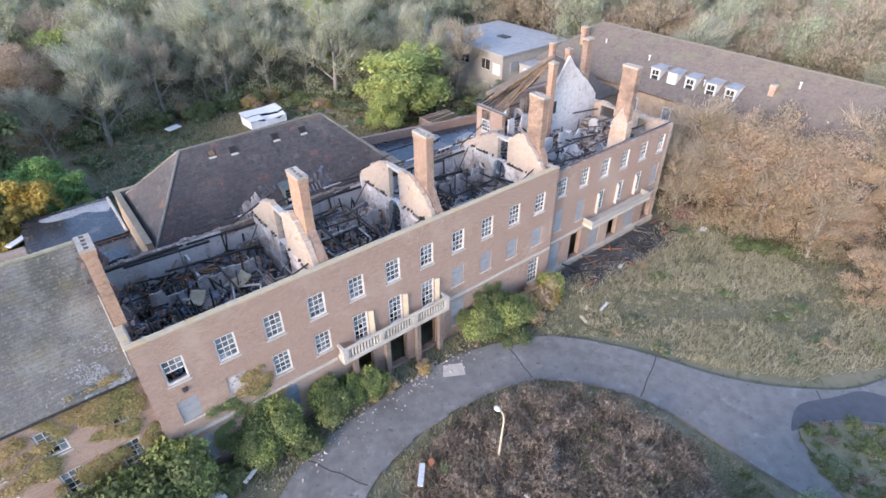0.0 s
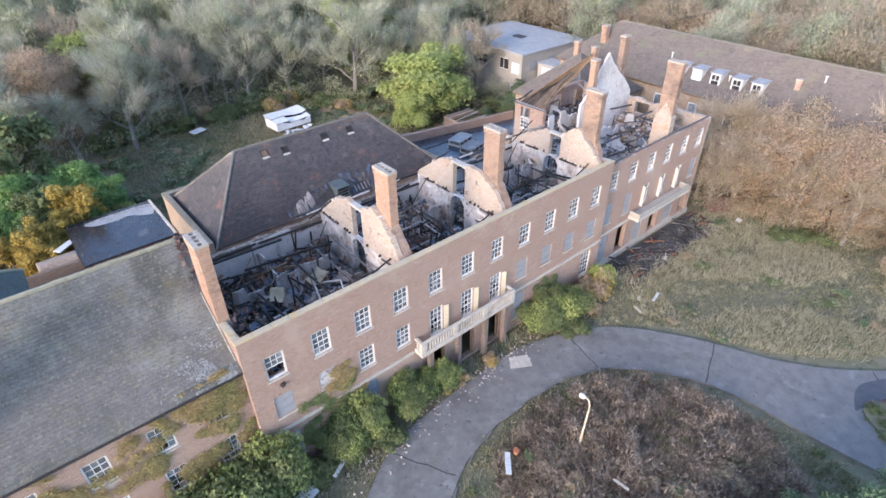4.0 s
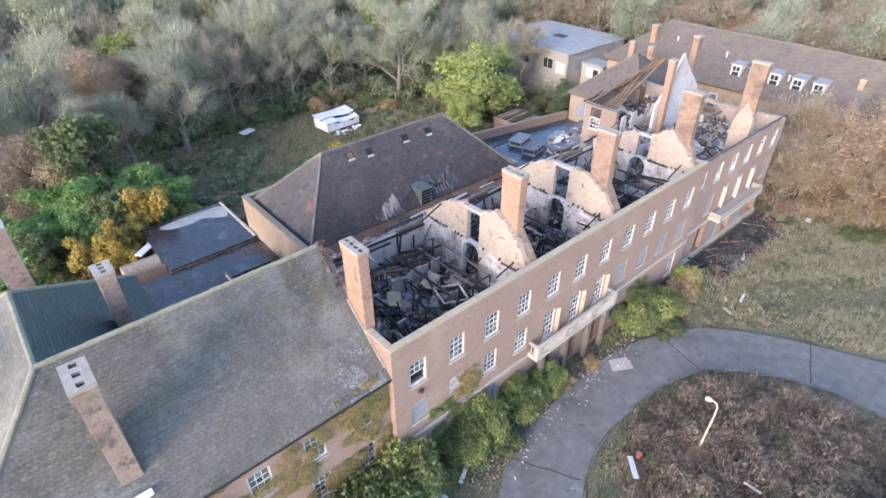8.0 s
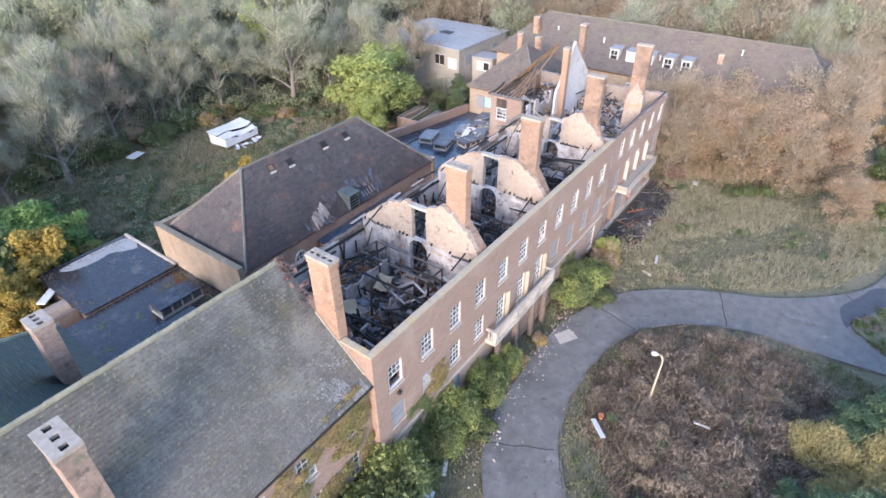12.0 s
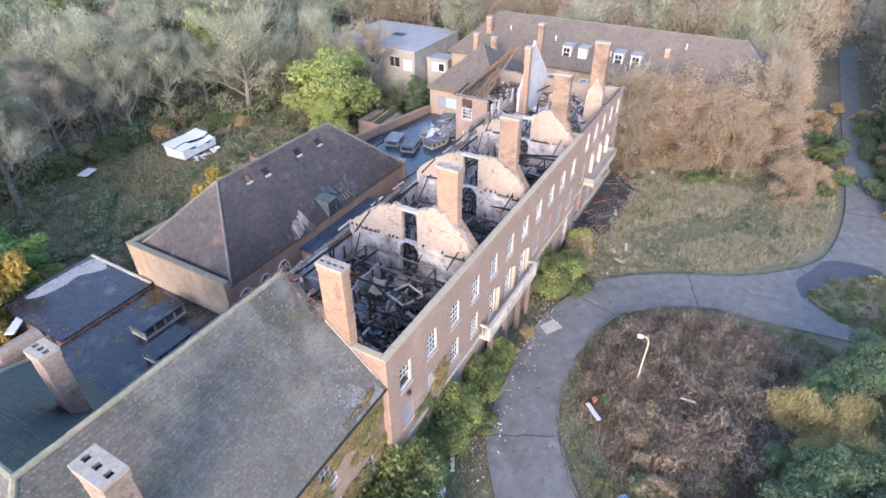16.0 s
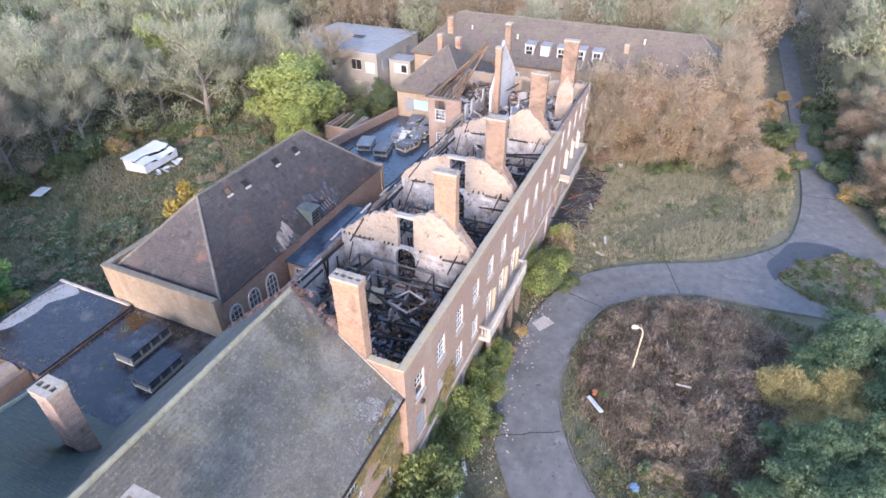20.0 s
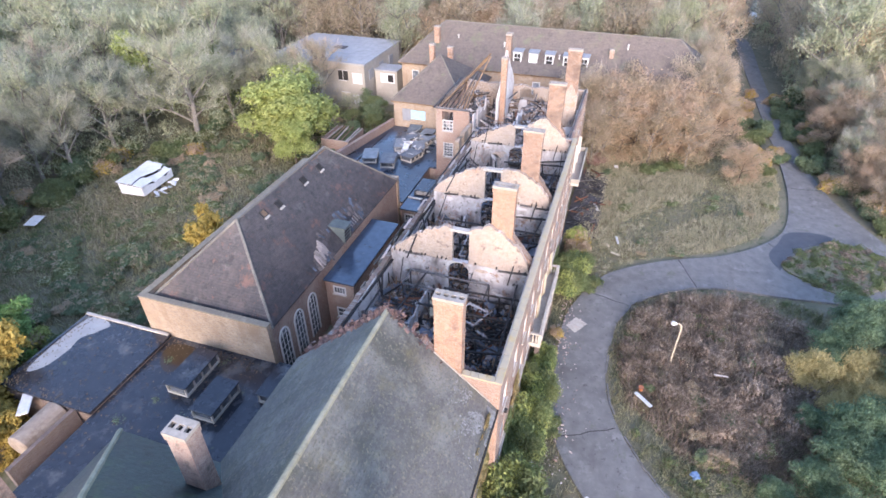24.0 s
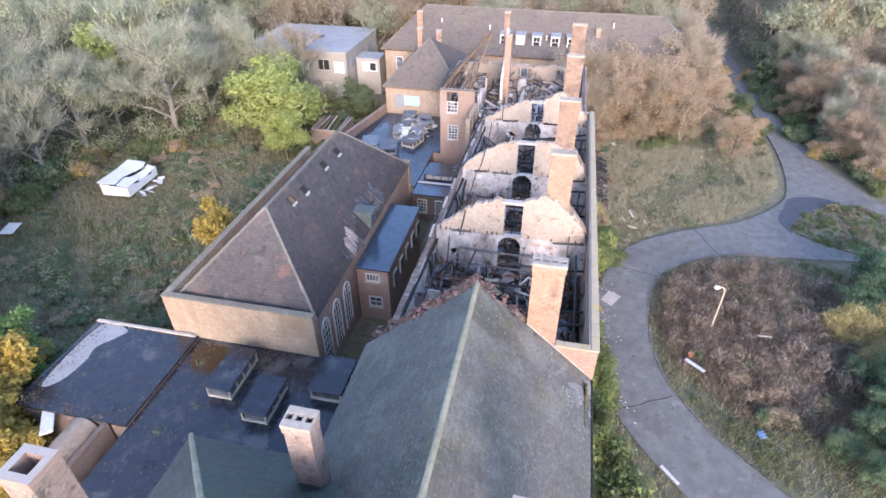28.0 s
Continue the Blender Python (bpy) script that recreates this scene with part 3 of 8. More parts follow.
def sash_window(at, rz, w=1.12, h=1.7, cols=3, rows=4, lower_open=False, broken=(), label="white timber sash window in a brick wall"):
    win = thing("window", at, label, "window", "sash windows", "structure", rz)
    f, b, panes, s = sash_parts(w, h, cols, rows, lower_open, broken)
    fr = part("window_frame", f, WHITE, win)
    part("glazing_bars", b, WHITE, fr)
    for p in panes:
        part("pane", boxes(p), GLASS, fr)
    part("window_sill", s, STONE, win)
    return win


def board(at, rz, w, h, mat=None, label="grey boarded-up window"):
    win = thing("boarded_window", at, label, "boarded window", "boarded windows", "structure", rz)
    part("board", soft_box(-w / 2, 0.06, 0, w / 2, 0.12, h, 0.01), mat or PANEL, win)
    part("window_sill", boxes((-w / 2 - 0.05, -0.06, -0.1, w / 2 + 0.05, 0.05, -0.004)), STONE, win)
    for z in (h * 0.33, h * 0.68):
        part("batten", boxes((-w / 2 + 0.02, 0.035, z - 0.03, w / 2 - 0.02, 0.058, z + 0.03)), mat or PANEL, win)
    return win


# ---- the burnt main block: front wall ----
rng = random.Random(11)
LEN, DEEP, TOP, FLOOR = 30.8, 10.75, 11.1, 6.85
rear_y = lambda x: DEEP - 0.018 * x
PITCH = 2.74
cx = [1.62 + PITCH * k for k in range(11)]
W2, H2 = 1.12, 1.7
holes = [(x - W2 / 2, 7.75, x + W2 / 2, 9.45) for x in cx]
for k, x in enumerate(cx):
    holes.append((x - 0.55, 4.12, x + 0.55, 6.42) if k in (4, 5, 6) else (x - 0.55, 4.75, x + 0.55, 6.4))
holes += [(6.35, 0.5, 7.65, 3.4), (11.9, 0.06, 13.3, 3.3), (14.6, 0.06, 16.1, 3.3), (17.3, 0.06, 18.7, 3.3), (20.2, 0.9, 21.4, 3.3), (28.4, 0.9, 29.6, 3.3), (1.05, 0.9, 2.15, 3.1)]
wall("wall_south", (0, 0), (LEN, 0), -0.3, TOP, 0.42, BRICK, [(a, b + 0.3, c, d + 0.3) for a, b, c, d in holes], label="long brown brick front wall with rows of sash windows")
coping = thing("coping", label="yellow lichened stone coping along the parapet", category="coping", kind="structure")
for i in range(31):
    a, b = -0.06 + i * LEN / 31, -0.06 + (i + 1) * LEN / 31 - 0.012
    part("coping_stone", soft_box(a, -0.06, TOP, b, 0.33, TOP + 0.11 + rng.uniform(-0.008, 0.01), 0.02), COPING, coping)
for i in range(4):
    part("coping_stone", soft_box(-0.06, 0.345 + i * 0.42, TOP, 0.33, 0.755 + i * 0.42, TOP + 0.11, 0.02), COPING, coping)
band = thing("string_course", label="pale stone string course on the brick front", category="trim", kind="structure")
for a, b in ((0, 10.6), (19.4, LEN)):
    n = int((b - a) / 1.6)
    for i in range(n):
        part("band_stone", boxes((a + (b - a) * i / n, -0.07, 3.58, a + (b - a) * (i + 1) / n - 0.01, -0.002, 3.8)), STONE, band)
for k, x in enumerate(cx):
    if k == 0:
        sash_window((x, 0, 7.75), 0, lower_open=True, label="white sash window with its lower half open and dark")
    elif k in (6, 7, 10):
        sash_window((x, 0, 7.75), 0, broken=((0, 0), (1, 0), (1, 1), (0, 2), (2, 0)), label="white sash window with several broken panes")
    else:
        sash_window((x, 0, 7.75), 0, broken=((1, 0),) if k in (3, 9) else ())
    if k in (2, 3):
        sash_window((x, 0, 4.75), 0, h=1.65, w=1.1)
    elif k in (4, 5, 6):
        sash_window((x, 0, 4.12), 0, w=1.1, h=2.3, rows=5, broken=((0, 0), (1, 0), (0, 1), (1, 2)), label="white glazed balcony door with broken panes")
        shut = thing("shutter", (x + 0.6, -0.02, 4.12), "cream painted shutter standing open beside a balcony door", "shutter", "balcony shutters", rz=-20)
        part("panel", soft_box(0, -0.04, 0, 0.36, 0, 2.2, 0.012), LAMP, shut)
        for z in (0.12, 0.85, 1.58):
            part("moulding", boxes((0.05, -0.055, z, 0.31, -0.04, z + 0.5)), LAMP, shut)
    else:
        board((x, 0, 4.75), 0, 1.1, 1.65, PLASTER if k == 1 else None)
board((7.0, 0, 0.5), 0, 1.3, 2.9, surface("blue_grey_sheet", (0.20, 0.24, 0.28), (0.14, 0.17, 0.20), 2, (0.3, 0.32, 0.34), 0.9, 0.55, 0.6), "tall blue-grey boarded window")
board((20.8, 0, 0.9), 0, 1.2, 2.4, None)
board((1.6, 0, 0.9), 0, 1.1, 2.2, None)
sash_window((29.0, 0, 0.9), 0, w=1.2, h=2.4, rows=5)
for x in (12.6, 15.35, 18.0):
    dr = thing("doorway", (x, 0, 0), "dark open ground-floor doorway under the balcony", "doorway", "doorways", "structure")
    part("door_frame", boxes((-0.68, 0.1, 0.06, -0.6, 0.25, 3.28), (0.6, 0.1, 0.06, 0.68, 0.25, 3.28), (-0.6, 0.1, 3.18, 0.6, 0.25, 3.28)), WOOD, dr)
    part("door_leaf", soft_box(-0.58, 0.3, 0.06, -0.52, 1.1, 2.6, 0.01), WOOD, dr)

# balcony on its porch
bal = thing("balcony", label="stone balcony with balusters over the ground-floor entrance", category="balcony")
part("slab", soft_box(10.65, -0.82, 3.62, 19.35, -0.004, 3.98, 0.03), STONE, bal)
part("top_rail", soft_box(10.65, -0.82, 4.74, 19.35, -0.6, 4.86, 0.02), STONE, bal)
for x in (10.65, 13.4, 16.15, 18.95):
    part("pedestal", soft_box(x, -0.84, 3.982, x + 0.4, -0.58, 4.738, 0.02), STONE, bal)
bm = bmesh.new()
tube(bm, [(0, 0, 0), (0, 0, 0.08), (0, 0, 0.2), (0, 0, 0.42), (0, 0, 0.62), (0, 0, 0.75)], [0.07, 0.05, 0.085, 0.05, 0.045, 0.07], 8)
me = bpy.data.meshes.new("baluster")
bm.to_mesh(me), bm.free()
me.materials.append(STONE)
for a in (11.05, 13.8, 16.55):
    for i in range(10):
        b = part("baluster", me, STONE, bal)
        b.location = (a + 0.13 + i * 0.232, -0.71, 3.985)
for x in (10.66, 19.1):
    part("top_rail", soft_box(x, -0.598, 4.74, x + 0.22, -0.02, 4.86, 0.02), STONE, bal)
    for y in (-0.45, -0.22):
        b = part("baluster", me, STONE, bal)
        b.location = (x + 0.11, y, 3.985)
for x in (11.4, 13.9, 16.5, 18.5):
    col = tagged(mesh_ob("porch_pier", soft_box(x, -0.7, -0.1, x + 0.36, -0.34, 3.618, 0.03), BRICK_D), "plain grey-brown pier under the balcony", "pier", "porch piers")

def jag(s, seed, h):
    """The stepped, broken head of a burnt partition."""
    a = noise.noise((math.floor(s / 0.9) * 1.37, seed, 2.0))
    b = noise.noise((math.floor(s / 0.3) * 2.11, seed, 5.0))
    return max(0.25, h * (0.78 + 0.55 * a) + 0.22 * b)


# ---- inner walls: cross walls with their burnt gables ----
JOIST_END = bpy.data.meshes.new("joist_end")
bm = boxes((-0.22, -0.035, -0.08, 0.22, 0.035, 0.08))
bm.to_mesh(JOIST_END), bm.free()
JOIST_END.materials.append(CHAR)
HEAD = 10.1


def gable(x, outline, door, thick=0.34):
    g = thing("cross_wall", label="scorched brick cross wall with plastered lower half, roof gone", category="wall", kind="structure")
    y0, y1, z0, z1 = door
    lo, hi = [p for p in outline if p[0] <= y0], [p for p in outline if p[0] >= y1]
    def cut(y):
        for (a, za), (b, zb) in zip(outline, outline[1:]):
            if min(a, b) <= y <= max(a, b) and a != b:
                return za + (zb - za) * (y - a) / (b - a)
        return 9.4
    north = rear_y(x) - 0.4
    half = [[(0.45, HEAD + 0.01), *lo, (y0, cut(y0) - 0.02), (y0, HEAD + 0.01)], [(y1, HEAD + 0.01), (y1, cut(y1) - 0.02), *hi, (north - 0.02, HEAD + 0.01)]]
    for pts in half:
        # rough up the broken edge
        out = []
        for p, q in zip(pts, pts[1:] + pts[:1]):
            out.append(p)
            if p[1] > HEAD + 0.05 and q[1] > HEAD + 0.05 and abs(q[0] - p[0]) > 0.3:
                n = int(abs(q[0] - p[0]) / 0.22) + 1
                out += [(p[0] + (q[0] - p[0]) * k / n, p[1] + (q[1] - p[1]) * k / n + rng.choice((-0.16, -0.09, 0, 0.06, 0.0, -0.04))) for k in range(1, n)]
        part("brickwork", prism(out, "x", x, x + thick), GABLE, g)
    part("lintel", boxes((x - 0.02, y0 - 0.15, min(cut(y0), cut(y1)) - 0.25, x + thick + 0.02, y1 + 0.15, min(cut(y0), cut(y1)) - 0.05)), STONE, g)
    # plastered storey below, with an arched doorway
    m, ra, spring = 5.3, 0.74, 9.3
    arc = [(m + ra * math.cos(a), spring + ra * math.sin(a)) for a in np.linspace(0, math.pi, 11)]
    left = [(0.42, FLOOR), (m - ra, FLOOR), *[p for p in reversed(arc) if p[0] <= m + 1e-6], (m, HEAD), (0.42, HEAD)]
    right = [(m + ra, FLOOR), (north, FLOOR), (north, HEAD), (m, HEAD), *[p for p in reversed(arc) if p[0] >= m - 1e-6]]
    for pts in (left, right):
        part("plaster", prism(pts, "x", x - 0.01, x + thick + 0.01), PLASTER, g)
    # larger sheets of plaster still clean, and bare patches where it has fallen
    for i in range(7):
        yc, zc, w, h = rng.uniform(1.0, north - 1.0), rng.uniform(8.2, 9.75), rng.uniform(0.5, 1.3), rng.uniform(0.25, 0.6)
        if abs(yc - m) < w / 2 + ra + 0.05:
            continue
        ring = [(yc + w / 2 * math.cos(a) * rng.uniform(0.7, 1.1), min(zc + h / 2 * math.sin(a) * rng.uniform(0.7, 1.2), HEAD - 0.02)) for a in np.linspace(0, math.tau, 11)[:-1]]
        part("plaster_sheet", prism(ring, "x", x - 0.022, x - 0.011), (PLASTER_W, PLASTER_W, GABLE)[i % 3], g)
    # charred wall plate, broken in lengths, and a few joist ends left in their pockets
    ya = 0.6
    while ya < north - 0.9:
        ln = rng.uniform(0.7, 2.4)
        yb = min(ya + ln, north - 0.1)
        if not (ya < y1 and yb > y0) and rng.random() < 0.8:
            bm = bmesh.new()
            beam(bm, (x - 0.06, ya, HEAD + rng.uniform(-0.03, 0.06)), (x - 0.06, yb, HEAD + rng.uniform(-0.1, 0.06)), 0.09, 0.12, rng.uniform(-0.2, 0.2))
            part("wall_plate", bm, CHAR if rng.random() < 0.7 else GREYT, g)
        ya += ln + rng.uniform(0.02, 0.5)
    for i in range(26):
        y = 0.75 + 0.38 * i + rng.uniform(-0.09, 0.09)
        if y > north - 0.2 or y0 - 0.1 < y < y1 + 0.1 or rng.random() < 0.45:
            continue
        j = part("joist_end", JOIST_END, None, g)
        j.location = (x + thick / 2 - 0.05, y, HEAD + 0.14 + rng.uniform(-0.03, 0.03))
        j.scale = (1 + 0.5 * rng.random(), rng.uniform(0.7, 1.1), rng.uniform(0.7, 1.2))
    return g


gable(10.38, [(0.5, 10.2), (0.75, 10.95), (1.3, 11.95), (2.35, 12.8), (3.4, 13.35), (4.6, 12.75), (5.75, 12.7), (6.2, 12.82), (7.4, 12.35), (8.7, 11.5), (9.7, 10.65), (10.15, 10.2)], (4.6, 5.75, 9.5, 12.3))
gable(19.1, [(0.5, 10.3), (0.8, 11.05), (1.5, 11.9), (2.2, 12.45), (3.3, 12.95), (4.55, 12.9), (5.8, 12.85), (6.4, 12.8), (7.4, 12.4), (8.6, 11.65), (9.7, 10.75), (10.05, 10.2)], (4.55, 5.8, 9.5, 12.1))
gable(29.62, [(0.5, 10.9), (1.6, 12.05), (2.9, 13.2), (3.5, 13.0), (4.5, 12.35), (5.6, 12.2), (6.3, 12.15), (7.5, 11.6), (8.7, 10.95), (9.5, 10.4), (9.9, 10.15)], (4.5, 5.6, 9.5, 12.4))
# west end wall with the roof line of the wing on it
tagged(mesh_ob("wall_west", prism([(0.43, -0.3), (DEEP, -0.3), (DEEP, 9.6), (9.4, 10.75), (8.0, 12.0), (7.2, 12.6), (5.9, 13.9), (5.0, 13.2), (3.9, 12.6), (2.2, TOP), (0.43, TOP)], "x", 0.0, 0.4), BRICK), "brick end wall of the burnt block", "wall", kind="structure")
rear_holes = [(1.4 + 2.9 * i, 7.9, 2.5 + 2.9 * i, 9.2) for i in range(10)] + [(1.4 + 2.9 * i, 4.6, 2.5 + 2.9 * i, 6.2) for i in range(10)]
wall("wall_north", (LEN, rear_y(LEN)), (0.4, rear_y(0.4)), -0.3, 9.98, 0.34, BRICK_D, [(a, b + 0.3, c, d + 0.3) for a, b, c, d in rear_holes], top=lambda x: 9.85 + 0.3 * noise.noise((x * 0.9, 3.1, 0)) + 0.14 * noise.noise((x * 3.7, 1.1, 0)), label="burnt brick rear wall with empty windows and a broken top")
for i in range(10):
    bw = thing("window", (LEN - 1.95 - 2.9 * i, rear_y(LEN - 1.95 - 2.9 * i), 7.9), "charred empty window in the rear wall", "window", "burnt windows", "structure", 179)
    f, b, panes, s = sash_parts(1.1, 1.3, 2, 3)
    part("window_frame", f, CHAR if i % 3 else WHITE, bw)
    part("glazing_bars", b, CHAR if i % 2 else WHITE, bw)
    part("window_sill", s, STONE, bw)
lining = thing("plaster_lining", label="stained white plaster on the inside of the rear wall", category="plaster", kind="structure")
for i in range(11):
    x1, x0 = LEN - 2.95 - 2.9 * (i - 1) + 0.45, LEN - 2.5 - 2.9 * i + 0.02
    if x1 - x0 > 0.2:
        part("plaster", boxes((max(x0, 0.42), rear_y(x0) - 0.4, FLOOR, min(x1 - 0.02, 29.6), rear_y(x0) - 0.365, 9.45 + rng.uniform(-0.5, 0.2))), PLASTER_W, lining)
tagged(mesh_ob("floor_upper", prism([(0.42, 0.43), (30.34, 0.43), (30.34, rear_y(30.3) - 0.36), (0.42, rear_y(0) - 0.36)], "z", FLOOR - 0.3, FLOOR), ASH), "burnt top floor covered in ash and rubble", "floor", kind="structure")
tagged(mesh_ob("floor_lower", prism([(0.42, 0.43), (30.34, 0.43), (30.34, rear_y(30.3) - 0.36), (0.42, rear_y(0) - 0.36)], "z", 3.3, 3.55), DARK), "dark floor of the storey below", "floor", kind="structure")


CAPM = surface('weathered_chimney_cap', (0.37, 0.32, 0.265), (0.27, 0.235, 0.19), 5, (0.16, 0.135, 0.11), 1.2, 0.55, 0.9, 0.3, 20)


def chimney(x, y, z0, z1, dx, dy, pots, mat, label, base=None, cap=None):
    ch = thing("chimney", (x, y, z0), label, "chimney", "brick chimneys")
    h = z1 - z0
    shaft = soft_box(-dx / 2, -dy / 2, 0, dx / 2, dy / 2, h - 0.45, 0.015)
    part("shaft", shaft, mat, ch)
    part("corbel", soft_box(-dx / 2 - 0.04, -dy / 2 - 0.04, h - 0.448, dx / 2 + 0.04, dy / 2 + 0.04, h - 0.16, 0.015), mat, ch)
    # the cap: a slab with flue openings, as rims round dark holes
    cx0, cx1, cy0, cy1 = -dx / 2 - 0.05, dx / 2 + 0.05, -dy / 2 - 0.05, dy / 2 + 0.05
    bm = bmesh.new()
    w = min(0.26, dx * 0.36)
    gaps = [cy0 + (cy1 - cy0) * (i + 0.5) / pots for i in range(pots)]
    hy = min(0.13, (cy1 - cy0) / pots * 0.33)
    box(bm, cx0, cy0, h - 0.158, -w / 2, cy1, h), box(bm, w / 2, cy0, h - 0.158, cx1, cy1, h)
    edge = [cy0] + [v for g in gaps for v in (g - hy, g + hy)] + [cy1]
    for a, b in zip(edge[::2], edge[1::2]):
        box(bm, -w / 2, a, h - 0.158, w / 2, b, h)
    part("cap", bm, cap or CAPM, ch)
    part("flue_lining", boxes((-w / 2 - 0.03, cy0 + 0.1, h - 0.2, w / 2 + 0.03, cy1 - 0.1, h - 0.15)), DARK, ch)
    return ch


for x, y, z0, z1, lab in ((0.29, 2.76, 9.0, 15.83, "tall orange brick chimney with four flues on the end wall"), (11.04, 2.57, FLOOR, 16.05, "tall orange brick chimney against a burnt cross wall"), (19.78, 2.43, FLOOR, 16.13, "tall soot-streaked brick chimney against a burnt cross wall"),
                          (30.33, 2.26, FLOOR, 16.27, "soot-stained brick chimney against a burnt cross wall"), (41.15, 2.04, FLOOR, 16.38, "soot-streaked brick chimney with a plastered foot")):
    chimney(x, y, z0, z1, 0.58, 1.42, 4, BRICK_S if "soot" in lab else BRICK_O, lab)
chimney(39.4, 9.0, FLOOR, 15.4, 0.62, 0.58, 2, BRICK_O, "slim orange brick chimney among burnt rafters")
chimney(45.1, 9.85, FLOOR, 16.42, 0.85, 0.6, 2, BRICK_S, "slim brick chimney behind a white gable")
# plastered breast at the foot of the far chimney, and the raked brick shoulders that carry the flues down to the parapet
tagged(mesh_ob("chimney_breast", prism([(1.15, FLOOR), (2.95, FLOOR), (2.9, 11.2), (2.35, 12.2), (2.0, 12.9), (1.25, 11.6)], "x", 40.78, 41.52), GABLE), "scorched plastered chimney breast", "chimney breast")
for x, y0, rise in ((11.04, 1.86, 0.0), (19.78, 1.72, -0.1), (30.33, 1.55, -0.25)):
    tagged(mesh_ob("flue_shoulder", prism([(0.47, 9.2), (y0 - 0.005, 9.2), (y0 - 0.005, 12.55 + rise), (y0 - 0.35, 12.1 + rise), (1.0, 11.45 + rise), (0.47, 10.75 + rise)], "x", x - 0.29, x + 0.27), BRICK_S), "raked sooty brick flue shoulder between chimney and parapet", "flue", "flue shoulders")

# ---- the burnt far block ----
X1 = 47.2
c2 = [32.25 + 2.72 * i for i in range(6)]
h2 = [(x - 0.52, 7.8, x + 0.52, 9.5) for x in c2] + [(x - 0.5, 4.5, x + 0.5, 6.5) for x in c2] + [(c2[0] - 0.6, 0.6, c2[0] + 0.7, 3.1)] + [(x - 0.7, 0.5, x + 0.7, 3.2) for x in c2[1:]]
Y2 = 0.55
wall("wall_south_east", (LEN + 0.02, Y2), (X1 - 0.425, Y2), -0.5, 10.3, 0.42, BRICK, [(a - LEN - 0.02, b + 0.5, c - LEN - 0.02, d + 0.5) for a, b, c, d in h2], top=lambda x: 10.76 + 0.06 * noise.noise((x * 1.3, 0.7, 0)), label="brown brick front wall of the far block, its roof burnt off")
tagged(mesh_ob("wall_return", boxes((LEN - 0.4, 0.43, -0.3, LEN, Y2 + 0.45, TOP)), BRICK), "short return of the brick parapet", "wall", kind="structure")
for i, x in enumerate(c2):
    sash_window((x, Y2, 7.8), 0, w=1.04, broken=((0, 0), (1, 0), (2, 0), (1, 1), (0, 1)) if i in (0, 1, 2, 4, 5) else ((1, 0),), label="white sash window with smashed panes")
    if i in (2, 3, 4):
        sash_window((x, Y2, 4.5), 0, w=1.0, h=2.0, rows=5, broken=((0, 0), (1, 0)), label="cream glazed door onto the balcony")
        sh = thing("shutter", (x - 0.5, Y2 - 0.02, 4.5), "cream painted shutter beside a balcony door", "shutter", "balcony shutters", rz=-120)
        part("panel", soft_box(0, -0.04, 0, 0.45, 0, 2.0, 0.012), WHITE, sh)
    else:
        board((x, Y2, 4.5), 0, 1.0, 2.0)
    if i in (0, 2, 4):
        board((x, Y2, 0.6), 0, 1.3, 2.5)
band2 = thing("string_course", label="pale stone band on the brick front", category="trim", kind="structure")
for i in range(10):
    a, b = LEN + 0.05 + i * (X1 - LEN) / 10, LEN + 0.05 + (i + 1) * (X1 - LEN) / 10 - 0.06
    part("band_stone", boxes((a, Y2 - 0.07, 3.35, b, Y2 - 0.002, 3.6)), STONE, band2)
    part("plinth_stone", boxes((a, Y2 - 0.16, -0.5, b, Y2 - 0.002, 0.42)), STONE, band2)
bal2 = thing("balcony", label="plain stone balcony with a solid parapet", category="balcony")
part("slab", soft_box(35.6, -0.55, 3.7, 44.2, Y2 - 0.002, 4.0, 0.03), STONE, bal2)
part("parapet", soft_box(35.6, -0.55, 4.002, 44.2, -0.38, 4.5, 0.03), BRICK_G, bal2)
for x in (35.6, 44.0):
    part("parapet_end", soft_box(x, -0.378, 4.002, x + 0.2, Y2 - 0.08, 4.5, 0.02), BRICK_G, bal2)
bin_ob = thing("dish_vent", (31.5, Y2 - 0.12, 9.2), "small dark vent box on the brick front", "vent")
part("body", soft_box(-0.22, -0.1, -0.12, 0.22, 0.1, 0.12, 0.03), LEAD, bin_ob)
wall("wall_east", (X1, Y2), (X1, 15.6), -0.3, 10.4, 0.42, GABLE, [(2.5, 8.9, 3.4, 10.1), (6.3, 8.9, 7.9, 10.1)], top=lambda x: 10.45 + 0.35 * noise.noise((x * 0.7, 5.7, 0)) + 0.15 * noise.noise((x * 3.1, 2.7, 0)), label="burnt brick end wall")
wall("wall_north_east", (X1 - 0.425, 15.6), (36.625, 15.6), -0.3, 10.3, 0.42, BRICK, [(1.2 + 2.6 * i, 8.2, 2.3 + 2.6 * i, 10.0) for i in range(4)], label="brick rear wall of the stair block")
wall("wall_stair", (36.2, 15.6), (36.2, 11.9), -0.3, 10.35, 0.42, BRICK, [(0.72, 8.1, 1.95, 10.36), (0.82, 5.0, 1.98, 6.75)], label="brown brick side wall of the stair block with sash windows")
sash_window((36.2, 14.27, 7.8), -90, w=1.23, h=1.25, rows=3, broken=((0, 2), (1, 2), (2, 2), (1, 1), (0, 0)), label="half-collapsed burnt-out white sash window in the stair block")
sash_window((36.2, 14.2, 4.7), -90, w=1.16, h=1.75, rows=5, label="white sash window in the stair block")
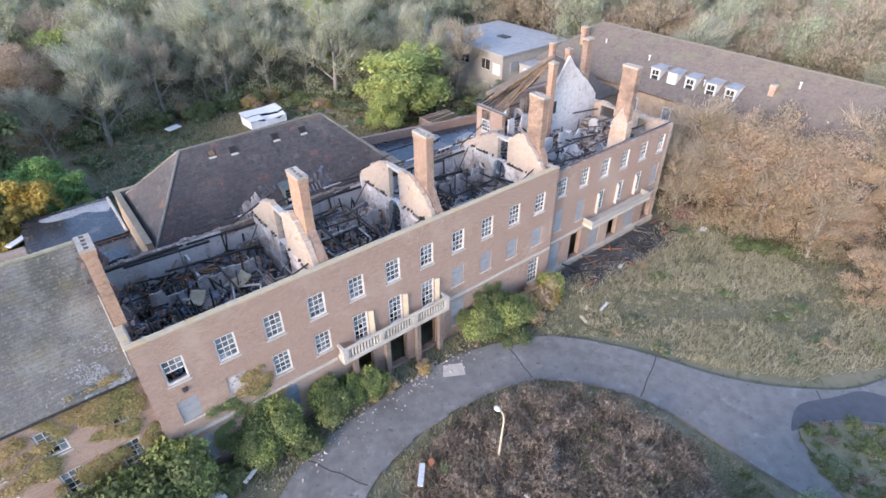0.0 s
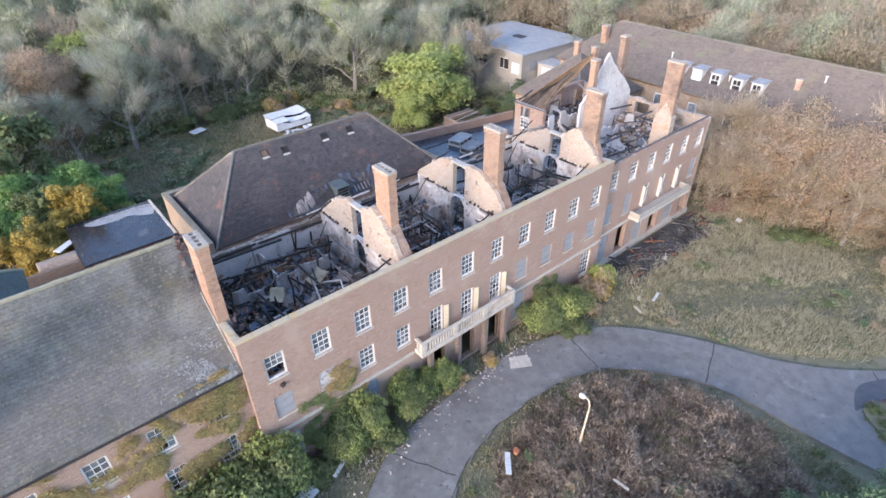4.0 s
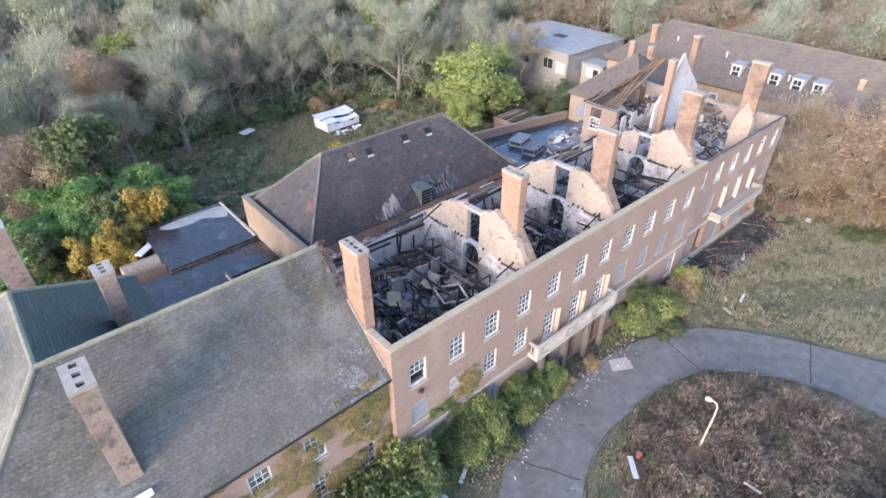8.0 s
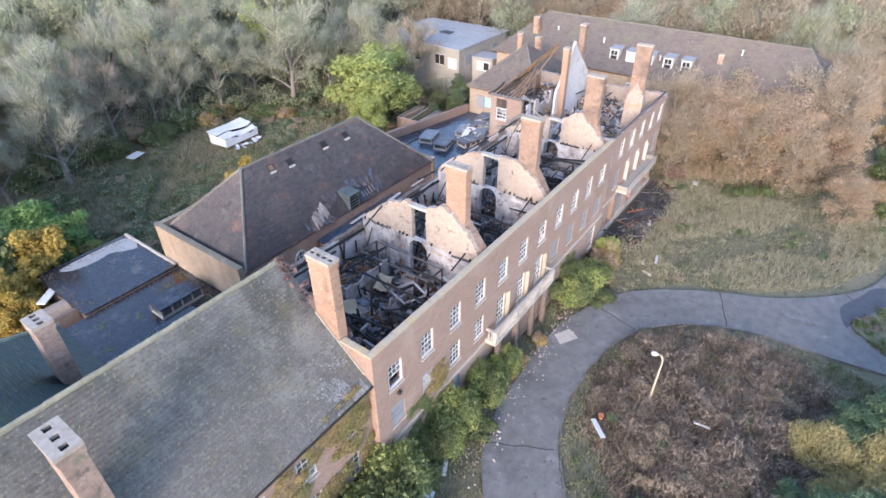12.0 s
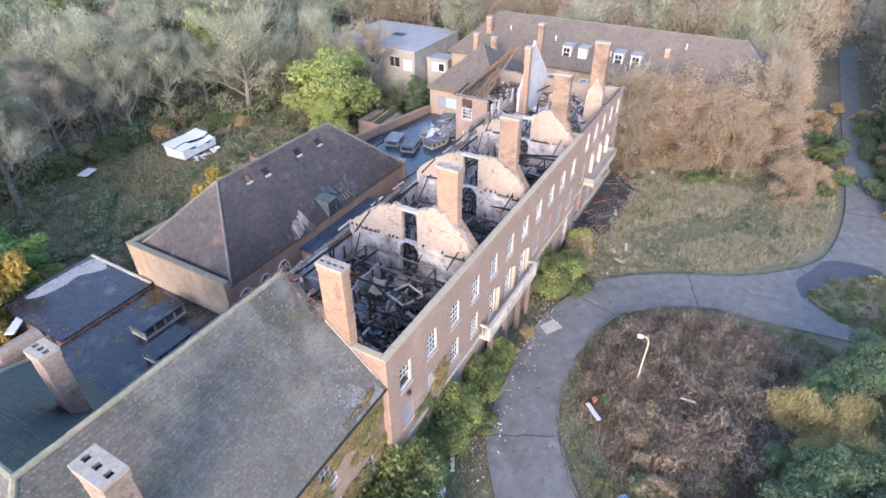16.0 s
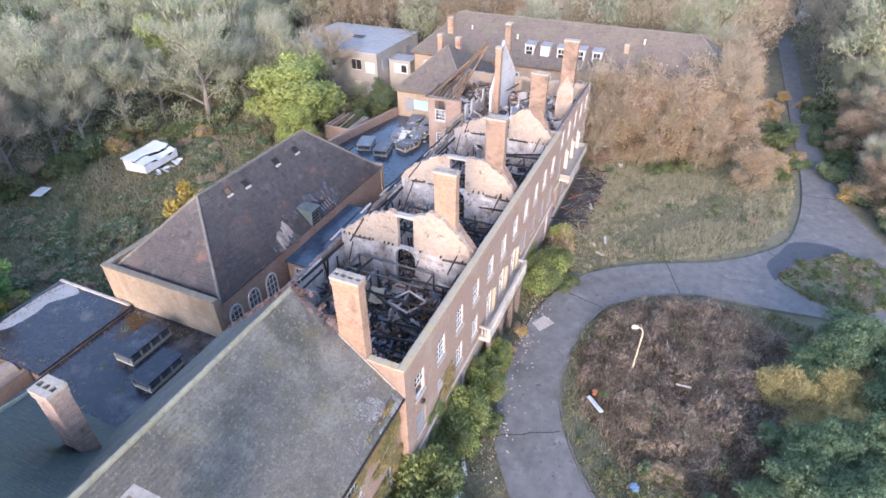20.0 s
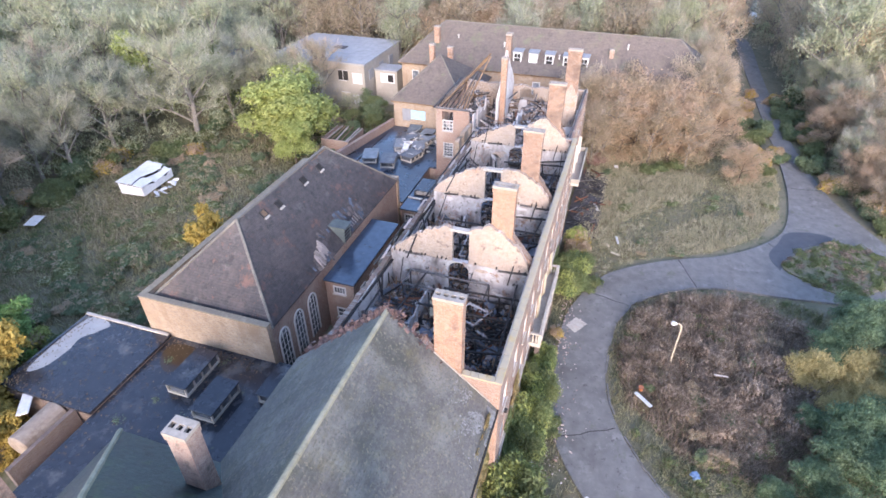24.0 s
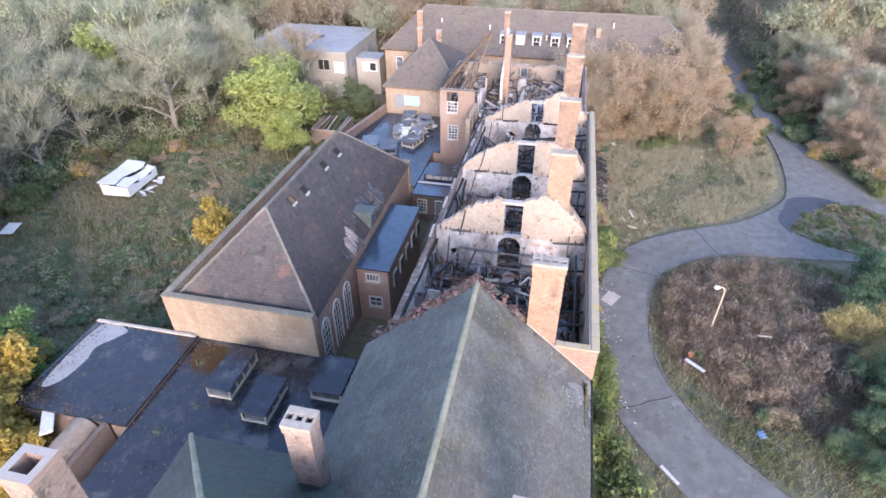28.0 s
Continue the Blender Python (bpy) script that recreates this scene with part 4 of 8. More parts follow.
wall("wall_link", (36.2, 11.9), (LEN + 0.3, 11.9), -0.3, 9.4, 0.4, BRICK_Y, [(0.6, 7.9, 1.6, 9.3), (3.0, 7.9, 4.0, 9.3), (0.6, 4.6, 1.6, 6.2)], top=lambda x: 9.4 + 0.25 * noise.noise((x, 8.1, 0)), label="smoke-stained rear wall beside the stair block")
tagged(mesh_ob("floor_upper_east", boxes((LEN + 0.03, Y2 + 0.45, FLOOR - 0.3, 46.75, 11.48, FLOOR), (36.64, 11.49, FLOOR - 0.3, 46.75, 15.15, FLOOR)), ASH), "burnt floor of the far block under rubble", "floor", kind="structure")
# the white plastered gable, facing south across the far block
LIME = surface("limewashed_plaster", (0.60, 0.56, 0.53), (0.47, 0.425, 0.39), 3, (0.36, 0.28, 0.23), 0.6, 0.52, 0.92, 0.3, 12, streak=0.6, spots=[((0.30, 0.23, 0.18), 1.4, 0.6, 0.08), ((0.16, 0.135, 0.12), 0.9, 0.64, 0.08)])
g = thing("gable_wall", label="white plastered gable left standing alone", category="wall", kind="structure")
edge_l, edge_r = ((38.5, 11.0), (39.4, 11.9), (40.0, 12.6), (41.0, 13.9), (41.6, 14.8), (42.05, 15.38)), ((42.05, 15.38), (42.5, 14.85), (43.2, 14.1), (43.95, 13.45), (44.7, 12.8), (45.4, 12.2), (45.95, 11.65), (46.7, 10.9), (46.74, 10.4))
grng = random.Random(12)
rough = lambda pts: [v for p, q in zip(pts, pts[1:]) for v in [p] + [(p[0] + (q[0] - p[0]) * k / 4, p[1] + (q[1] - p[1]) * k / 4 + grng.choice((-0.09, -0.04, 0, 0.03))) for k in (1, 2, 3)]]
part("plaster", prism([(38.6, FLOOR), (38.5, 9.4), *rough(edge_l), *rough(edge_r), (46.74, 10.4), (46.74, FLOOR)], "y", 9.3, 9.54), LIME, g)
part("doorway", boxes((40.3, 9.27, 10.2, 40.75, 9.296, 11.4)), CHAR, g)
for x, y0, y1, z in ((34.6, 1.0, 7.2, 9.0), (38.6, 1.0, 6.6, 9.1), (45.0, 1.0, 8.2, 9.1), (40.6, 11.9, 15.1, 9.6)):
    tagged(mesh_ob("partition", wall_mesh(y1 - y0, z - FLOOR, 0.14, [(1.4, 0.0, 2.3, 1.95)], top=lambda s: jag(s, x, z - FLOOR)), PLASTER_W), "stained white plaster partition with a broken top", "partition", "burnt partitions", "structure").matrix_basis = pose(x, y0, FLOOR, 0, 0, 90)
for y, x0, x1, z in ((7.2, 31.2, 42.3, 9.4), (5.3, 33.0, 38.4, 9.2), (11.5, 36.7, 42.5, 9.8)):
    tagged(mesh_ob("partition", wall_mesh(x1 - x0, z - FLOOR, 0.14, [(1.0 + 3.1 * i, 0.0, 1.9 + 3.1 * i, 1.95) for i in range(int((x1 - x0 - 1) / 3.1))], top=lambda s: jag(s, y, z - FLOOR)), PLASTER_W), "stained white plaster partition with a broken top", "partition", "burnt partitions", "structure").matrix_basis = pose(x0, y, FLOOR)
for y, x0, x1, z in ((6.9, 0.45, 9.2, 8.9), (4.2, 3.5, 9.9, 8.6), (7.0, 11.6, 19.0, 8.9), (4.3, 21.5, 29.5, 8.9), (7.1, 20.2, 29.6, 9.1)):
    tagged(mesh_ob("partition", wall_mesh(x1 - x0, z - FLOOR, 0.13, [(0.8 + 2.9 * i, 0.0, 1.7 + 2.9 * i, 1.95) for i in range(int((x1 - x0 - 1) / 2.9))], top=lambda s: jag(s, y, z - FLOOR)), PLASTER), "charred and broken plaster partition", "partition", "burnt partitions", "structure").matrix_basis = pose(x0, y, FLOOR)
for x, y0, y1, z in ((5.4, 7.1, 10.2, 9.0), (3.1, 1.0, 4.1, 8.2), (14.8, 7.2, 10.0, 8.9), (24.6, 7.3, 9.9, 9.2), (27.4, 1.0, 4.2, 8.8)):
    tagged(mesh_ob("partition", wall_mesh(y1 - y0, z - FLOOR, 0.13, [(0.9, 0.0, 1.8, 1.95)], top=lambda s: jag(s, x, z - FLOOR)), PLASTER), "charred and broken plaster partition", "partition", "burnt partitions", "structure").matrix_basis = pose(x, y0, FLOOR, 0, 0, 90)


# ---- roofs, wings and far buildings ----
def hip(name, specs, mat, label, ridges=(), ridge_mat=None, ridge_r=0.13):
    roof = thing(name, label=label, category="roof", kind="structure")
    for c in specs:
        mm = c[4] if len(c) > 4 else mat
        part("tiles", slope_mesh("tiles", c[:4], mm, rng), mm, roof)
        slab_under(c[:4], 0.12, WOOD, "boarding").parent = roof
    for r in ridges:
        ridge_run(roof, r, ridge_mat, ridge_r)
    return roof


# the near wing: an L with a hipped corner
WX, RY, RZ, EZ = -12.6, 5.85, 14.35, 9.25
P0, P1, N1 = (WX, RY, RZ), (-0.02, RY, RZ), (WX, 11.9, RZ)
EW, EE, EN, ES, NB = -18.4, -7.0, 17.4, 0.1, 11.6
SW, SE, NE, NW, IN = (EW, ES, EZ), (-0.02, ES, EZ), (EE, EN, EZ), (EW, EN, EZ), (EE, NB, EZ)
# the valley slope takes TILE_T, a tile coloured darker for its weaker light
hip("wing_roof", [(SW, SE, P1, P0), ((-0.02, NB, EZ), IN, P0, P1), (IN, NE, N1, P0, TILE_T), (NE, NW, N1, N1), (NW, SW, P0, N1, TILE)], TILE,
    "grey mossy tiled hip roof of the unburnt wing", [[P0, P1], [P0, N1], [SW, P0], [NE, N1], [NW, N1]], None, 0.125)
wing = thing("wing", label="brown brick wing below the mossy tiled roof", category="building")
wholes = [(x - 0.55, 6.4, x + 0.55, 8.2) for x in (-1.7, -4.4, -7.2, -10.0, -14.5)] + [(x - 0.55, 3.2, x + 0.55, 5.0) for x in (-1.7, -4.4, -7.2, -10.0, -14.5)]
w = wall("wall_wing_south", (EW + 0.4, 0.45), (-0.005, 0.45), -0.3, EZ - 0.02, 0.35, BRICK, [(a - EW - 0.4, b + 0.3, c - EW - 0.4, d + 0.3) for a, b, c, d in wholes], label="brick front wall of the roofed wing")
for x in (-1.7, -4.4, -7.2, -10.0, -14.5):
    for z in (6.4, 3.2):
        sash_window((x, 0.45, z), 0, w=1.1, h=1.8, broken=((1, 0),) if z > 4 else ((0, 0), (1, 1)))
part("wall", boxes((EW + 0.4, 0.82, -0.3, EW + 0.75, EN - 0.4, EZ - 0.02)), BRICK, wing)
part("wall", boxes((EW + 0.76, EN - 0.75, -0.3, EE - 0.4, EN - 0.4, EZ - 0.02)), BRICK, wing)
part("wall", boxes((EE - 0.75, NB - 0.4, -0.3, EE - 0.4, EN - 0.76, EZ - 0.02)), BRICK, wing)
part("wall", boxes((EE - 0.39, NB - 0.75, -0.3, -0.01, NB - 0.4, EZ - 0.02)), BRICK, wing)
fl_ob = thing("flashing", label="white mortar flashing where the wing roof meets the end wall", category="flashing")
frng = random.Random(3)
for k in range(9):
    y_a, y_b = 3.45 - 0.33 * k, 3.45 - 0.33 * (k + 1) + 0.02
    bm = bmesh.new()
    beam(bm, (-0.09, y_a, ES + EZ + 0.06 + (y_a - ES) * (RZ - EZ) / (RY - ES)), (-0.09, y_b, ES + EZ + 0.06 + (y_b - ES) * (RZ - EZ) / (RY - ES)), 0.05 + frng.uniform(-.01, .02), 0.05)
    part("fillet", bm, STONE, fl_ob)
gut = thing("gutter", label="black cast iron gutter along the eaves", category="gutter", kind="structure")
bm = bmesh.new()
tube(bm, [(EW, ES - 0.06, EZ - 0.05), (-0.05, ES - 0.06, EZ - 0.05)], [0.06, 0.06], 6)
part("gutter_run", bm, CHAR, gut)
# broken tile edge at the burnt end
edge = thing("broken_tiles", label="loose broken tiles along the burnt roof edge", category="tiles", kind="stuff")
bm = bmesh.new()
for i in range(420):
    s = rng.random()
    y = RY + (1 if rng.random() < 0.7 else -1) * 5.6 * s
    z = RZ - (RZ - EZ) * s + 0.1
    m = pose(rng.uniform(-0.3, 0.9) * (0.45 + s), y, z - rng.random() * 0.5 * s, rng.uniform(-50, 50), rng.uniform(-50, 50), rng.uniform(0, 180))
    box(bm, -0.14, -0.09, -0.01, 0.14, 0.09, 0.01, m)
part("tile_pieces", bm, surface("broken_red_tile", (0.17, 0.10, 0.08), (0.10, 0.07, 0.062), 3, (0.24, 0.17, 0.14), 0.9, 0.55, 0.9, 0.3, 10, rnd=0.35, island=True), edge)
lich = thing("lichen_crust", label="pale frosty lichen on the tiles at the roof corner", category="lichen", kind="stuff")
bm = bmesh.new()
cr = random.Random(19)
for i in range(1500):
    x, f = -0.3 - abs(cr.gauss(0, 1.2)), abs(cr.gauss(0.02, 0.12))
    if x < -4.5 or f > 0.42 or noise.noise((x * 0.9, f * 8, 3.0)) < -0.12:
        continue
    s = cr.uniform(0.015, 0.055)
    box(bm, -s, -s * cr.uniform(0.4, 1), -0.004, s, s * 0.7, 0.006, pose(x, ES + (RY - ES) * f, EZ + (RZ - EZ) * f + 0.018, 41.6) @ pose(0, 0, 0, 0, 0, cr.uniform(0, 180)))
part("crust", bm, surface("pale_lichen", (0.235, 0.233, 0.225), (0.175, 0.173, 0.165), 4, rough=0.95, rnd=0.2, island=True), lich)
chimney(-11.35, 2.35, 9.0, 15.95, 0.8, 1.55, 3, BRICK_M, "brick chimney with three flues on the mossy roof")
flash = thing("flashing", (-11.35, 0.95, 10.2), "white lead flashing at the foot of the chimney", "flashing")
part("sheet", soft_box(-0.42, -0.16, -0.02, 0.42, 0.14, 0.06, 0.02), WHITE, flash)
flash.rotation_euler[0] = radians(41)
chimney(-8.9, 10.5, 8.0, 14.72, 0.76, 0.98, 3, BRICK_M, "brown brick chimney with three flues on the green slope")
chimney(-16.6, 8.6, 9.0, 14.6, 0.8, 1.3, 3, BRICK_M, "brown brick chimney on the west slope")
# boiler chimney with a wide open flue
bc = thing("boiler_chimney", (-12.35, 17.98, 0), "broad weathered brick boiler chimney with an open flue", "chimney")
bm = bmesh.new()
for x0, y0, x1, y1 in ((-0.58, -0.6, 0.58, -0.36), (-0.58, 0.36, 0.58, 0.6), (-0.58, -0.359, -0.34, 0.359), (0.34, -0.359, 0.58, 0.359)):
    box(bm, x0, y0, 0, x1, y1, 14.55)
part("shaft", bm, BRICK_M, bc)
bm = bmesh.new()
for x0, y0, x1, y1 in ((-0.61, -0.63, 0.61, -0.35), (-0.61, 0.35, 0.61, 0.63), (-0.61, -0.349, -0.33, 0.349), (0.33, -0.349, 0.61, 0.349)):
    box(bm, x0, y0, 14.555, x1, y1, 14.85)
part("rim", bm, BRICK, bc)
part("flue", boxes((-0.335, -0.355, 9, 0.335, 0.355, 12.9)), DARK, bc)

# ---- the hall ----
DULL = surface("dull_ridge_tile", (0.13, 0.115, 0.10), (0.17, 0.155, 0.13), 6, (0.24, 0.22, 0.17), 0.8, 0.55, 0.95, 0.4, 16)
HCOP = surface("mossy_brown_coping", (0.24, 0.20, 0.14), (0.17, 0.145, 0.11), 4, (0.30, 0.27, 0.19), 0.9, 0.55, 0.95, 0.4, 16)
HX0, HX1, HY0, HY1, HZ = 3.95, 27.7, 16.75, 27.4, 6.45
hall = thing("hall", label="buff brick hall with tall arched windows", category="building")
part("wall", boxes((HX0, HY0, -0.3, HX0 + 0.45, HY1, HZ)), BRICK_Y, hall, "sunlit buff brick end wall")
part("wall", boxes((HX1 - 0.45, HY0, -0.3, HX1, HY1, 5.9)), BRICK_Y, hall)
part("wall", boxes((HX0 + 0.451, HY1 - 0.45, -0.3, HX1 - 0.451, HY1, HZ)), BRICK_Y, hall)
part("wall", boxes((HX0 + 0.451, HY0 + 0.1, -0.3, HX1 - 0.451, HY0 + 0.5, 5.75)), BRICK, hall)
part("coping", soft_box(HX0 - 0.05, HY0 - 0.02, HZ + 0.002, HX0 + 0.47, HY1 + 0.08, HZ + 0.12, 0.03), HCOP, hall)
part("coping", soft_box(HX0 + 0.472, HY1 - 0.47, HZ + 0.002, HX1, HY1 + 0.08, HZ + 0.12, 0.03), HCOP, hall)
part("coping", soft_box(HX1 - 0.5, HY0, 5.902, HX1 + 0.06, HY0 + 3.5, 6.1, 0.03), BRICK_Y, hall)
for i, x in enumerate((5.6, 7.6, 9.6)):
    aw = part("arched_window", boxes((x - 0.5, HY0 + 0.06, 1.0, x + 0.5, HY0 + 0.098, 4.2)), GLASS, hall, "tall white arched window")
    bm = bmesh.new()
    arch = [(x + 0.6 * math.cos(a), 4.2 + 0.75 * math.sin(a)) for a in np.linspace(0, math.pi, 10)]
    pts = [(x + 0.6, 1.0), *arch, (x - 0.6, 1.0)]
    for p, q in zip(pts, pts[1:]):
        beam(bm, (p[0], HY0 + 0.05, p[1]), (q[0], HY0 + 0.05, q[1]), 0.1, 0.1)
    for xx in (x - 0.2, x + 0.2):
        box(bm, xx - 0.025, HY0 + 0.02, 1.0, xx + 0.025, HY0 + 0.056, 4.75)
    for z in (1.6, 2.2, 2.8, 3.4, 4.0, 4.5):
        box(bm, x - 0.55, HY0 + 0.015, z - 0.02, x + 0.55, HY0 + 0.05, z + 0.02)
    part("window_frame", bm, WHITE, aw)
    part("pane", prism([(x - 0.5, 4.201), (x + 0.5, 4.201), (x + 0.35, 4.7), (x, 4.88), (x - 0.35, 4.7)], "y", HY0 + 0.06, HY0 + 0.098), GLASS, aw)
HA, HB = (9.1, 21.6, 11.05), (21.9, 21.4, 11.15)
q = ((HX0 + 0.55, HY0 + 0.0, 5.9), (HX1 - 0.5, HY0 - 0.1, 5.9), (HX1 - 0.5, HY1 - 0.6, 5.95), (HX0 + 0.55, HY1 - 0.6, 6.1))
hip("hall_roof", [(q[0], q[1], HB, HA), (q[1], q[2], HB, HB), (q[2], q[3], HA, HB), (q[3], q[0], HA, HA)], TILE_B, "dark brown tiled hip roof over the hall",
    [[HA, HB], [q[0], HA], [q[3], HA], [q[1], HB], [q[2], HB]], DULL, 0.11)


def on_slope(a, b, c, d, u, v):
    return Vector(a).lerp(Vector(b), u).lerp(Vector(d).lerp(Vector(c), u), v)


for u, v in ((0.20, 0.87), (0.33, 0.84), (0.60, 0.86), (0.78, 0.85)):
    p = on_slope(q[0], q[1], HB, HA, u, v)
    sk = thing("skylight", p, "small broken skylight near the ridge", "skylight", "hall skylights")
    sk.rotation_euler[0] = radians(48)
    sk.scale = (0.78, 0.78, 0.7)
    part("frame", boxes((-0.4, -0.38, 0.0, -0.32, 0.38, 0.16), (0.32, -0.38, 0.0, 0.4, 0.38, 0.16), (-0.319, -0.38, 0, 0.319, -0.3, 0.16), (-0.319, 0.3, 0, 0.319, 0.38, 0.16)), CHAR, sk)
    part("flap", boxes((-0.4, -0.62, 0.02, 0.4, -0.39, 0.08)), STONE, sk, "pale sheet slipped below the skylight")
    part("opening", boxes((-0.318, -0.299, 0.0, 0.318, 0.299, 0.07)), DARK if u > 0.3 else WOOD, sk)
DGREEN = surface("green_grey_felt", (0.10, 0.12, 0.115), (0.07, 0.085, 0.085), 2, (0.17, 0.17, 0.155), 0.9, 0.56, 0.8, 0.3, 10)
dm = thing("roof_hatch_dormer", (15.95, 17.3, 5.85), "grey-green box dormer with a dark open door on the hall roof", "dormer")
dm.scale = (0.66, 1.0, 0.95)
part("cheek", prism([(-0.7, 0), (1.5, 1.55), (-0.7, 1.55)], "x", -0.85, -0.78), DGREEN, dm)
part("cheek", prism([(-0.7, 0), (1.5, 1.55), (-0.7, 1.55)], "x", 0.78, 0.85), DGREEN, dm)
part("top", soft_box(-0.95, -0.85, 1.552, 0.95, 1.7, 1.64, 0.02), DGREEN, dm)
part("opening", boxes((-0.779, -0.6, 0.05, 0.779, -0.5, 1.5)), DARK, dm)
for z in (0.3, 0.6, 0.9, 1.2):
    part("slat", boxes((-0.77, -0.68, z, 0.77, -0.61, z + 0.05)), LEAD, dm)
sheet = thing("torn_covering", label="torn pale sheeting and slipped battens on the roof", category="sheeting")
trng = random.Random(31)
SLATE_T = surface("blue_grey_torn_felt", (0.095, 0.115, 0.14), (0.06, 0.07, 0.09), 3, (0.15, 0.155, 0.16), 1.2, 0.58, 0.9, 0.3, 10, rnd=0.3)
SLIP = surface("slipped_pale_tiles", (0.14, 0.118, 0.105), (0.10, 0.083, 0.075), 3, (0.16, 0.12, 0.10), 1.5, 0.52, 0.9, 0.3, 10, rnd=0.3)
RIBS = surface("pale_weathered_felt", (0.27, 0.235, 0.215), (0.19, 0.165, 0.15), 3, (0.17, 0.145, 0.13), 1.5, 0.56, 0.9, 0.3, 10, rnd=0.2)
q0, q1 = Vector(q[0]), Vector(q[1])
at_eave = lambda x, v: on_slope(q[0], q[1], HB, HA, (x - q0.x) / (q1.x - q0.x), v)
slope_turn = math.degrees(math.atan2(HA[2] - 5.9, HA[1] - HY0))
for i in range(8):
    p = at_eave(11.7 + 0.21 * i, 0.085 + 0.012 * i)
    bm = bmesh.new()
    tube(bm, [(0, -0.62 + 0.1 * trng.random(), 0.03), (0, 0.1, 0.07), (0, 0.55 + 0.15 * trng.random(), 0.03)], [0.1, 0.15, 0.09], 7)
    sh = part("strip", bm, RIBS, sheet, "pale crumpled felt strip")
    sh.matrix_basis = Matrix.Translation(p) @ pose(0, 0, 0, slope_turn) @ pose(0, 0, 0, 0, 0, trng.gauss(0, 6))
for i in range(90):
    left = i < 34
    x = trng.uniform(10.6, 15.0) if left else trng.uniform(16.4, 20.4)
    v = trng.uniform(0.02, 0.10) if left and x < 13.6 else trng.uniform(0.05, 0.30)
    w, l = trng.uniform(0.12, 0.4), trng.uniform(0.25, 0.9)
    sh = part("strip", boxes((-w / 2, -l / 2, 0.03, w / 2, l / 2, 0.06)), (SLIP, TILE_B, SLATE_T, TILE_B, SLATE_T)[i % 5], sheet)
    sh.matrix_basis = Matrix.Translation(at_eave(x, v)) @ pose(0, 0, 0, slope_turn) @ pose(0, 0, 0, trng.uniform(-3, 3), trng.uniform(-3, 3), trng.gauss(0, 20))
for i in range(5):
    p = at_eave(17.6 + 0.36 * i, 0.10)
    sh = part("strip", boxes((-0.06, -0.3, 0.05, 0.06, 0.3, 0.08)), RIBS, sheet, "pale batten left on the slope")
    sh.matrix_basis = Matrix.Translation(p) @ pose(0, 0, 0, slope_turn)

# annex with a wet roof, its felt coloured blue as if mirroring the sky
ax = thing("annex", label="low brick annex with a wet felt roof", category="building")
part("wall", boxes((11.6, 14.2, -0.3, 20.8, 16.7, 4.9)), BRICK, ax)
part("roof", soft_box(11.4, 14.05, 4.902, 20.9, 16.74, 5.08, 0.03), FELT_B, ax, "wet felt roof coloured blue for the sky's reflection")
for z, y in ((3.75, 15.2), (1.3, 15.1)):
    sash_window((11.48, y + 0.25, z), -90, w=1.1, h=0.75 if z > 3 else 1.0, cols=4 if z > 3 else 2, rows=1 if z > 3 else 2, label="small white casement in the annex")
for x in (13.5, 15.3, 17.1, 18.9, 20.5):
    wn = thing("window", (x - 0.4, 14.2, 2.6), "white casement in the annex wall", "window", "annex windows", "structure")
    f, b, panes, s = sash_parts(0.9, 1.3, 2, 2)
    fo = part("window_frame", f, WHITE, wn)
    part("glazing_bars", b, WHITE, wn)
    part("pane", boxes((-0.42, -0.012, 0.05, 0.42, 0.03, 1.25)), GLASS, wn)
    fo.location.y = bpy.data.objects[wn.children[1].name].location.y = -0.16
# link buildings by the rear wall
lk = thing("link_building", label="low link with wet flat roofs behind the burnt block", category="building")
part("wall", boxes((26.8, 12.0, -0.3, 32.6, 16.2, 2.85)), BRICK_D, lk)
part("upstand", soft_box(29.6, 12.0, 3.022, 32.4, 15.9, 3.7, 0.03), FELT, lk, "raised dark felt roof")
for y in (12.5, 13.3, 14.1, 14.9):
    part("fascia_board", boxes((29.5, y, 3.25, 29.59, y + 0.7, 3.62)), STONE, lk)
# same felt as the annex, sky blue in its base colour
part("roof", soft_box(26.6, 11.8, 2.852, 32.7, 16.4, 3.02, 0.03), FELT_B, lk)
part("roof_edge", boxes((28.9, 11.85, 3.022, 29.05, 16.3, 3.16)), WHITE, lk)
for y in (15.4, 13.6):
    sash_window((26.62, y, 0.9), -90, w=1.0, h=1.5, label="white sash window in the link")


def lantern(at, dx, dy, h, rz=0.0, cover=None, label="low roof lantern with a dark felt lid"):
    ln_ob = thing("roof_lantern", at, label, "roof lantern", "roof lanterns", rz=rz)
    part("kerb", boxes((-dx / 2, -dy / 2, 0, dx / 2, dy / 2, 0.18)), STONE, ln_ob)
    n = max(2, int(dx / 0.75))
    for i in range(n + 1):
        x = -dx / 2 + 0.06 + (dx - 0.12) * i / n
        for y in (-dy / 2 + 0.06, dy / 2 - 0.06):
            part("post", boxes((x - 0.06, y - 0.05, 0.181, x + 0.06, y + 0.05, h - 0.12)), STONE, ln_ob)
    part("glazing", boxes((-dx / 2 + 0.1, -dy / 2 + 0.1, 0.181, dx / 2 - 0.1, dy / 2 - 0.1, h - 0.12)), GLASS, ln_ob)
    part("lid", soft_box(-dx / 2 - 0.08, -dy / 2 - 0.08, h - 0.118, dx / 2 + 0.08, dy / 2 + 0.08, h, 0.03), cover or FELT, ln_ob)
    return ln_ob


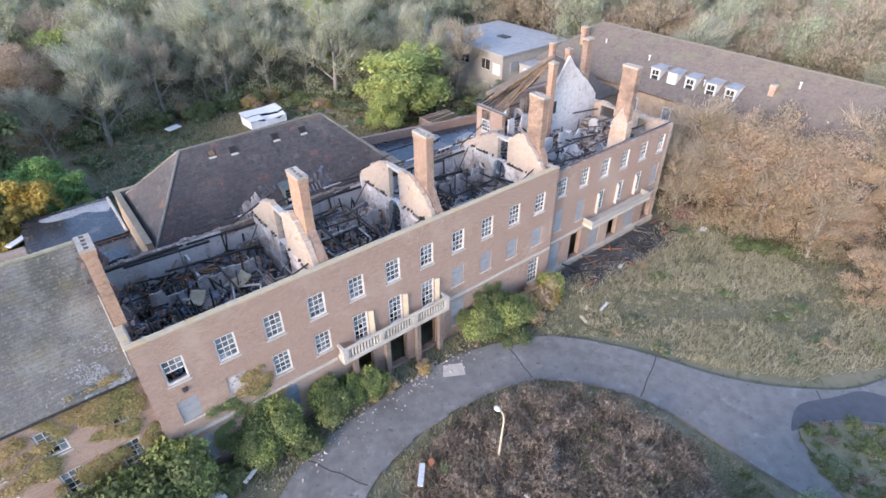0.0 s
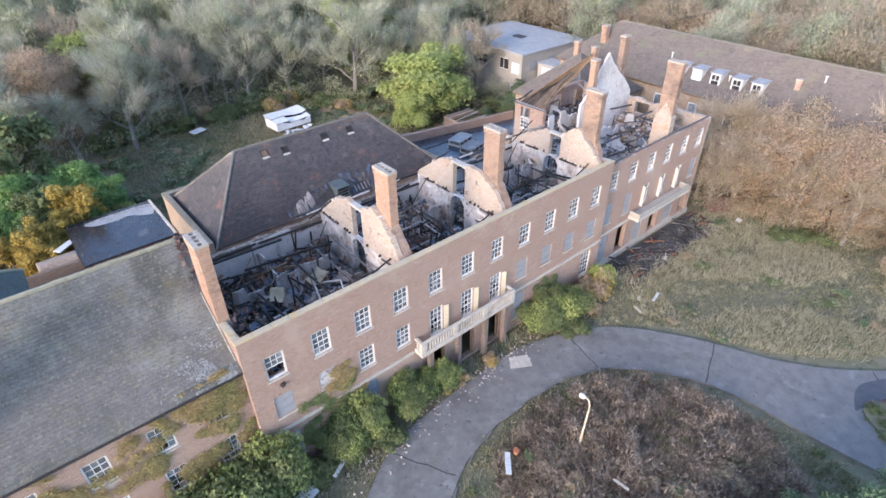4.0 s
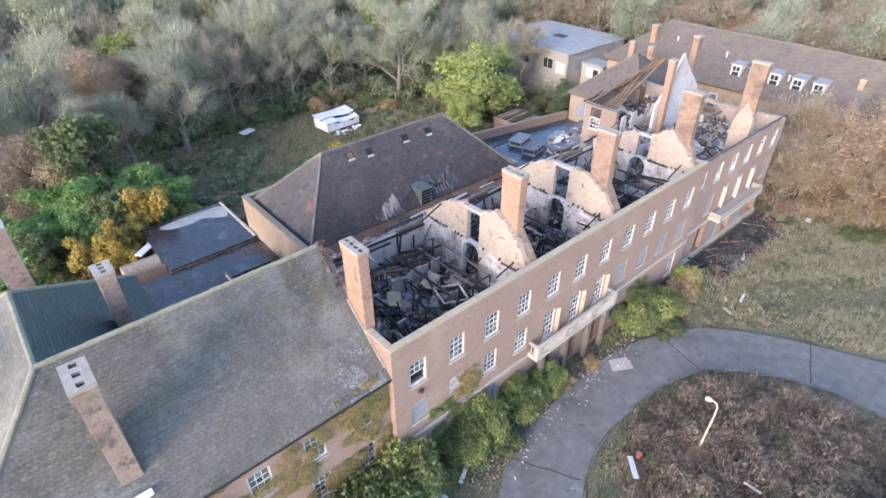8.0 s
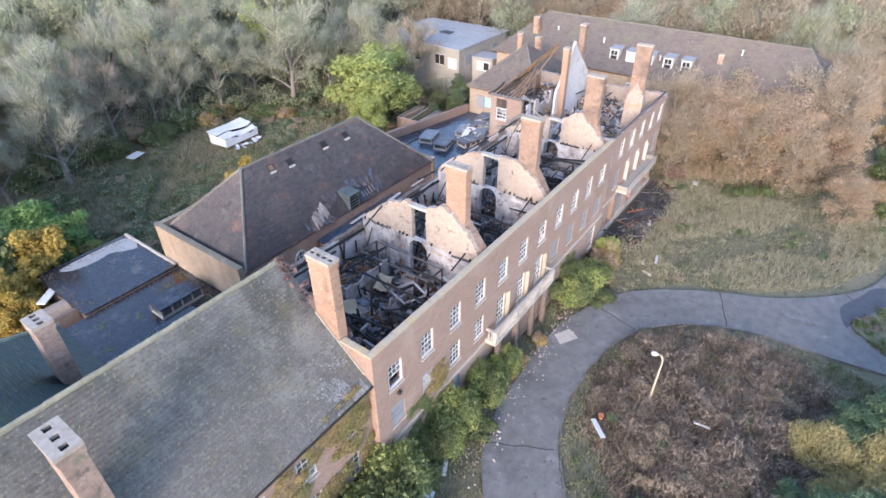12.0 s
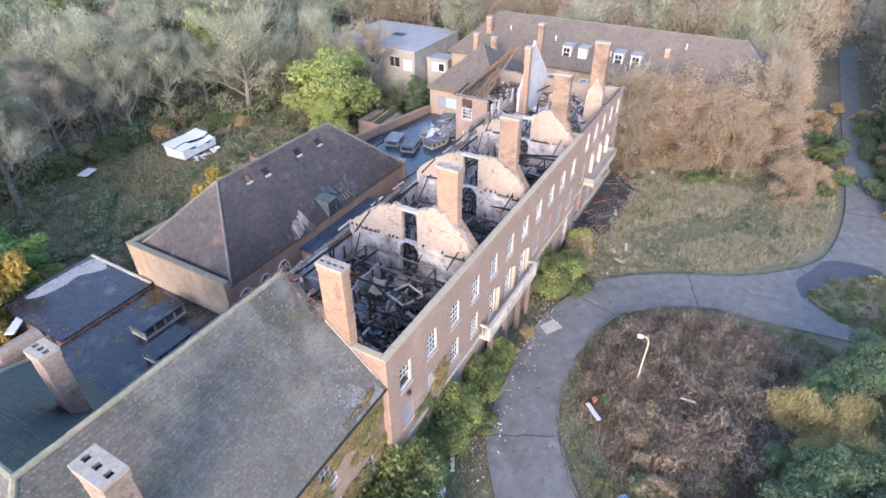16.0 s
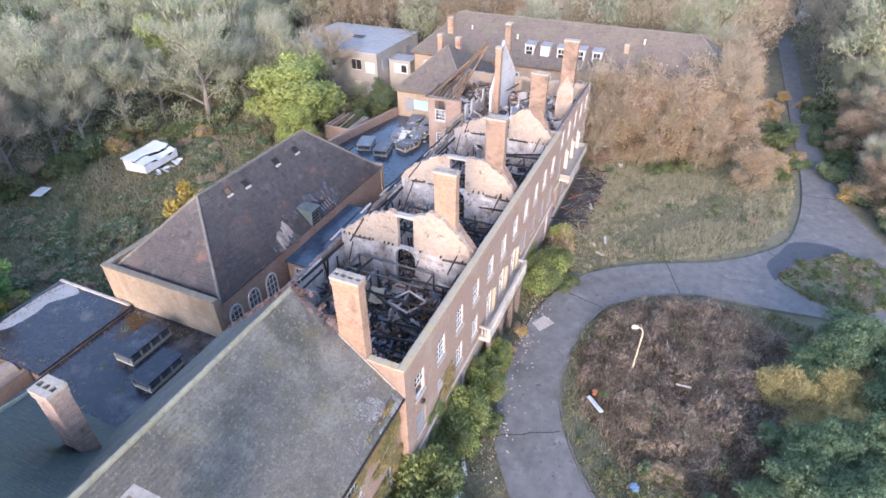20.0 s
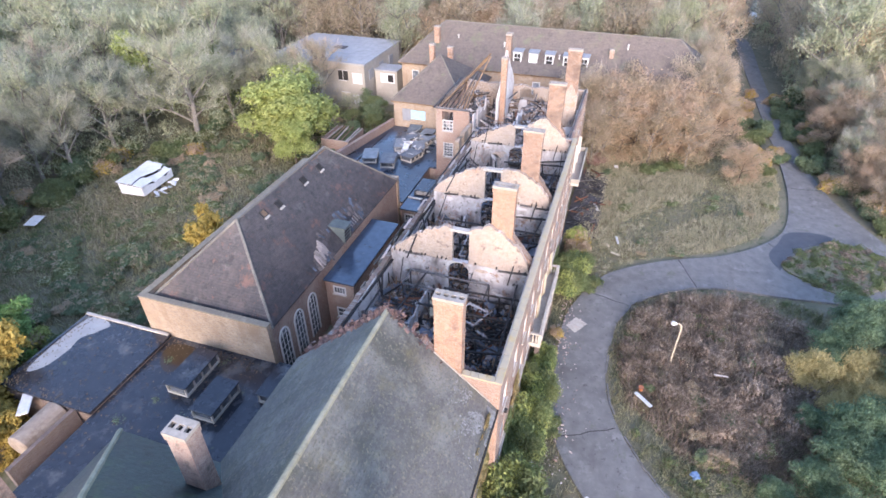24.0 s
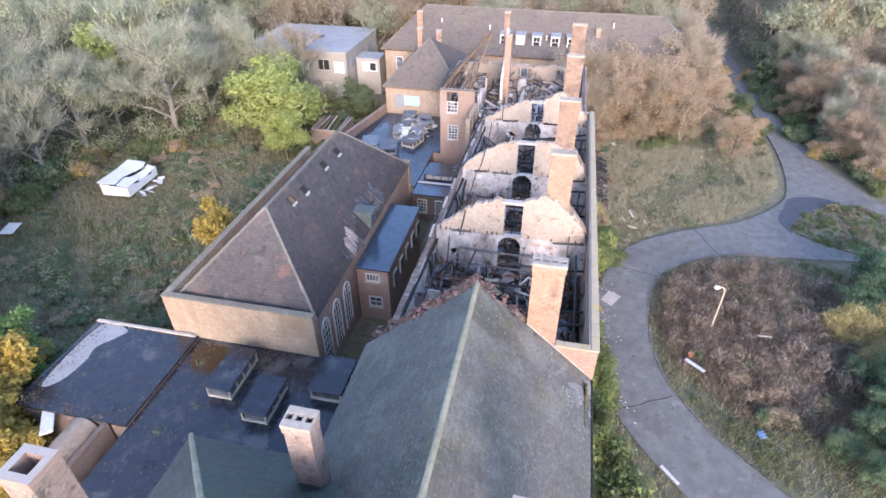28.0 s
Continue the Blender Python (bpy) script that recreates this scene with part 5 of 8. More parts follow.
# the near flat roofs
fr = thing("flat_roof_building", label="single-storey block with wet black felt roofs", category="building")
part("wall", boxes((-20, 11.7, -0.3, 3.9, 25.4, 2.9)), BRICK, fr)
part("roof", boxes((-20.1, 17.0, 2.902, 3.94, 25.5, 3.1)), FELT, fr, "wet black felt with fallen leaves")
part("roof", boxes((-6.9, 11.65, 2.902, 3.94, 16.99, 3.1)), FELT, fr)
part("wall", boxes((-3.6, 25.52, -0.3, 3.7, 33.1, 3.2)), BRICK_D, fr)
part("roof", boxes((-3.7, 25.5, 3.202, 3.8, 33.2, 3.38)), FELT, fr, "wet black felt with a pale dry patch")
part("roof_edge", soft_box(3.6, 25.6, 3.382, 3.84, 33.3, 3.5, 0.02), STONE, fr, "pale stained roof edge")
part("roof_edge", soft_box(-3.7, 33.0, 3.382, 3.59, 33.25, 3.44, 0.02), FELT, fr)
part("dry_patch", prism(smooth_loop([(3.3, 32.8), (3.3, 30.6), (2.3, 31.0), (1.4, 31.6), (0.2, 31.4), (-1.6, 31.7), (-1.9, 32.7)], 4), "z", 3.375, 3.386), FELT_G, fr, "pale dried silt on the felt")
part("puddle", prism(smooth_loop([(3.3, 24.9), (3.4, 22.8), (2.6, 22.4), (1.4, 22.7), (0.9, 23.7), (1.9, 24.9)], 5), "z", 3.095, 3.106), surface("brown_puddle", (0.05, 0.03, 0.012), (0.035, 0.02, 0.01), 2, rough=0.15, bump=0, spec=0.5), fr, "brown puddle")
lantern((1.15, 21.35, 3.1), 3.4, 1.6, 0.95)
lantern((-0.35, 18.4, 3.1), 2.8, 1.6, 0.9)
lantern((2.0, 14.9, 3.1), 2.8, 2.0, 0.9)
lv = random.Random(8)
lf = thing("fallen_leaves", label="scattered fallen leaves on the wet felt", category="leaves", kind="stuff")
bm = bmesh.new()
for i in range(420):
    x, y = lv.uniform(-7, 3.6), lv.uniform(17.2, 32.6)
    if y > 25.4 and x < -3.5:
        continue
    z = 3.39 if y > 25.5 else 3.105
    s = lv.uniform(0.025, 0.06)
    box(bm, -s, -s * 0.7, 0, s, s * 0.7, 0.01, pose(x, y, z, lv.uniform(-8, 8), lv.uniform(-8, 8), lv.uniform(0, 180)))
part("leaves", bm, DEADLEAF, lf)
for nm, mt, cnt, lab in (("leaf_litter", DEADLEAF, 420, "brown leaf litter along the edges of the felt"), ("moss_tufts", LEAF["dark"], 260, "small dark moss tufts on the wet felt")):
    lo = thing(nm, label=lab, category="litter", kind="stuff")
    bm = bmesh.new()
    for i in range(cnt):
        e = lv.random()
        if nm == "leaf_litter":
            x, y = ((lv.uniform(-3.6, 3.6), 33.0 - abs(lv.gauss(0, 0.4))) if e < 0.25 else (-3.6 + abs(lv.gauss(0, 0.35)), lv.uniform(25.7, 33)) if e < 0.5 else (lv.uniform(-7, 3.6), 25.35 - abs(lv.gauss(0, 0.3))) if e < 0.55 else (3.7 - abs(lv.gauss(0, 0.5)), lv.uniform(17.2, 25.3)))
        else:
            k = lv.randrange(9)
            x, y = (-5.5 + 1.05 * k + lv.gauss(0, 0.22), 18.2 + (k * 2.7) % 6.5 + lv.gauss(0, 0.2))
        z = 3.384 if y > 25.5 else 3.104
        s = lv.uniform(0.02, 0.06)
        box(bm, -s, -s * 0.7, 0, s, s * 0.7, 0.015, pose(x, y, z, lv.uniform(-8, 8), lv.uniform(-8, 8), lv.uniform(0, 180)))
    part("pieces", bm, mt, lo)
# walls and clutter beyond the flat roofs
cw = wall("wall_yard_west", (-8.4, 26.6), (-3.75, 26.6), -0.3, 3.4, 0.3, BRICK_D, [], label="brick yard wall beside the flat roof")
dr_ob = thing("tank", (-5.2, 28.3, 0), "rusty cream cylindrical tank lying on its side", "tank")
bm = bmesh.new()
tube(bm, [(-1.5, 0, 2.6), (-1.42, 0, 2.6), (1.42, 0, 2.6), (1.5, 0, 2.6)], [0.75, 0.85, 0.85, 0.75], 20)
part("shell", bm, surface("rusty_tank_paint", (0.30, 0.245, 0.19), (0.22, 0.17, 0.13), 3, (0.14, 0.09, 0.06), 0.9, 0.52, 0.7, 0.2, 15), dr_ob)
for x in (-0.9, 0.9):
    part("cradle", boxes((x - 0.12, -0.7, -0.3, x + 0.12, 0.7, 1.9)), BRICK, dr_ob)
bx = thing("white_board", (-3.9, 30.6, 3.1), "long white board lying beside the flat roof", "board", rz=38)
part("panel", soft_box(-1.4, -0.35, 0.0, 1.4, 0.35, 0.1, 0.02), WHITE, bx)

SLATE_L = surface('sagging_grey_lid', (0.24, 0.24, 0.235), (0.16, 0.16, 0.16), 2, (0.34, 0.33, 0.31), 0.9, 0.55, 0.5, 0.4, 6)
SLATE_M = surface("torn_grey_lid", (0.15, 0.155, 0.16), (0.10, 0.10, 0.105), 2, (0.26, 0.25, 0.235), 0.9, 0.55, 0.6, 0.4, 6)
# the yard with roof lanterns
yd = thing("yard_roof", label="wet flat roof between the hall and the far wing", category="building")
part("wall", boxes((27.75, 16.45, -0.3, 46.2, 25.4, 2.95), (36.25, 15.62, -0.3, 46.2, 16.449, 2.95)), BRICK, yd)
# the blue patches of FELT_Y stand for sky mirrored in the wet felt
part("roof", boxes((27.72, 16.42, 2.952, 46.25, 24.9, 3.15)), FELT_Y, yd, "wet dark felt with patches coloured as reflected sky")
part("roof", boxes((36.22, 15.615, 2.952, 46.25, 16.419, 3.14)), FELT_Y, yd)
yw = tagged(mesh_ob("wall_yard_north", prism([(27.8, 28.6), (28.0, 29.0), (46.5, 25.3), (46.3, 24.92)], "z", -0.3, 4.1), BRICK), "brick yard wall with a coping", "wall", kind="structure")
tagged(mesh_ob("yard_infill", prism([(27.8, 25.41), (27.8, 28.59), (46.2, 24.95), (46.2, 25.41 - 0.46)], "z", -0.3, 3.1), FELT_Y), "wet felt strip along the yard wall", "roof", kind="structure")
for x, y, dx, dy, r in ((44.5, 21.4, 2.6, 1.5, 6), (44.0, 19.4, 2.2, 1.5, 0), (40.0, 21.3, 2.4, 1.6, 18), (42.4, 19.0, 2.2, 1.4, -14), (40.0, 19.2, 2.2, 1.4, 24), (37.7, 19.2, 2.4, 1.6, -16), (36.1, 23.8, 2.6, 1.6, 22), (35.6, 21.3, 2.6, 1.6, 8), (42.2, 21.0, 1.8, 1.3, -20)):
    lantern((x, y, 3.15), dx, dy, 0.72, r + 6 * math.sin(x * 5), SLATE_M if (x * 7) % 2 > 1.1 else SLATE_L, "low glazed roof lantern with a sagging lead lid")

hp = thing("lantern_wreckage", label="heap of broken pale lantern frames on the wet roof", category="wreckage", kind="stuff")
yr = random.Random(41)
for mt in (SLATE_L, STONE, WHITE):
    bm = bmesh.new()
    for i in range(46):
        x, y = yr.gauss(40.6, 1.5), yr.gauss(19.9, 0.85)
        s, u = yr.uniform(0.15, 0.6), yr.uniform(0.15, 0.8)
        box(bm, -s, -s * u, -0.02, s, s * u, 0.03, pose(x, y, 3.22 + yr.random() ** 2 * 0.75, yr.gauss(0, 22), yr.gauss(0, 22), yr.uniform(0, 180)))
    part("broken_pieces", bm, mt, hp)
# ---- the far wing, the long far block and the flat-roofed block ----
ew = thing("east_wing", label="buff brick wing with boarded windows", category="building")
part("wall", boxes((46.55, 15.65, -0.3, 60, 25.0, 6.6)), BRICK_Y, ew)
part("wall", boxes((47.25, 8.0, -0.3, 60, 15.64, 2.9)), BRICK_Y, ew)
part("board", soft_box(46.46, 20.6, 4.3, 46.545, 22.6, 5.5, 0.01), AQUA, ew, "turquoise board over a window")
part("board", soft_box(46.46, 22.7, 4.0, 46.545, 23.8, 5.6, 0.01), PANEL, ew)
pk = (53.0, 20.6, 11.1)
ec = ((46.2, 25.3, 6.6), (46.2, 15.0, 6.6), (59.6, 15.0, 6.6), (59.6, 25.3, 6.6))
hip("east_wing_roof", [(ec[0], ec[1], pk, pk), (ec[3], ec[0], pk, pk), (ec[1], ec[2], pk, pk), (ec[2], ec[3], pk, pk)], TILE_F, "brown tiled pyramid roof of the far wing", [[ec[0], pk], [ec[1], pk]], DULL, 0.09)
chimney(54.5, 22.3, 8.0, 11.95, 0.62, 0.66, 2, BRICK_O, "short orange brick chimney on the far wing")
chimney(54.6, 19.75, 8.0, 11.75, 0.62, 0.66, 2, BRICK_O, "short orange brick chimney on the far wing")
fb = thing("far_block", label="long buff brick block with a brown tiled roof", category="building")
part("wall", boxes((60.2, -14.3, -0.3, 72.8, 29.2, 7.4)), BRICK_Y, fb)
for i in range(9):
    y = 27 - 4.6 * i
    wn = part("window", boxes((60.08, y - 0.55, 4.5, 60.195, y + 0.55, 6.3)), WHITE, fb)
    part("pane", boxes((60.06, y - 0.45, 4.6, 60.079, y + 0.45, 6.2)), GLASS, wn)
FA, FBB = (66.4, 24.2, 12.3), (66.4, -9.8, 12.1)
fq = ((59.7, 29.7, 7.4), (59.7, -15.6, 7.4), (73.2, -15.6, 7.4), (73.2, 29.7, 7.4))
hip("far_roof", [(fq[0], fq[1], FBB, FA), (fq[1], fq[2], FBB, FBB), (fq[2], fq[3], FA, FBB), (fq[3], fq[0], FA, FA)], TILE_F, "long brown tiled roof with white dormers", [[FA, FBB], [fq[1], FBB], [fq[0], FA]], DULL, 0.1)
for i, y in enumerate((11.85, 9.6, 7.3, 4.75, 2.5)):
    d = thing("dormer", (61.4, y, 8.2), "white flat-topped dormer window in a brown roof", "dormer", "roof dormers")
    part("cheek", prism([(0.0, 0.2), (2.4, 1.7), (0.0, 1.7)], "y", -0.62, -0.56), WHITE, d)
    part("cheek", prism([(0.0, 0.2), (2.4, 1.7), (0.0, 1.7)], "y", 0.56, 0.62), WHITE, d)
    part("lead_top", soft_box(-0.2, -0.75, 1.702, 2.6, 0.75, 1.8, 0.02), FELT_G, d)
    if i == 1:
        part("board", boxes((-0.06, -0.55, 0.2, 0.0, 0.55, 1.7)), WHITE, d)
    else:
        part("opening", boxes((0.03, -0.55, 0.25, 0.06, 0.55, 1.7)), DARK, d)
        part("window_frame", boxes((-0.05, -0.555, 0.2, 0.02, -0.43, 1.7), (-0.05, 0.43, 0.2, 0.02, 0.555, 1.7), (-0.05, -0.429, 1.5, 0.02, 0.429, 1.7), (-0.05, -0.429, 0.2, 0.02, 0.429, 0.32), (-0.04, -0.429, 0.86, 0.01, 0.429, 0.94), (-0.04, -0.03, 0.95, 0.01, 0.03, 1.49)), WHITE, d)
for x, y, z in ((63.3, 14.2, 10.0), (62.2, 6.0, 9.2), (64.4, -3.0, 10.8), (64.0, 21.4, 10.4)):
    vt = thing("roof_vent", (x, y, z), "small white roof vent pipe", "vent", "roof vents")
    bm = bmesh.new()
    tube(bm, [(0, 0, -0.3), (0, 0, 0.5), (0, 0, 0.52), (0, 0, 0.6)], [0.09, 0.09, 0.16, 0.16], 8)
    part("pipe", bm, WHITE, vt)
chimney(63.3, 24.5, 8.0, 12.15, 0.7, 0.8, 2, BRICK_O, "short brick chimney at the end of the far roof")
chimney(63.2, -1.0, 8.5, 10.9, 0.6, 0.6, 1, BRICK, "small brick chimney on the far roof")
fl = thing("flat_block", label="two-storey grey-brown block with a pale flat roof", category="building")
part("wall", boxes((58.1, 34.6, -0.3, 72.4, 50.6, 6.75)), BRICK_G, fl)
part("roof", soft_box(57.9, 34.4, 6.752, 72.6, 50.8, 7.05, 0.04), FELT_G, fl, "pale grey felt roof")
part("roof_hatch", soft_box(64.6, 41.0, 7.052, 66.0, 43.0, 7.2, 0.03), ASH, fl)
for y, z, mat in ((38.2, 4.3, DARK), (35.8, 4.0, WHITE), (38.0, 0.9, LAMP), (43, 4.3, DARK), (47.5, 4.3, DARK), (35.9, 0.6, WHITE)):
    wn = part("window", boxes((57.98, y - 0.8, z, 58.095, y + 0.8, z + 1.5)), mat, fl)
    part("window_frame", boxes((57.94, y - 0.85, z - 0.08, 57.979, y + 0.85, z), (57.94, y - 0.85, z + 1.5, 57.979, y + 0.85, z + 1.58), (57.94, y - 0.03, z + 0.01, 57.979, y + 0.03, z + 1.49)), WHITE, wn)
for x in (60.5, 64.5, 68.5):
    wn = part("window", boxes((x - 0.8, 34.5, 4.2, x + 0.8, 34.595, 5.7)), PANEL, fl)
pl = thing("link_porch", label="small white flat-topped link between two blocks", category="building")
part("wall", boxes((61.4, 30.6, -0.3, 64.4, 34.3, 5.2)), BRICK_G, pl)
part("roof", soft_box(61.2, 30.5, 5.202, 64.6, 34.38, 5.42, 0.03), FELT_G, pl)
part("window", boxes((61.3, 31.0, 3.4, 61.395, 33.4, 4.9)), WHITE, pl)
part("pane", boxes((61.25, 31.2, 3.6, 61.299, 32.1, 4.7)), DARK, pl)


# ---- what the fire left inside ----
PALE = surface("pale_ash_rubble", (0.42, 0.355, 0.315), (0.29, 0.24, 0.21), 2.5, (0.5, 0.45, 0.41), 0.7, 0.55, 0.95, 0.8, 8, rnd=0.25)
SLATE = surface("blue_grey_sheet_lead", (0.15, 0.175, 0.21), (0.075, 0.09, 0.115), 2.0, (0.2, 0.21, 0.225), 0.8, 0.56, 0.55, 0.3, 9, rnd=0.3)
RUSTM = surface("rusty_metal", (0.20, 0.085, 0.045), (0.12, 0.055, 0.035), 5, (0.30, 0.15, 0.09), 1.5, 0.55, 0.8, 0.3, 18, rnd=0.3)
drng = random.Random(23)


def unit_box(name, mat, bend=0.0):
    bm = boxes((-0.5, -0.5, -0.5, 0.5, 0.5, 0.5))
    me = bpy.data.meshes.new(name)
    bm.to_mesh(me), bm.free()
    me.materials.append(mat)
    return me


def ragged(name, mat, seed, n=9):
    """A flat broken sheet with an uneven edge, one metre across."""
    r = random.Random(seed)
    pts = [(0.5 * r.uniform(0.65, 1.05) * math.cos(a), 0.5 * r.uniform(0.6, 1.05) * math.sin(a)) for a in [math.tau * (i + r.uniform(-0.25, 0.25)) / n for i in range(n)]]
    bm = prism(pts, "z", -0.5, 0.5)
    me = bpy.data.meshes.new(name)
    bm.to_mesh(me), bm.free()
    me.materials.append(mat)
    return me


TIMBER = [unit_box("timber", m) for m in (CHAR, CHAR, CHAR, GREYT, CHAR, RUSTM, CHAR, WOOD)]
TIMBER_P = [unit_box("timber", m) for m in (CHAR, GREYT, WOOD, PALE, PALE, GREYT)]
SHEET = [ragged("sheet", m, i) for i, m in enumerate((SLATE, PLASTER_W, ASH, CHAR, SLATE, CHAR, ASH, CHAR, RUSTM, GREYT, PALE))]
SHEET_P = [ragged("sheet", m, 20 + i) for i, m in enumerate((PLASTER_W, PALE, PLASTER_W, PALE, SLATE, GABLE))]


def rubble(bm_rows, x0, x1, y0, y1, z, amp, seed, mat, parent):
    """A heaped, uneven bed of ash over a floor."""
    nx, ny = int((x1 - x0) / 0.28), int((y1 - y0) / 0.28)
    v, f = [], []
    for j in range(ny + 1):
        for i in range(nx + 1):
            x, y = x0 + (x1 - x0) * i / nx, y0 + (y1 - y0) * j / ny
            e = min(1.0, 4 * min(i / nx, 1 - i / nx, j / ny, 1 - j / ny) + 0.25)
            h = amp * e * (0.42 + 0.75 * noise.noise((x * 0.42, y * 0.42, seed)) + 0.32 * noise.noise((x * 1.6, y * 1.6, seed)) + 0.18 * noise.noise((x * 4.1, y * 4.1, seed)))
            v.append((x, y, z + max(0.01, h)))
    for j in range(ny):
        for i in range(nx):
            a = j * (nx + 1) + i
            f.append((a, a + 1, a + nx + 2, a + nx + 1))
    part("rubble_bed", raw_mesh("rubble_bed", v, f, mat), None, parent)


def burnt_bay(x0, x1, y0, y1, amp, n_timber, n_sheet, pale, seed, label):
    t = thing("fire_debris", ((x0 + x1) / 2, (y0 + y1) / 2, FLOOR), label, "debris", "fire debris")
    inv = Matrix.Translation((-(x0 + x1) / 2, -(y0 + y1) / 2, -FLOOR))
    r = random.Random(seed)
    n0 = len(t.children)
    rubble(None, x0, x1, y0, y1, FLOOR, amp, seed, PALE if pale else ASH, t)
    tm, sm = (TIMBER_P, SHEET_P) if pale else (TIMBER, SHEET)

    def put(name, me, m):
        o = new(name, me)
        o.parent = t
        o.matrix_basis = m

    def ground_z(x, y):
        return FLOOR + max(0.01, amp * (0.42 + 0.75 * noise.noise((x * 0.42, y * 0.42, seed))))

    for i in range(n_timber):
        ln = 0.5 + 2.9 * r.random() ** 1.7
        a, tilt = r.choice((0, 90, 90, r.uniform(0, 180))) + r.gauss(0, 16), r.gauss(0, 13)
        m = (ln / 2) * abs(math.cos(radians(a))) + 0.1, (ln / 2) * abs(math.sin(radians(a))) + 0.1
        if x1 - x0 < 2 * m[0] or y1 - y0 < 2 * m[1]:
            continue
        x, y = r.uniform(x0 + m[0], x1 - m[0]), r.uniform(y0 + m[1], y1 - m[1])
        z = ground_z(x, y) + abs(math.sin(radians(tilt))) * ln / 2 + r.random() ** 2 * 0.8
        put("timber", r.choice(tm), pose(x, y, z, r.uniform(-30, 30), tilt, a) @ Matrix.Diagonal((ln, r.uniform(0.05, 0.11), r.uniform(0.06, 0.17), 1)))
    for i in range(n_sheet):
        s = 0.35 + 1.2 * r.random() ** 1.5
        x, y = r.uniform(x0 + s / 2, x1 - s / 2), r.uniform(y0 + s / 2, y1 - s / 2)
        tx, ty = r.gauss(0, 24), r.gauss(0, 24)
        z = ground_z(x, y) + 0.06 + 0.3 * s * abs(math.sin(radians(tx))) + 0.25 * r.random()
        put("sheet", r.choice(sm), pose(x, y, z, tx, ty, r.uniform(0, 180)) @ Matrix.Diagonal((s, s * r.uniform(0.45, 0.9), 0.035, 1)))
    for i in range(int(n_timber / 7)):
        h = r.uniform(0.9, 2.7)
        x, y = r.uniform(x0 + 0.3, x1 - 0.3), r.choice((y0 + 0.3, y1 - 0.3, r.uniform(y0 + 0.5, y1 - 0.5)))
        put("stud", tm[0], pose(x, y, FLOOR + h / 2, r.gauss(0, 5), r.gauss(0, 5), r.uniform(0, 90)) @ Matrix.Diagonal((0.1, 0.1, h, 1)))
    bm = bmesh.new()
    for i in range(700):
        x, y = r.uniform(x0 + 0.1, x1 - 0.1), r.uniform(y0 + 0.1, y1 - 0.1)
        s = r.uniform(0.05, 0.17)
        box(bm, -s, -s * 0.6, -s * 0.4, s, s * 0.6, s * 0.4, pose(x, y, ground_z(x, y) + r.uniform(-0.02, 0.16), r.uniform(0, 180), r.uniform(0, 180), r.uniform(0, 180)))
    part("rubble_pieces", bm, r.choice((PALE, GABLE)) if pale else r.choice((ASH, RUSTM)), t)
    bm = bmesh.new()
    for i in range(420 if pale else 240):
        x, y = r.uniform(x0 + 0.1, x1 - 0.1), r.uniform(y0 + 0.1, y1 - 0.1)
        s, u = r.uniform(0.06, 0.26), r.uniform(0.3, 1.0)
        box(bm, -s, -s * u, -0.03, s, s * u, 0.03, pose(x, y, ground_z(x, y) + r.uniform(0.02, 0.4), r.gauss(0, 35), r.gauss(0, 35), r.uniform(0, 180)))
    part("plaster_pieces", bm, PLASTER_W if pale else PALE, t)
    for nm, mt, cnt in (("lead_scraps", SLATE, 150), ("brick_pieces", GABLE, 260), ("rust_scraps", RUSTM, 120), ("lath_pieces", WOOD, 200)):
        bm = bmesh.new()
        for i in range(cnt):
            x, y = r.uniform(x0 + 0.2, x1 - 0.2), r.uniform(y0 + 0.2, y1 - 0.2)
            s, u, w = {"lead_scraps": (r.uniform(0.1, 0.42), r.uniform(0.3, 0.9), 0.02), "brick_pieces": (r.uniform(0.06, 0.13), 0.55, 0.04), "rust_scraps": (r.uniform(0.1, 0.35), r.uniform(0.1, 0.5), 0.015), "lath_pieces": (r.uniform(0.2, 0.7), 0.06, 0.015)}[nm]
            box(bm, -s, -s * u, -w, s, s * u, w, pose(x, y, ground_z(x, y) + r.uniform(0.03, 0.45), r.gauss(0, 28), r.gauss(0, 28), r.uniform(0, 180)))
        part(nm, bm, mt, t)
    bm = bmesh.new()
    for i in range(160):
        x, y = r.uniform(x0 + 0.4, x1 - 0.4), r.uniform(y0 + 0.4, y1 - 0.4)
        ln, a = r.uniform(0.3, 1.1), r.uniform(0, math.tau)
        z = ground_z(x, y) + r.uniform(0.05, 0.5)
        beam(bm, (x, y, z), (x + 0.35 * ln * math.cos(a), y + 0.35 * ln * math.sin(a), z + r.gauss(0, 0.3) * ln), 0.04, 0.05)
    part("splinters", bm, r.choice((WOOD, GREYT, RUSTM)), t)
    for o in t.children:
        o.matrix_parent_inverse = inv
    return t


burnt_bay(0.5, 10.3, 0.5, 6.8, 0.85, 165, 52, False, 3, "heap of charred roof timbers, ash and broken sheets")
burnt_bay(0.5, 10.3, 7.05, 10.3, 0.8, 90, 44, False, 5, "heap of charred timbers and fallen plaster")
burnt_bay(10.8, 19.05, 0.5, 6.9, 0.9, 130, 56, False, 7, "heap of charred roof timbers and ash")
burnt_bay(10.8, 19.05, 7.15, 10.1, 1.2, 95, 44, True, 9, "pale heap of plaster, rubble and charred timbers")
burnt_bay(19.55, 29.55, 0.5, 7.0, 1.1, 160, 66, False, 11, "heap of charred timbers, plaster and lead sheets")
burnt_bay(19.55, 29.55, 7.25, 9.95, 1.1, 95, 46, True, 13, "pale heap of fallen plaster and charred timbers")
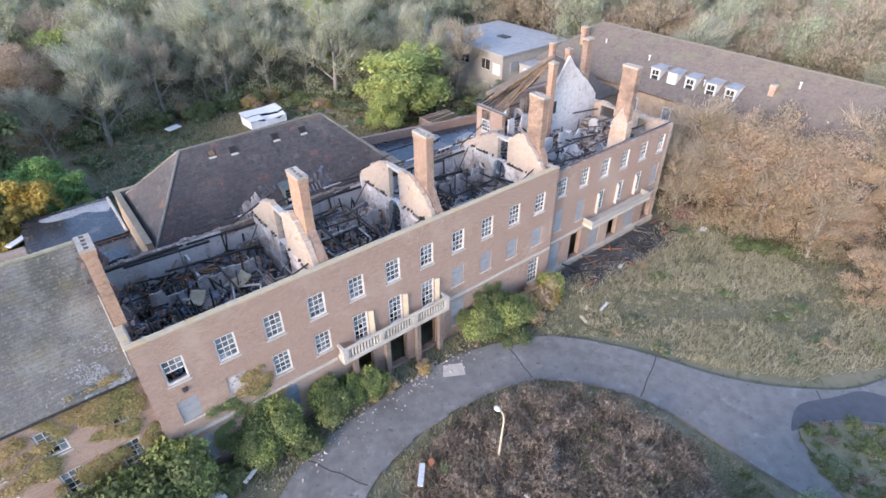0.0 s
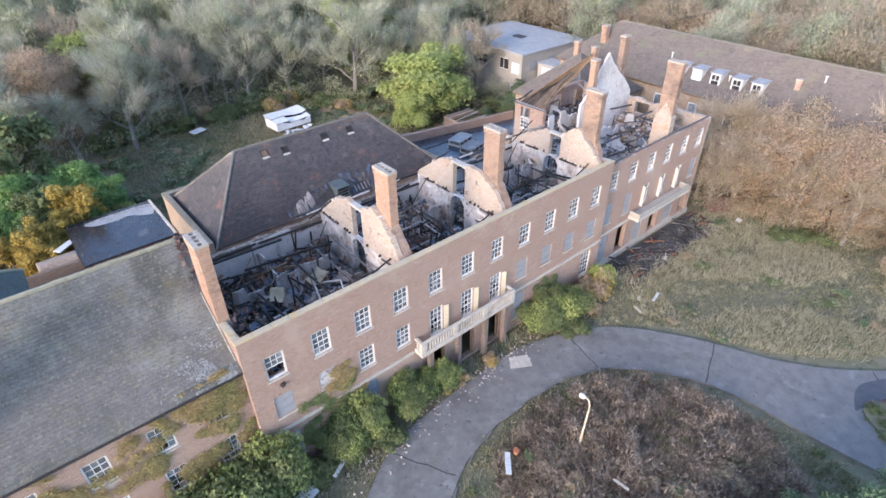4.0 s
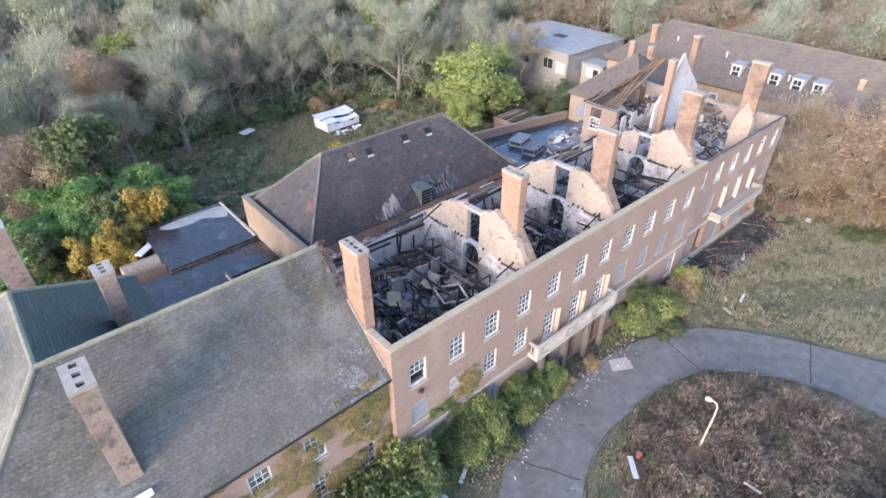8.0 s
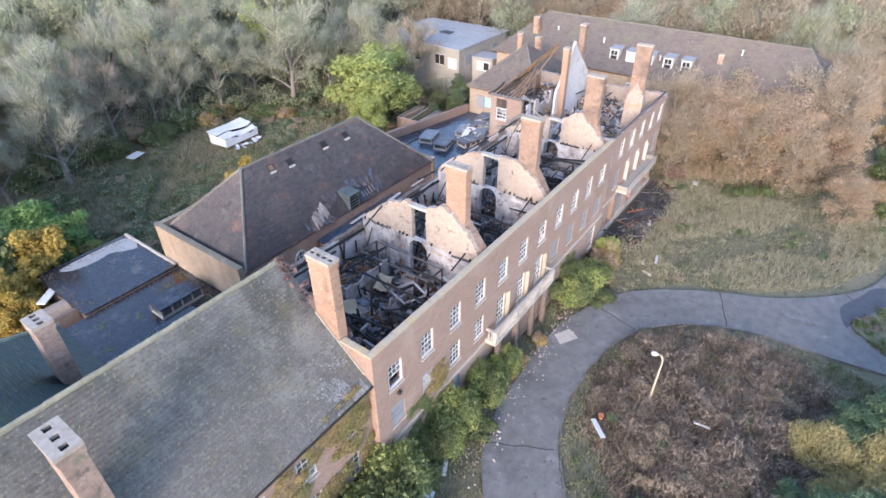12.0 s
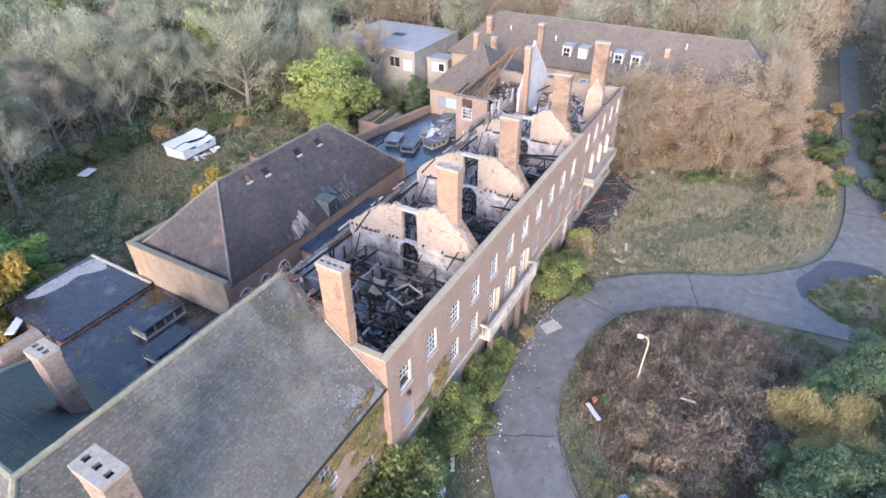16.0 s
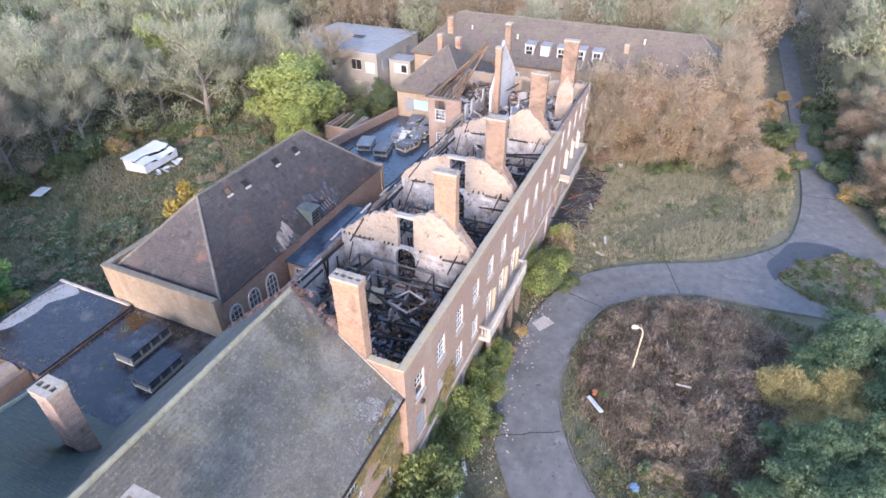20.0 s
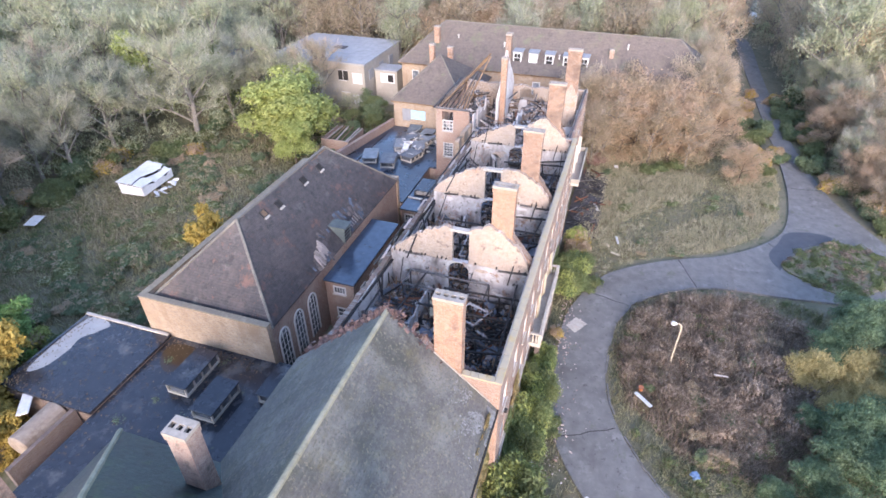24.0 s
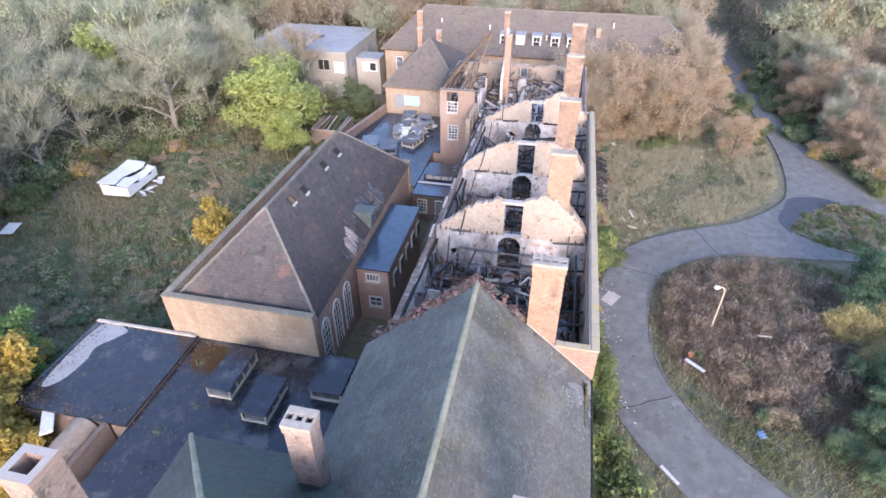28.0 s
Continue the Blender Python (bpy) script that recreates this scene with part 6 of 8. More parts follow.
burnt_bay(30.05, 42.3, 1.1, 7.1, 1.9, 130, 150, True, 15, "pale ash, plaster and charred joists")
burnt_bay(30.1, 42.4, 7.4, 11.3, 1.9, 80, 100, True, 17, "pale ash, plaster and charred joists")
burnt_bay(42.9, 46.7, 1.1, 11.3, 1.8, 80, 60, True, 19, "pale ash and broken plaster")
burnt_bay(36.7, 46.7, 11.7, 15.1, 2.0, 90, 80, True, 21, "scorched timbers and rubble in the stair block")


def long_beams(name, label, rows, mat, w=0.12, h=0.16):
    t = thing(name, label=label, category="beam", group="charred beams")
    for p, q in rows:
        bm = bmesh.new()
        beam(bm, p, q, w, h, drng.uniform(-0.3, 0.3))
        part("beam", bm, mat, t)
    return t


# wall plates, purlins and ties still in place
long_beams("wall_plate", "charred wall plate along the rear wall head", [((0.6 + 5 * i, rear_y(5 * i) - 0.45, 9.3 + drng.uniform(-.1, .1)), (5.4 + 5 * i, rear_y(5 * i + 5) - 0.45, 9.35 + drng.uniform(-.15, .1))) for i in range(6)], CHAR, 0.16, 0.12)
long_beams("wall_plate", "scorched grey timber plate on the front wall head", [((31.2 + 3.2 * i, 0.8, 10.32), (34.3 + 3.2 * i, 0.8, 10.32 + drng.uniform(-.04, .03))) for i in range(5)], GREYT, 0.16, 0.08)
ties = []
for x0, x1, n in ((0.8, 9.9, 5), (11.2, 19.2, 5), (20.6, 30.0, 6)):
    for i in range(n):
        x = x0 + (x1 - x0) * (i + 0.5) / n + drng.uniform(-0.5, 0.5)
        ties.append(((x, 0.45, drng.uniform(8.9, 9.6)), (x + drng.uniform(-0.7, 0.7), drng.uniform(4.5, 8.5), drng.uniform(7.8, 9.6))))
long_beams("fallen_rafter", "burnt rafters leaning from the front parapet", ties, CHAR, 0.08, 0.13)
lean = []
for gx_, sgn in ((10.36, -1), (10.74, 1), (19.08, -1), (19.46, 1), (29.6, -1)):
    for i in range(5):
        y = 1.0 + 2.0 * i + drng.uniform(-0.5, 0.5)
        lean.append(((gx_ + sgn * drng.uniform(0.8, 2.2), y, FLOOR + 0.4), (gx_ + sgn * 0.06, y + drng.uniform(-0.7, 0.7), drng.uniform(8.6, 10.6))))
long_beams("leaning_timber", "thin charred timbers leaning against cross walls", lean[::2], CHAR, 0.05, 0.06)
grid = []
for x0, x1, y0, y1, z in ((0.9, 4.2, 6.6, 9.6, 8.5), (12.2, 19.0, 4.6, 9.0, 8.9), (21.4, 29.6, 1.2, 5.8, 9.0)):
    for i in range(6):
        y = y0 + (y1 - y0) * i / 5
        a, b = drng.choice((0, 0, 0.3)), drng.choice((1, 1, 0.65))
        grid.append(((x0 + (x1 - x0) * a, y + drng.uniform(-.15, .15), z + drng.uniform(-.5, .1)), (x0 + (x1 - x0) * b, y + drng.uniform(-.2, .2), z + drng.uniform(-.5, .1))))
    for i in range(5):
        x = x0 + (x1 - x0) * (i + 0.5) / 5
        a, b = drng.choice((0, 0, 0.4)), drng.choice((1, 1, 0.6))
        grid.append(((x + drng.uniform(-.2, .2), y0 + (y1 - y0) * a, z + drng.uniform(-.4, .15)), (x + drng.uniform(-.3, .3), y0 + (y1 - y0) * b, z + drng.uniform(-.5, .1))))
long_beams("ceiling_frame", "charred grid of ceiling joists sagging over a burnt room", grid[::2], CHAR, 0.06, 0.11)
# long purlins burnt through, lying on the slopes of the cross walls
slope = []
for gx_, xa, xb in ((10.4, 8.7, 12.1), (19.2, 17.4, 21.0), (29.8, 28.0, 31.4)):
    for y, z in ((1.5, 10.9), (2.2, 11.9), (8.2, 11.9), (9.6, 11.1)):
        slope.append(((xa + drng.uniform(-.6, .3), y + drng.uniform(-.3, .3), z - drng.uniform(0.4, 1.4)), (xb - drng.uniform(0, 1.2), y, z + 0.22)))
long_beams("purlin_stump", "charred purlin stumps sticking out over a cross wall", slope[::2], CHAR, 0.06, 0.09)
purl = []
for x0, x1 in ((0.7, 10.3), (10.75, 19.05), (19.5, 29.6)):
    for y, z in ((1.3, 9.7), (9.6, 9.7), (7.6, 9.2)):
        a, b = drng.uniform(0, 0.35), drng.uniform(0.6, 1.0)
        purl.append(((x0 + (x1 - x0) * a, y + drng.uniform(-.4, .4), z + drng.uniform(-.9, .2)), (x0 + (x1 - x0) * b, y + drng.uniform(-.4, .4), z + drng.uniform(-.5, .4))))
long_beams("purlin", "long sagging charred purlins between cross walls", purl, CHAR, 0.1, 0.15)
joists = [((31.0, 1.2 + 0.9 * i, 9.3 + drng.uniform(-.2, .2)), (38.5 + drng.uniform(-2, 2), 1.2 + 0.9 * i + drng.uniform(-.3, .3), 9.2 + drng.uniform(-.6, .2))) for i in range(6)] + [((38.8, 1.4 + 1.0 * i, 9.3), (42.4, 1.4 + 1.0 * i + drng.uniform(-.4, .4), 9.0 + drng.uniform(-.4, .2))) for i in range(5)] + [((43.3, 1.6 + 1.5 * i, 9.6), (46.8, 1.6 + 1.5 * i + drng.uniform(-.4, .4), 9.3)) for i in range(6)]
long_beams("ceiling_joist", "scorched ceiling joists over the far rooms", joists[::2], GREYT, 0.09, 0.14)
ap = (42.0, 11.2, 14.9)
raft = [((36.6, 15.2, 10.35), ap), ((38.3, 15.2, 10.35), (42.05, 11.4, 14.6)), ((40.2, 15.2, 10.35), (42.1, 11.5, 14.3)), ((36.6, 12.6, 10.2), (41.9, 11.15, 14.6)), ((42.2, 15.2, 10.35), (42.1, 11.3, 14.7)), ((37.4, 13.8, 10.9), (40.6, 13.4, 11.9))]
long_beams("roof_rafter", "scorched brown rafters of the stair block roof", raft, WOOD, 0.1, 0.16)
long_beams("roof_rafter", "charred rafters over the stair block", [((36.5, 15.5 - 0.45 * i, 10.4), (38.2 + drng.uniform(-.6, .9), 15.0 - 0.5 * i, 11.4 + drng.uniform(-.5, .6))) for i in range(7)] + [((37.5 + 1.1 * i, 15.5, 10.35), (38.3 + 0.9 * i, 13.6, 12.0 + drng.uniform(-.4, .2))) for i in range(6)], CHAR, 0.08, 0.12)
long_beams("eaves_board", "burnt eaves board round the stair block", [((36.0, 15.8, 10.4), (36.05, 11.8, 10.42)), ((36.0, 15.8, 10.42), (46.5, 15.85, 10.4))], GREYT, 0.16, 0.07)
more = []
for i in range(16):
    e = (36.5, 12.2 + 0.19 * i, 10.4) if i < 8 else (36.9 + 0.6 * (i - 8), 15.4, 10.4)
    k = drng.choice((1.0, 0.55, 0.4, 0.75))
    more.append((e, tuple(Vector(e).lerp(Vector((41.6, 11.7, 14.5)), k) + Vector((0, 0, drng.uniform(-.3, .2))))))
long_beams("roof_rafter", "thin scorched brown rafters, some burnt through", more[::2], WOOD, 0.06, 0.1)
long_beams("roof_rafter", "thin charred rafters, some burnt through", more[1::2], GREYT, 0.06, 0.1)
eaves = []
for i in range(11):
    x = 8.5 + 2.15 * i
    if i in (3,):
        continue
    eaves.append(((x, rear_y(x) + 0.03, 10.0 + drng.uniform(-.08, .06)), (x + 2.1, rear_y(x + 2.1) + 0.03, 10.0 + drng.uniform(-.1, .06))))
long_beams("eaves_rail", "charred gutter rail hanging along the rear wall head", eaves, CHAR, 0.11, 0.1)
long_beams("eaves_board", "scorched pale eaves boards along the rear wall head", [((x, rear_y(x) - 0.2, 10.02), (x + 1.5, rear_y(x + 1.5) - 0.2 + drng.uniform(-.1, .1), 10.04)) for x in (9.4, 13.2, 16.0, 20.6, 23.6, 27.0)], PALE, 0.16, 0.05)
# dark hole by a chimney and the sagging floor
pit = thing("collapsed_floor", (13.6, 2.2, FLOOR), "dark sagging sheet of burnt flooring", "floor")
v, f, n = [], [], 14
for j in range(n + 1):
    for i in range(n + 1):
        x, y = -1.6 + 5.4 * i / n, -1.5 + 3.6 * j / n
        v.append((x, y, 1.0 - 0.55 * (1 - abs(2 * i / n - 1)) + 0.12 * noise.noise((x * 1.3, y * 1.3, 4)) - 0.16 * j / n))
f = [(j * (n + 1) + i, j * (n + 1) + i + 1, (j + 1) * (n + 1) + i + 1, (j + 1) * (n + 1) + i) for j in range(n) for i in range(n)]
part("membrane", raw_mesh("membrane", v, f, SLATE), None, pit)
for y in (-1.2, 0.2, 1.7):
    bm = bmesh.new()
    beam(bm, (-1.4, y, 0.2), (3.6, y, 0.25), 0.12, 0.3)
    part("joist", bm, CHAR, pit)

# pale room frames and fallen sheets in the first burnt room
TANS = surface("scorched_tan_sheet", (0.42, 0.34, 0.22), (0.33, 0.26, 0.17), 2, (0.18, 0.14, 0.10), 0.8, 0.55, 0.85, 0.3, 9)


def room_frame(corners, z, mat, label, w=0.09):
    t = thing("room_frame", label=label, category="frame", group="room frames")
    for (xa, ya), (xb, yb) in zip(corners, corners[1:] + corners[:1]):
        bm = bmesh.new()
        beam(bm, (xa, ya, z + drng.uniform(-.05, .05)), (xb, yb, z + drng.uniform(-.05, .05)), w, 0.1)
        part("rail", bm, mat, t)
        bm = bmesh.new()
        beam(bm, (xa, ya, FLOOR), (xa, ya, z - 0.06), 0.08, 0.08)
        part("post", bm, CHAR, t)


room_frame([(6.5, 4.5), (7.95, 3.75), (7.4, 2.4), (6.05, 2.95)], 8.85, PLASTER, "pale rails round a burnt-out cupboard")
room_frame([(8.4, 8.6), (8.4, 3.0), (9.9, 3.0), (9.9, 8.6)], 9.0, GREYT, "grey ceiling rails over a burnt passage")
room_frame([(13.0, 6.0), (16.2, 6.1), (16.1, 3.8), (13.1, 3.7)], 8.7, PLASTER, "pale rails round a burnt-out room")
room_frame([(23.0, 3.6), (26.2, 3.6), (26.1, 1.4), (23.1, 1.3)], 8.7, PLASTER, "pale rails round a burnt-out room")


def fallen_sheet(x, y, z, w, d, rz, mat, label, tilt=(12, -10), sag=0.22):
    t = thing("fallen_sheet", (x, y, z), label, "sheet", "fallen sheets", rz=rz)
    n, v = 8, []
    for j in range(n + 1):
        for i in range(n + 1):
            a, b = i / n - 0.5, j / n - 0.5
            e = 1 + 0.12 * noise.noise((a * 6 + x, b * 6 + y, 1))
            v.append((a * w * e, b * d * e, -sag * (1 - 4 * a * a) + 0.1 * noise.noise((a * 4 + x, b * 4, y))))
    f = [(j * (n + 1) + i, j * (n + 1) + i + 1, (j + 1) * (n + 1) + i + 1, (j + 1) * (n + 1) + i) for j in range(n) for i in range(n)]
    o = part("sheet", raw_mesh("sheet", v, f, mat), None, t)
    md = o.modifiers.new("thickness", "SOLIDIFY")
    md.thickness = 0.03
    o.rotation_euler = (radians(tilt[0]), radians(tilt[1]), 0)
    pr = part("prop", boxes((-0.05, -0.05, FLOOR - z, 0.05, 0.05, -sag - 0.03)), CHAR, t)


fallen_sheet(7.3, 5.8, 8.35, 1.3, 0.9, 20, TANS, "sagging scorched tan sheet in a burnt room")
fallen_sheet(5.8, 3.4, 8.2, 0.7, 1.0, 10, PLASTER, "pale broken board in a burnt room", (60, 0), 0.03)
fallen_sheet(6.1, 2.5, 8.25, 0.6, 0.7, 35, PLASTER, "pale broken board in a burnt room", (35, 20), 0.03)
fallen_sheet(4.6, 6.0, 8.1, 1.2, 0.9, 60, TANS, "sagging scorched tan sheet in a burnt room")
fallen_sheet(9.6, 2.2, 8.6, 0.5, 1.0, 5, WHITE, "pale broken board by a cross wall", (20, 30), 0.03)
fallen_sheet(22.4, 8.8, 8.2, 2.4, 1.2, 8, PLASTER, "large pale board fallen on the rubble", (8, 6), 0.05)
fallen_sheet(27.6, 2.4, 8.3, 2.6, 2.2, 0, SLATE, "large grey sheet over a burnt room", (6, 10), 0.12)
fallen_sheet(33.4, 2.6, 8.3, 2.2, 1.8, 10, SLATE, "large grey sheet over a burnt room", (-8, 10), 0.1)
fallen_sheet(37.2, 8.9, 8.2, 2.0, 1.2, 30, PLASTER, "large pale board fallen on the rubble", (12, 6), 0.05)


# ---- trees, bushes and grass ----
def leaf_cloud(centres, radii, n, size, seed, flat=1.0, shell=0.55, thin=1.0, upright=0.0):
    """Small leaf faces spread unevenly over a set of rounded clumps."""
    r = np.random.RandomState(seed)
    w = np.array([a ** 2 for a in radii])
    pick = r.choice(len(centres), n, p=w / w.sum())
    d = r.normal(size=(n, 3))
    d /= np.linalg.norm(d, axis=1)[:, None]
    d[:, 2] = np.where((d[:, 2] < -0.25) & (r.rand(n) < 0.6), -d[:, 2], d[:, 2])
    dist = (shell + (1 - shell) * r.rand(n) ** 0.6) * (1 + 0.18 * r.normal(size=n))
    pos = np.array(centres)[pick] + d * (np.array(radii)[pick] * dist)[:, None] * np.array([1, 1, flat])
    nrm = d + 0.75 * r.normal(size=(n, 3)) + np.array([0, 0, 0.35])
    nrm /= np.linalg.norm(nrm, axis=1)[:, None]
    ref = r.normal(size=(n, 3)) * (1 - upright) + np.array([0, 0, 1.4]) * upright + d * 0.6 * upright
    v = ref - nrm * np.sum(ref * nrm, axis=1)[:, None]
    v /= np.linalg.norm(v, axis=1)[:, None] + 1e-6
    u = np.cross(nrm, v)
    s = size * (0.6 + 0.8 * r.rand(n))[:, None]
    tri = np.stack([pos - v * s * 0.55 - u * s * 0.42 * thin, pos - v * s * 0.4 + u * s * 0.45 * thin, pos + v * s * 0.75], 1)
    return tri.reshape(-1, 3), np.arange(3 * n).reshape(n, 3)


def twig_cloud(starts, ends, n, length, seed, thick=0.03):
    """Thin bare twigs fanning out from the limbs' ends, as slim three-sided faces."""
    r = np.random.RandomState(seed)
    k = r.randint(len(starts), size=n)
    a, b = np.array(starts)[k], np.array(ends)[k]
    f = (0.35 + 0.75 * r.rand(n))[:, None]
    p = a + (b - a) * f
    d = 1.1 * (b - a) / np.linalg.norm(b - a, axis=1)[:, None] + 0.6 * r.normal(size=(n, 3)) + np.array([0, 0, 0.6])
    d /= np.linalg.norm(d, axis=1)[:, None]
    q = p + d * (length * (0.5 + r.rand(n)))[:, None]
    side = np.cross(d, r.normal(size=(n, 3)))
    side /= np.linalg.norm(side, axis=1)[:, None]
    tri = np.stack([p - side * thick, p + side * thick, q + side * thick * 0.3, q - side * thick * 0.3], 1)
    return tri.reshape(-1, 3), np.arange(4 * n).reshape(n, 4)


def limbs(height, spread, seed, n=9, lean=0.25):
    r = random.Random(seed)
    bm = bmesh.new()
    top = Vector((r.uniform(-lean, lean), r.uniform(-lean, lean), height * 0.8))
    tube(bm, [(0, 0, -0.4), (0, 0, height * 0.12), top * 0.5 + Vector((r.uniform(-.2, .2), r.uniform(-.2, .2), 0)), top], [height * 0.032, height * 0.025, height * 0.017, height * 0.006], 7)
    starts, ends = [], []
    for i in range(n):
        f = 0.25 + 0.6 * i / n
        s = top * f
        a = i * 2.4 + r.uniform(-0.4, 0.4)
        out = spread * (0.55 + 0.45 * r.random()) * (1.15 - 0.5 * f)
        e = s + Vector((math.cos(a) * out, math.sin(a) * out, height * r.uniform(0.12, 0.3)))
        mid = s.lerp(e, 0.5) + Vector((0, 0, height * 0.03))
        tube(bm, [s, mid, e], [height * 0.011, height * 0.007, height * 0.003], 5)
        starts.append(tuple(mid)), ends.append(tuple(e))
        for k in range(2):
            e2 = mid + Vector((r.uniform(-1, 1) * spread * 0.5, r.uniform(-1, 1) * spread * 0.5, height * r.uniform(0.08, 0.22)))
            tube(bm, [mid, e2], [height * 0.006, height * 0.002], 4)
            starts.append(tuple(mid.lerp(e2, 0.2))), ends.append(tuple(e2))
    return bm, starts, ends


def make_tree(name, label, height, spread, leaf, n, size, seed, bare=0, bark=None, shell=0.5, flat=0.85, low=-0.04, category="tree", group="woodland trees", thin=1.0, upright=0.0):
    t = thing(name, (0, 0, -500), label, category, group)
    bm, st, en = limbs(height, spread, seed)
    part("trunk", bm, bark or BARK, t)
    r = random.Random(seed + 1)
    cs = [(e[0] * 0.95, e[1] * 0.95, e[2]) for e in en] + [(r.uniform(-.3, .3) * spread, r.uniform(-.3, .3) * spread, height * r.uniform(max(low, 0.5), 0.9)) for _ in range(6)]
    cs += [(math.cos(a) * spread * 0.6, math.sin(a) * spread * 0.6, height * (low + 0.15 + r.random() * 0.15)) for a in (0.4, 1.1, 1.8, 2.5, 3.3, 4.0, 4.7, 5.4)]
    rs = [spread * r.uniform(0.2, 0.36) for _ in cs]
    if n:
        v, f = leaf_cloud(cs, rs, n, size, seed + 2, flat, shell, thin, upright)
        part("crown", raw_mesh("crown", v, f, LEAF[leaf]), None, t)
    if bare:
        v, f = twig_cloud(st, en, bare, height * 0.14, seed + 3, 0.017)
        part("branchwork", raw_mesh("branchwork", v, f, LEAF["brown_twig" if leaf in ("rust", "tan") else "grey"]), None, t)
    return t


def make_bush(name, label, r, h, leaf, n, size, seed, second=None, category="bush", group="bushes", thin=0.9, upright=0.15):
    t = thing(name, (0, 0, -500), label, category, group)
    rr = random.Random(seed)
    cs = [(rr.uniform(-.6, .6) * r, rr.uniform(-.6, .6) * r, h * rr.uniform(0.15, 0.7)) for _ in range(11)]
    rs = [min(r, h) * rr.uniform(0.3, 0.48) for _ in cs]
    bm = bmesh.new()
    for c in cs[:6]:
        tube(bm, [(c[0] * 0.2, c[1] * 0.2, -0.2), c], [0.05, 0.015], 5)
    part("woody_base", bm, BARK, t)
    v, f = leaf_cloud(cs, rs, n, size, seed + 2, 0.9, 0.55, thin, upright)
    part("leaves", raw_mesh("leaves", v, f, LEAF[leaf]), None, t)
    if second:
        v, f = leaf_cloud(cs[:5], [a * 1.1 for a in rs[:5]], n // 4, size, seed + 3, 0.9, 0.8)
        part("autumn_leaves", raw_mesh("autumn_leaves", v, f, LEAF[second]), None, t)
    return t


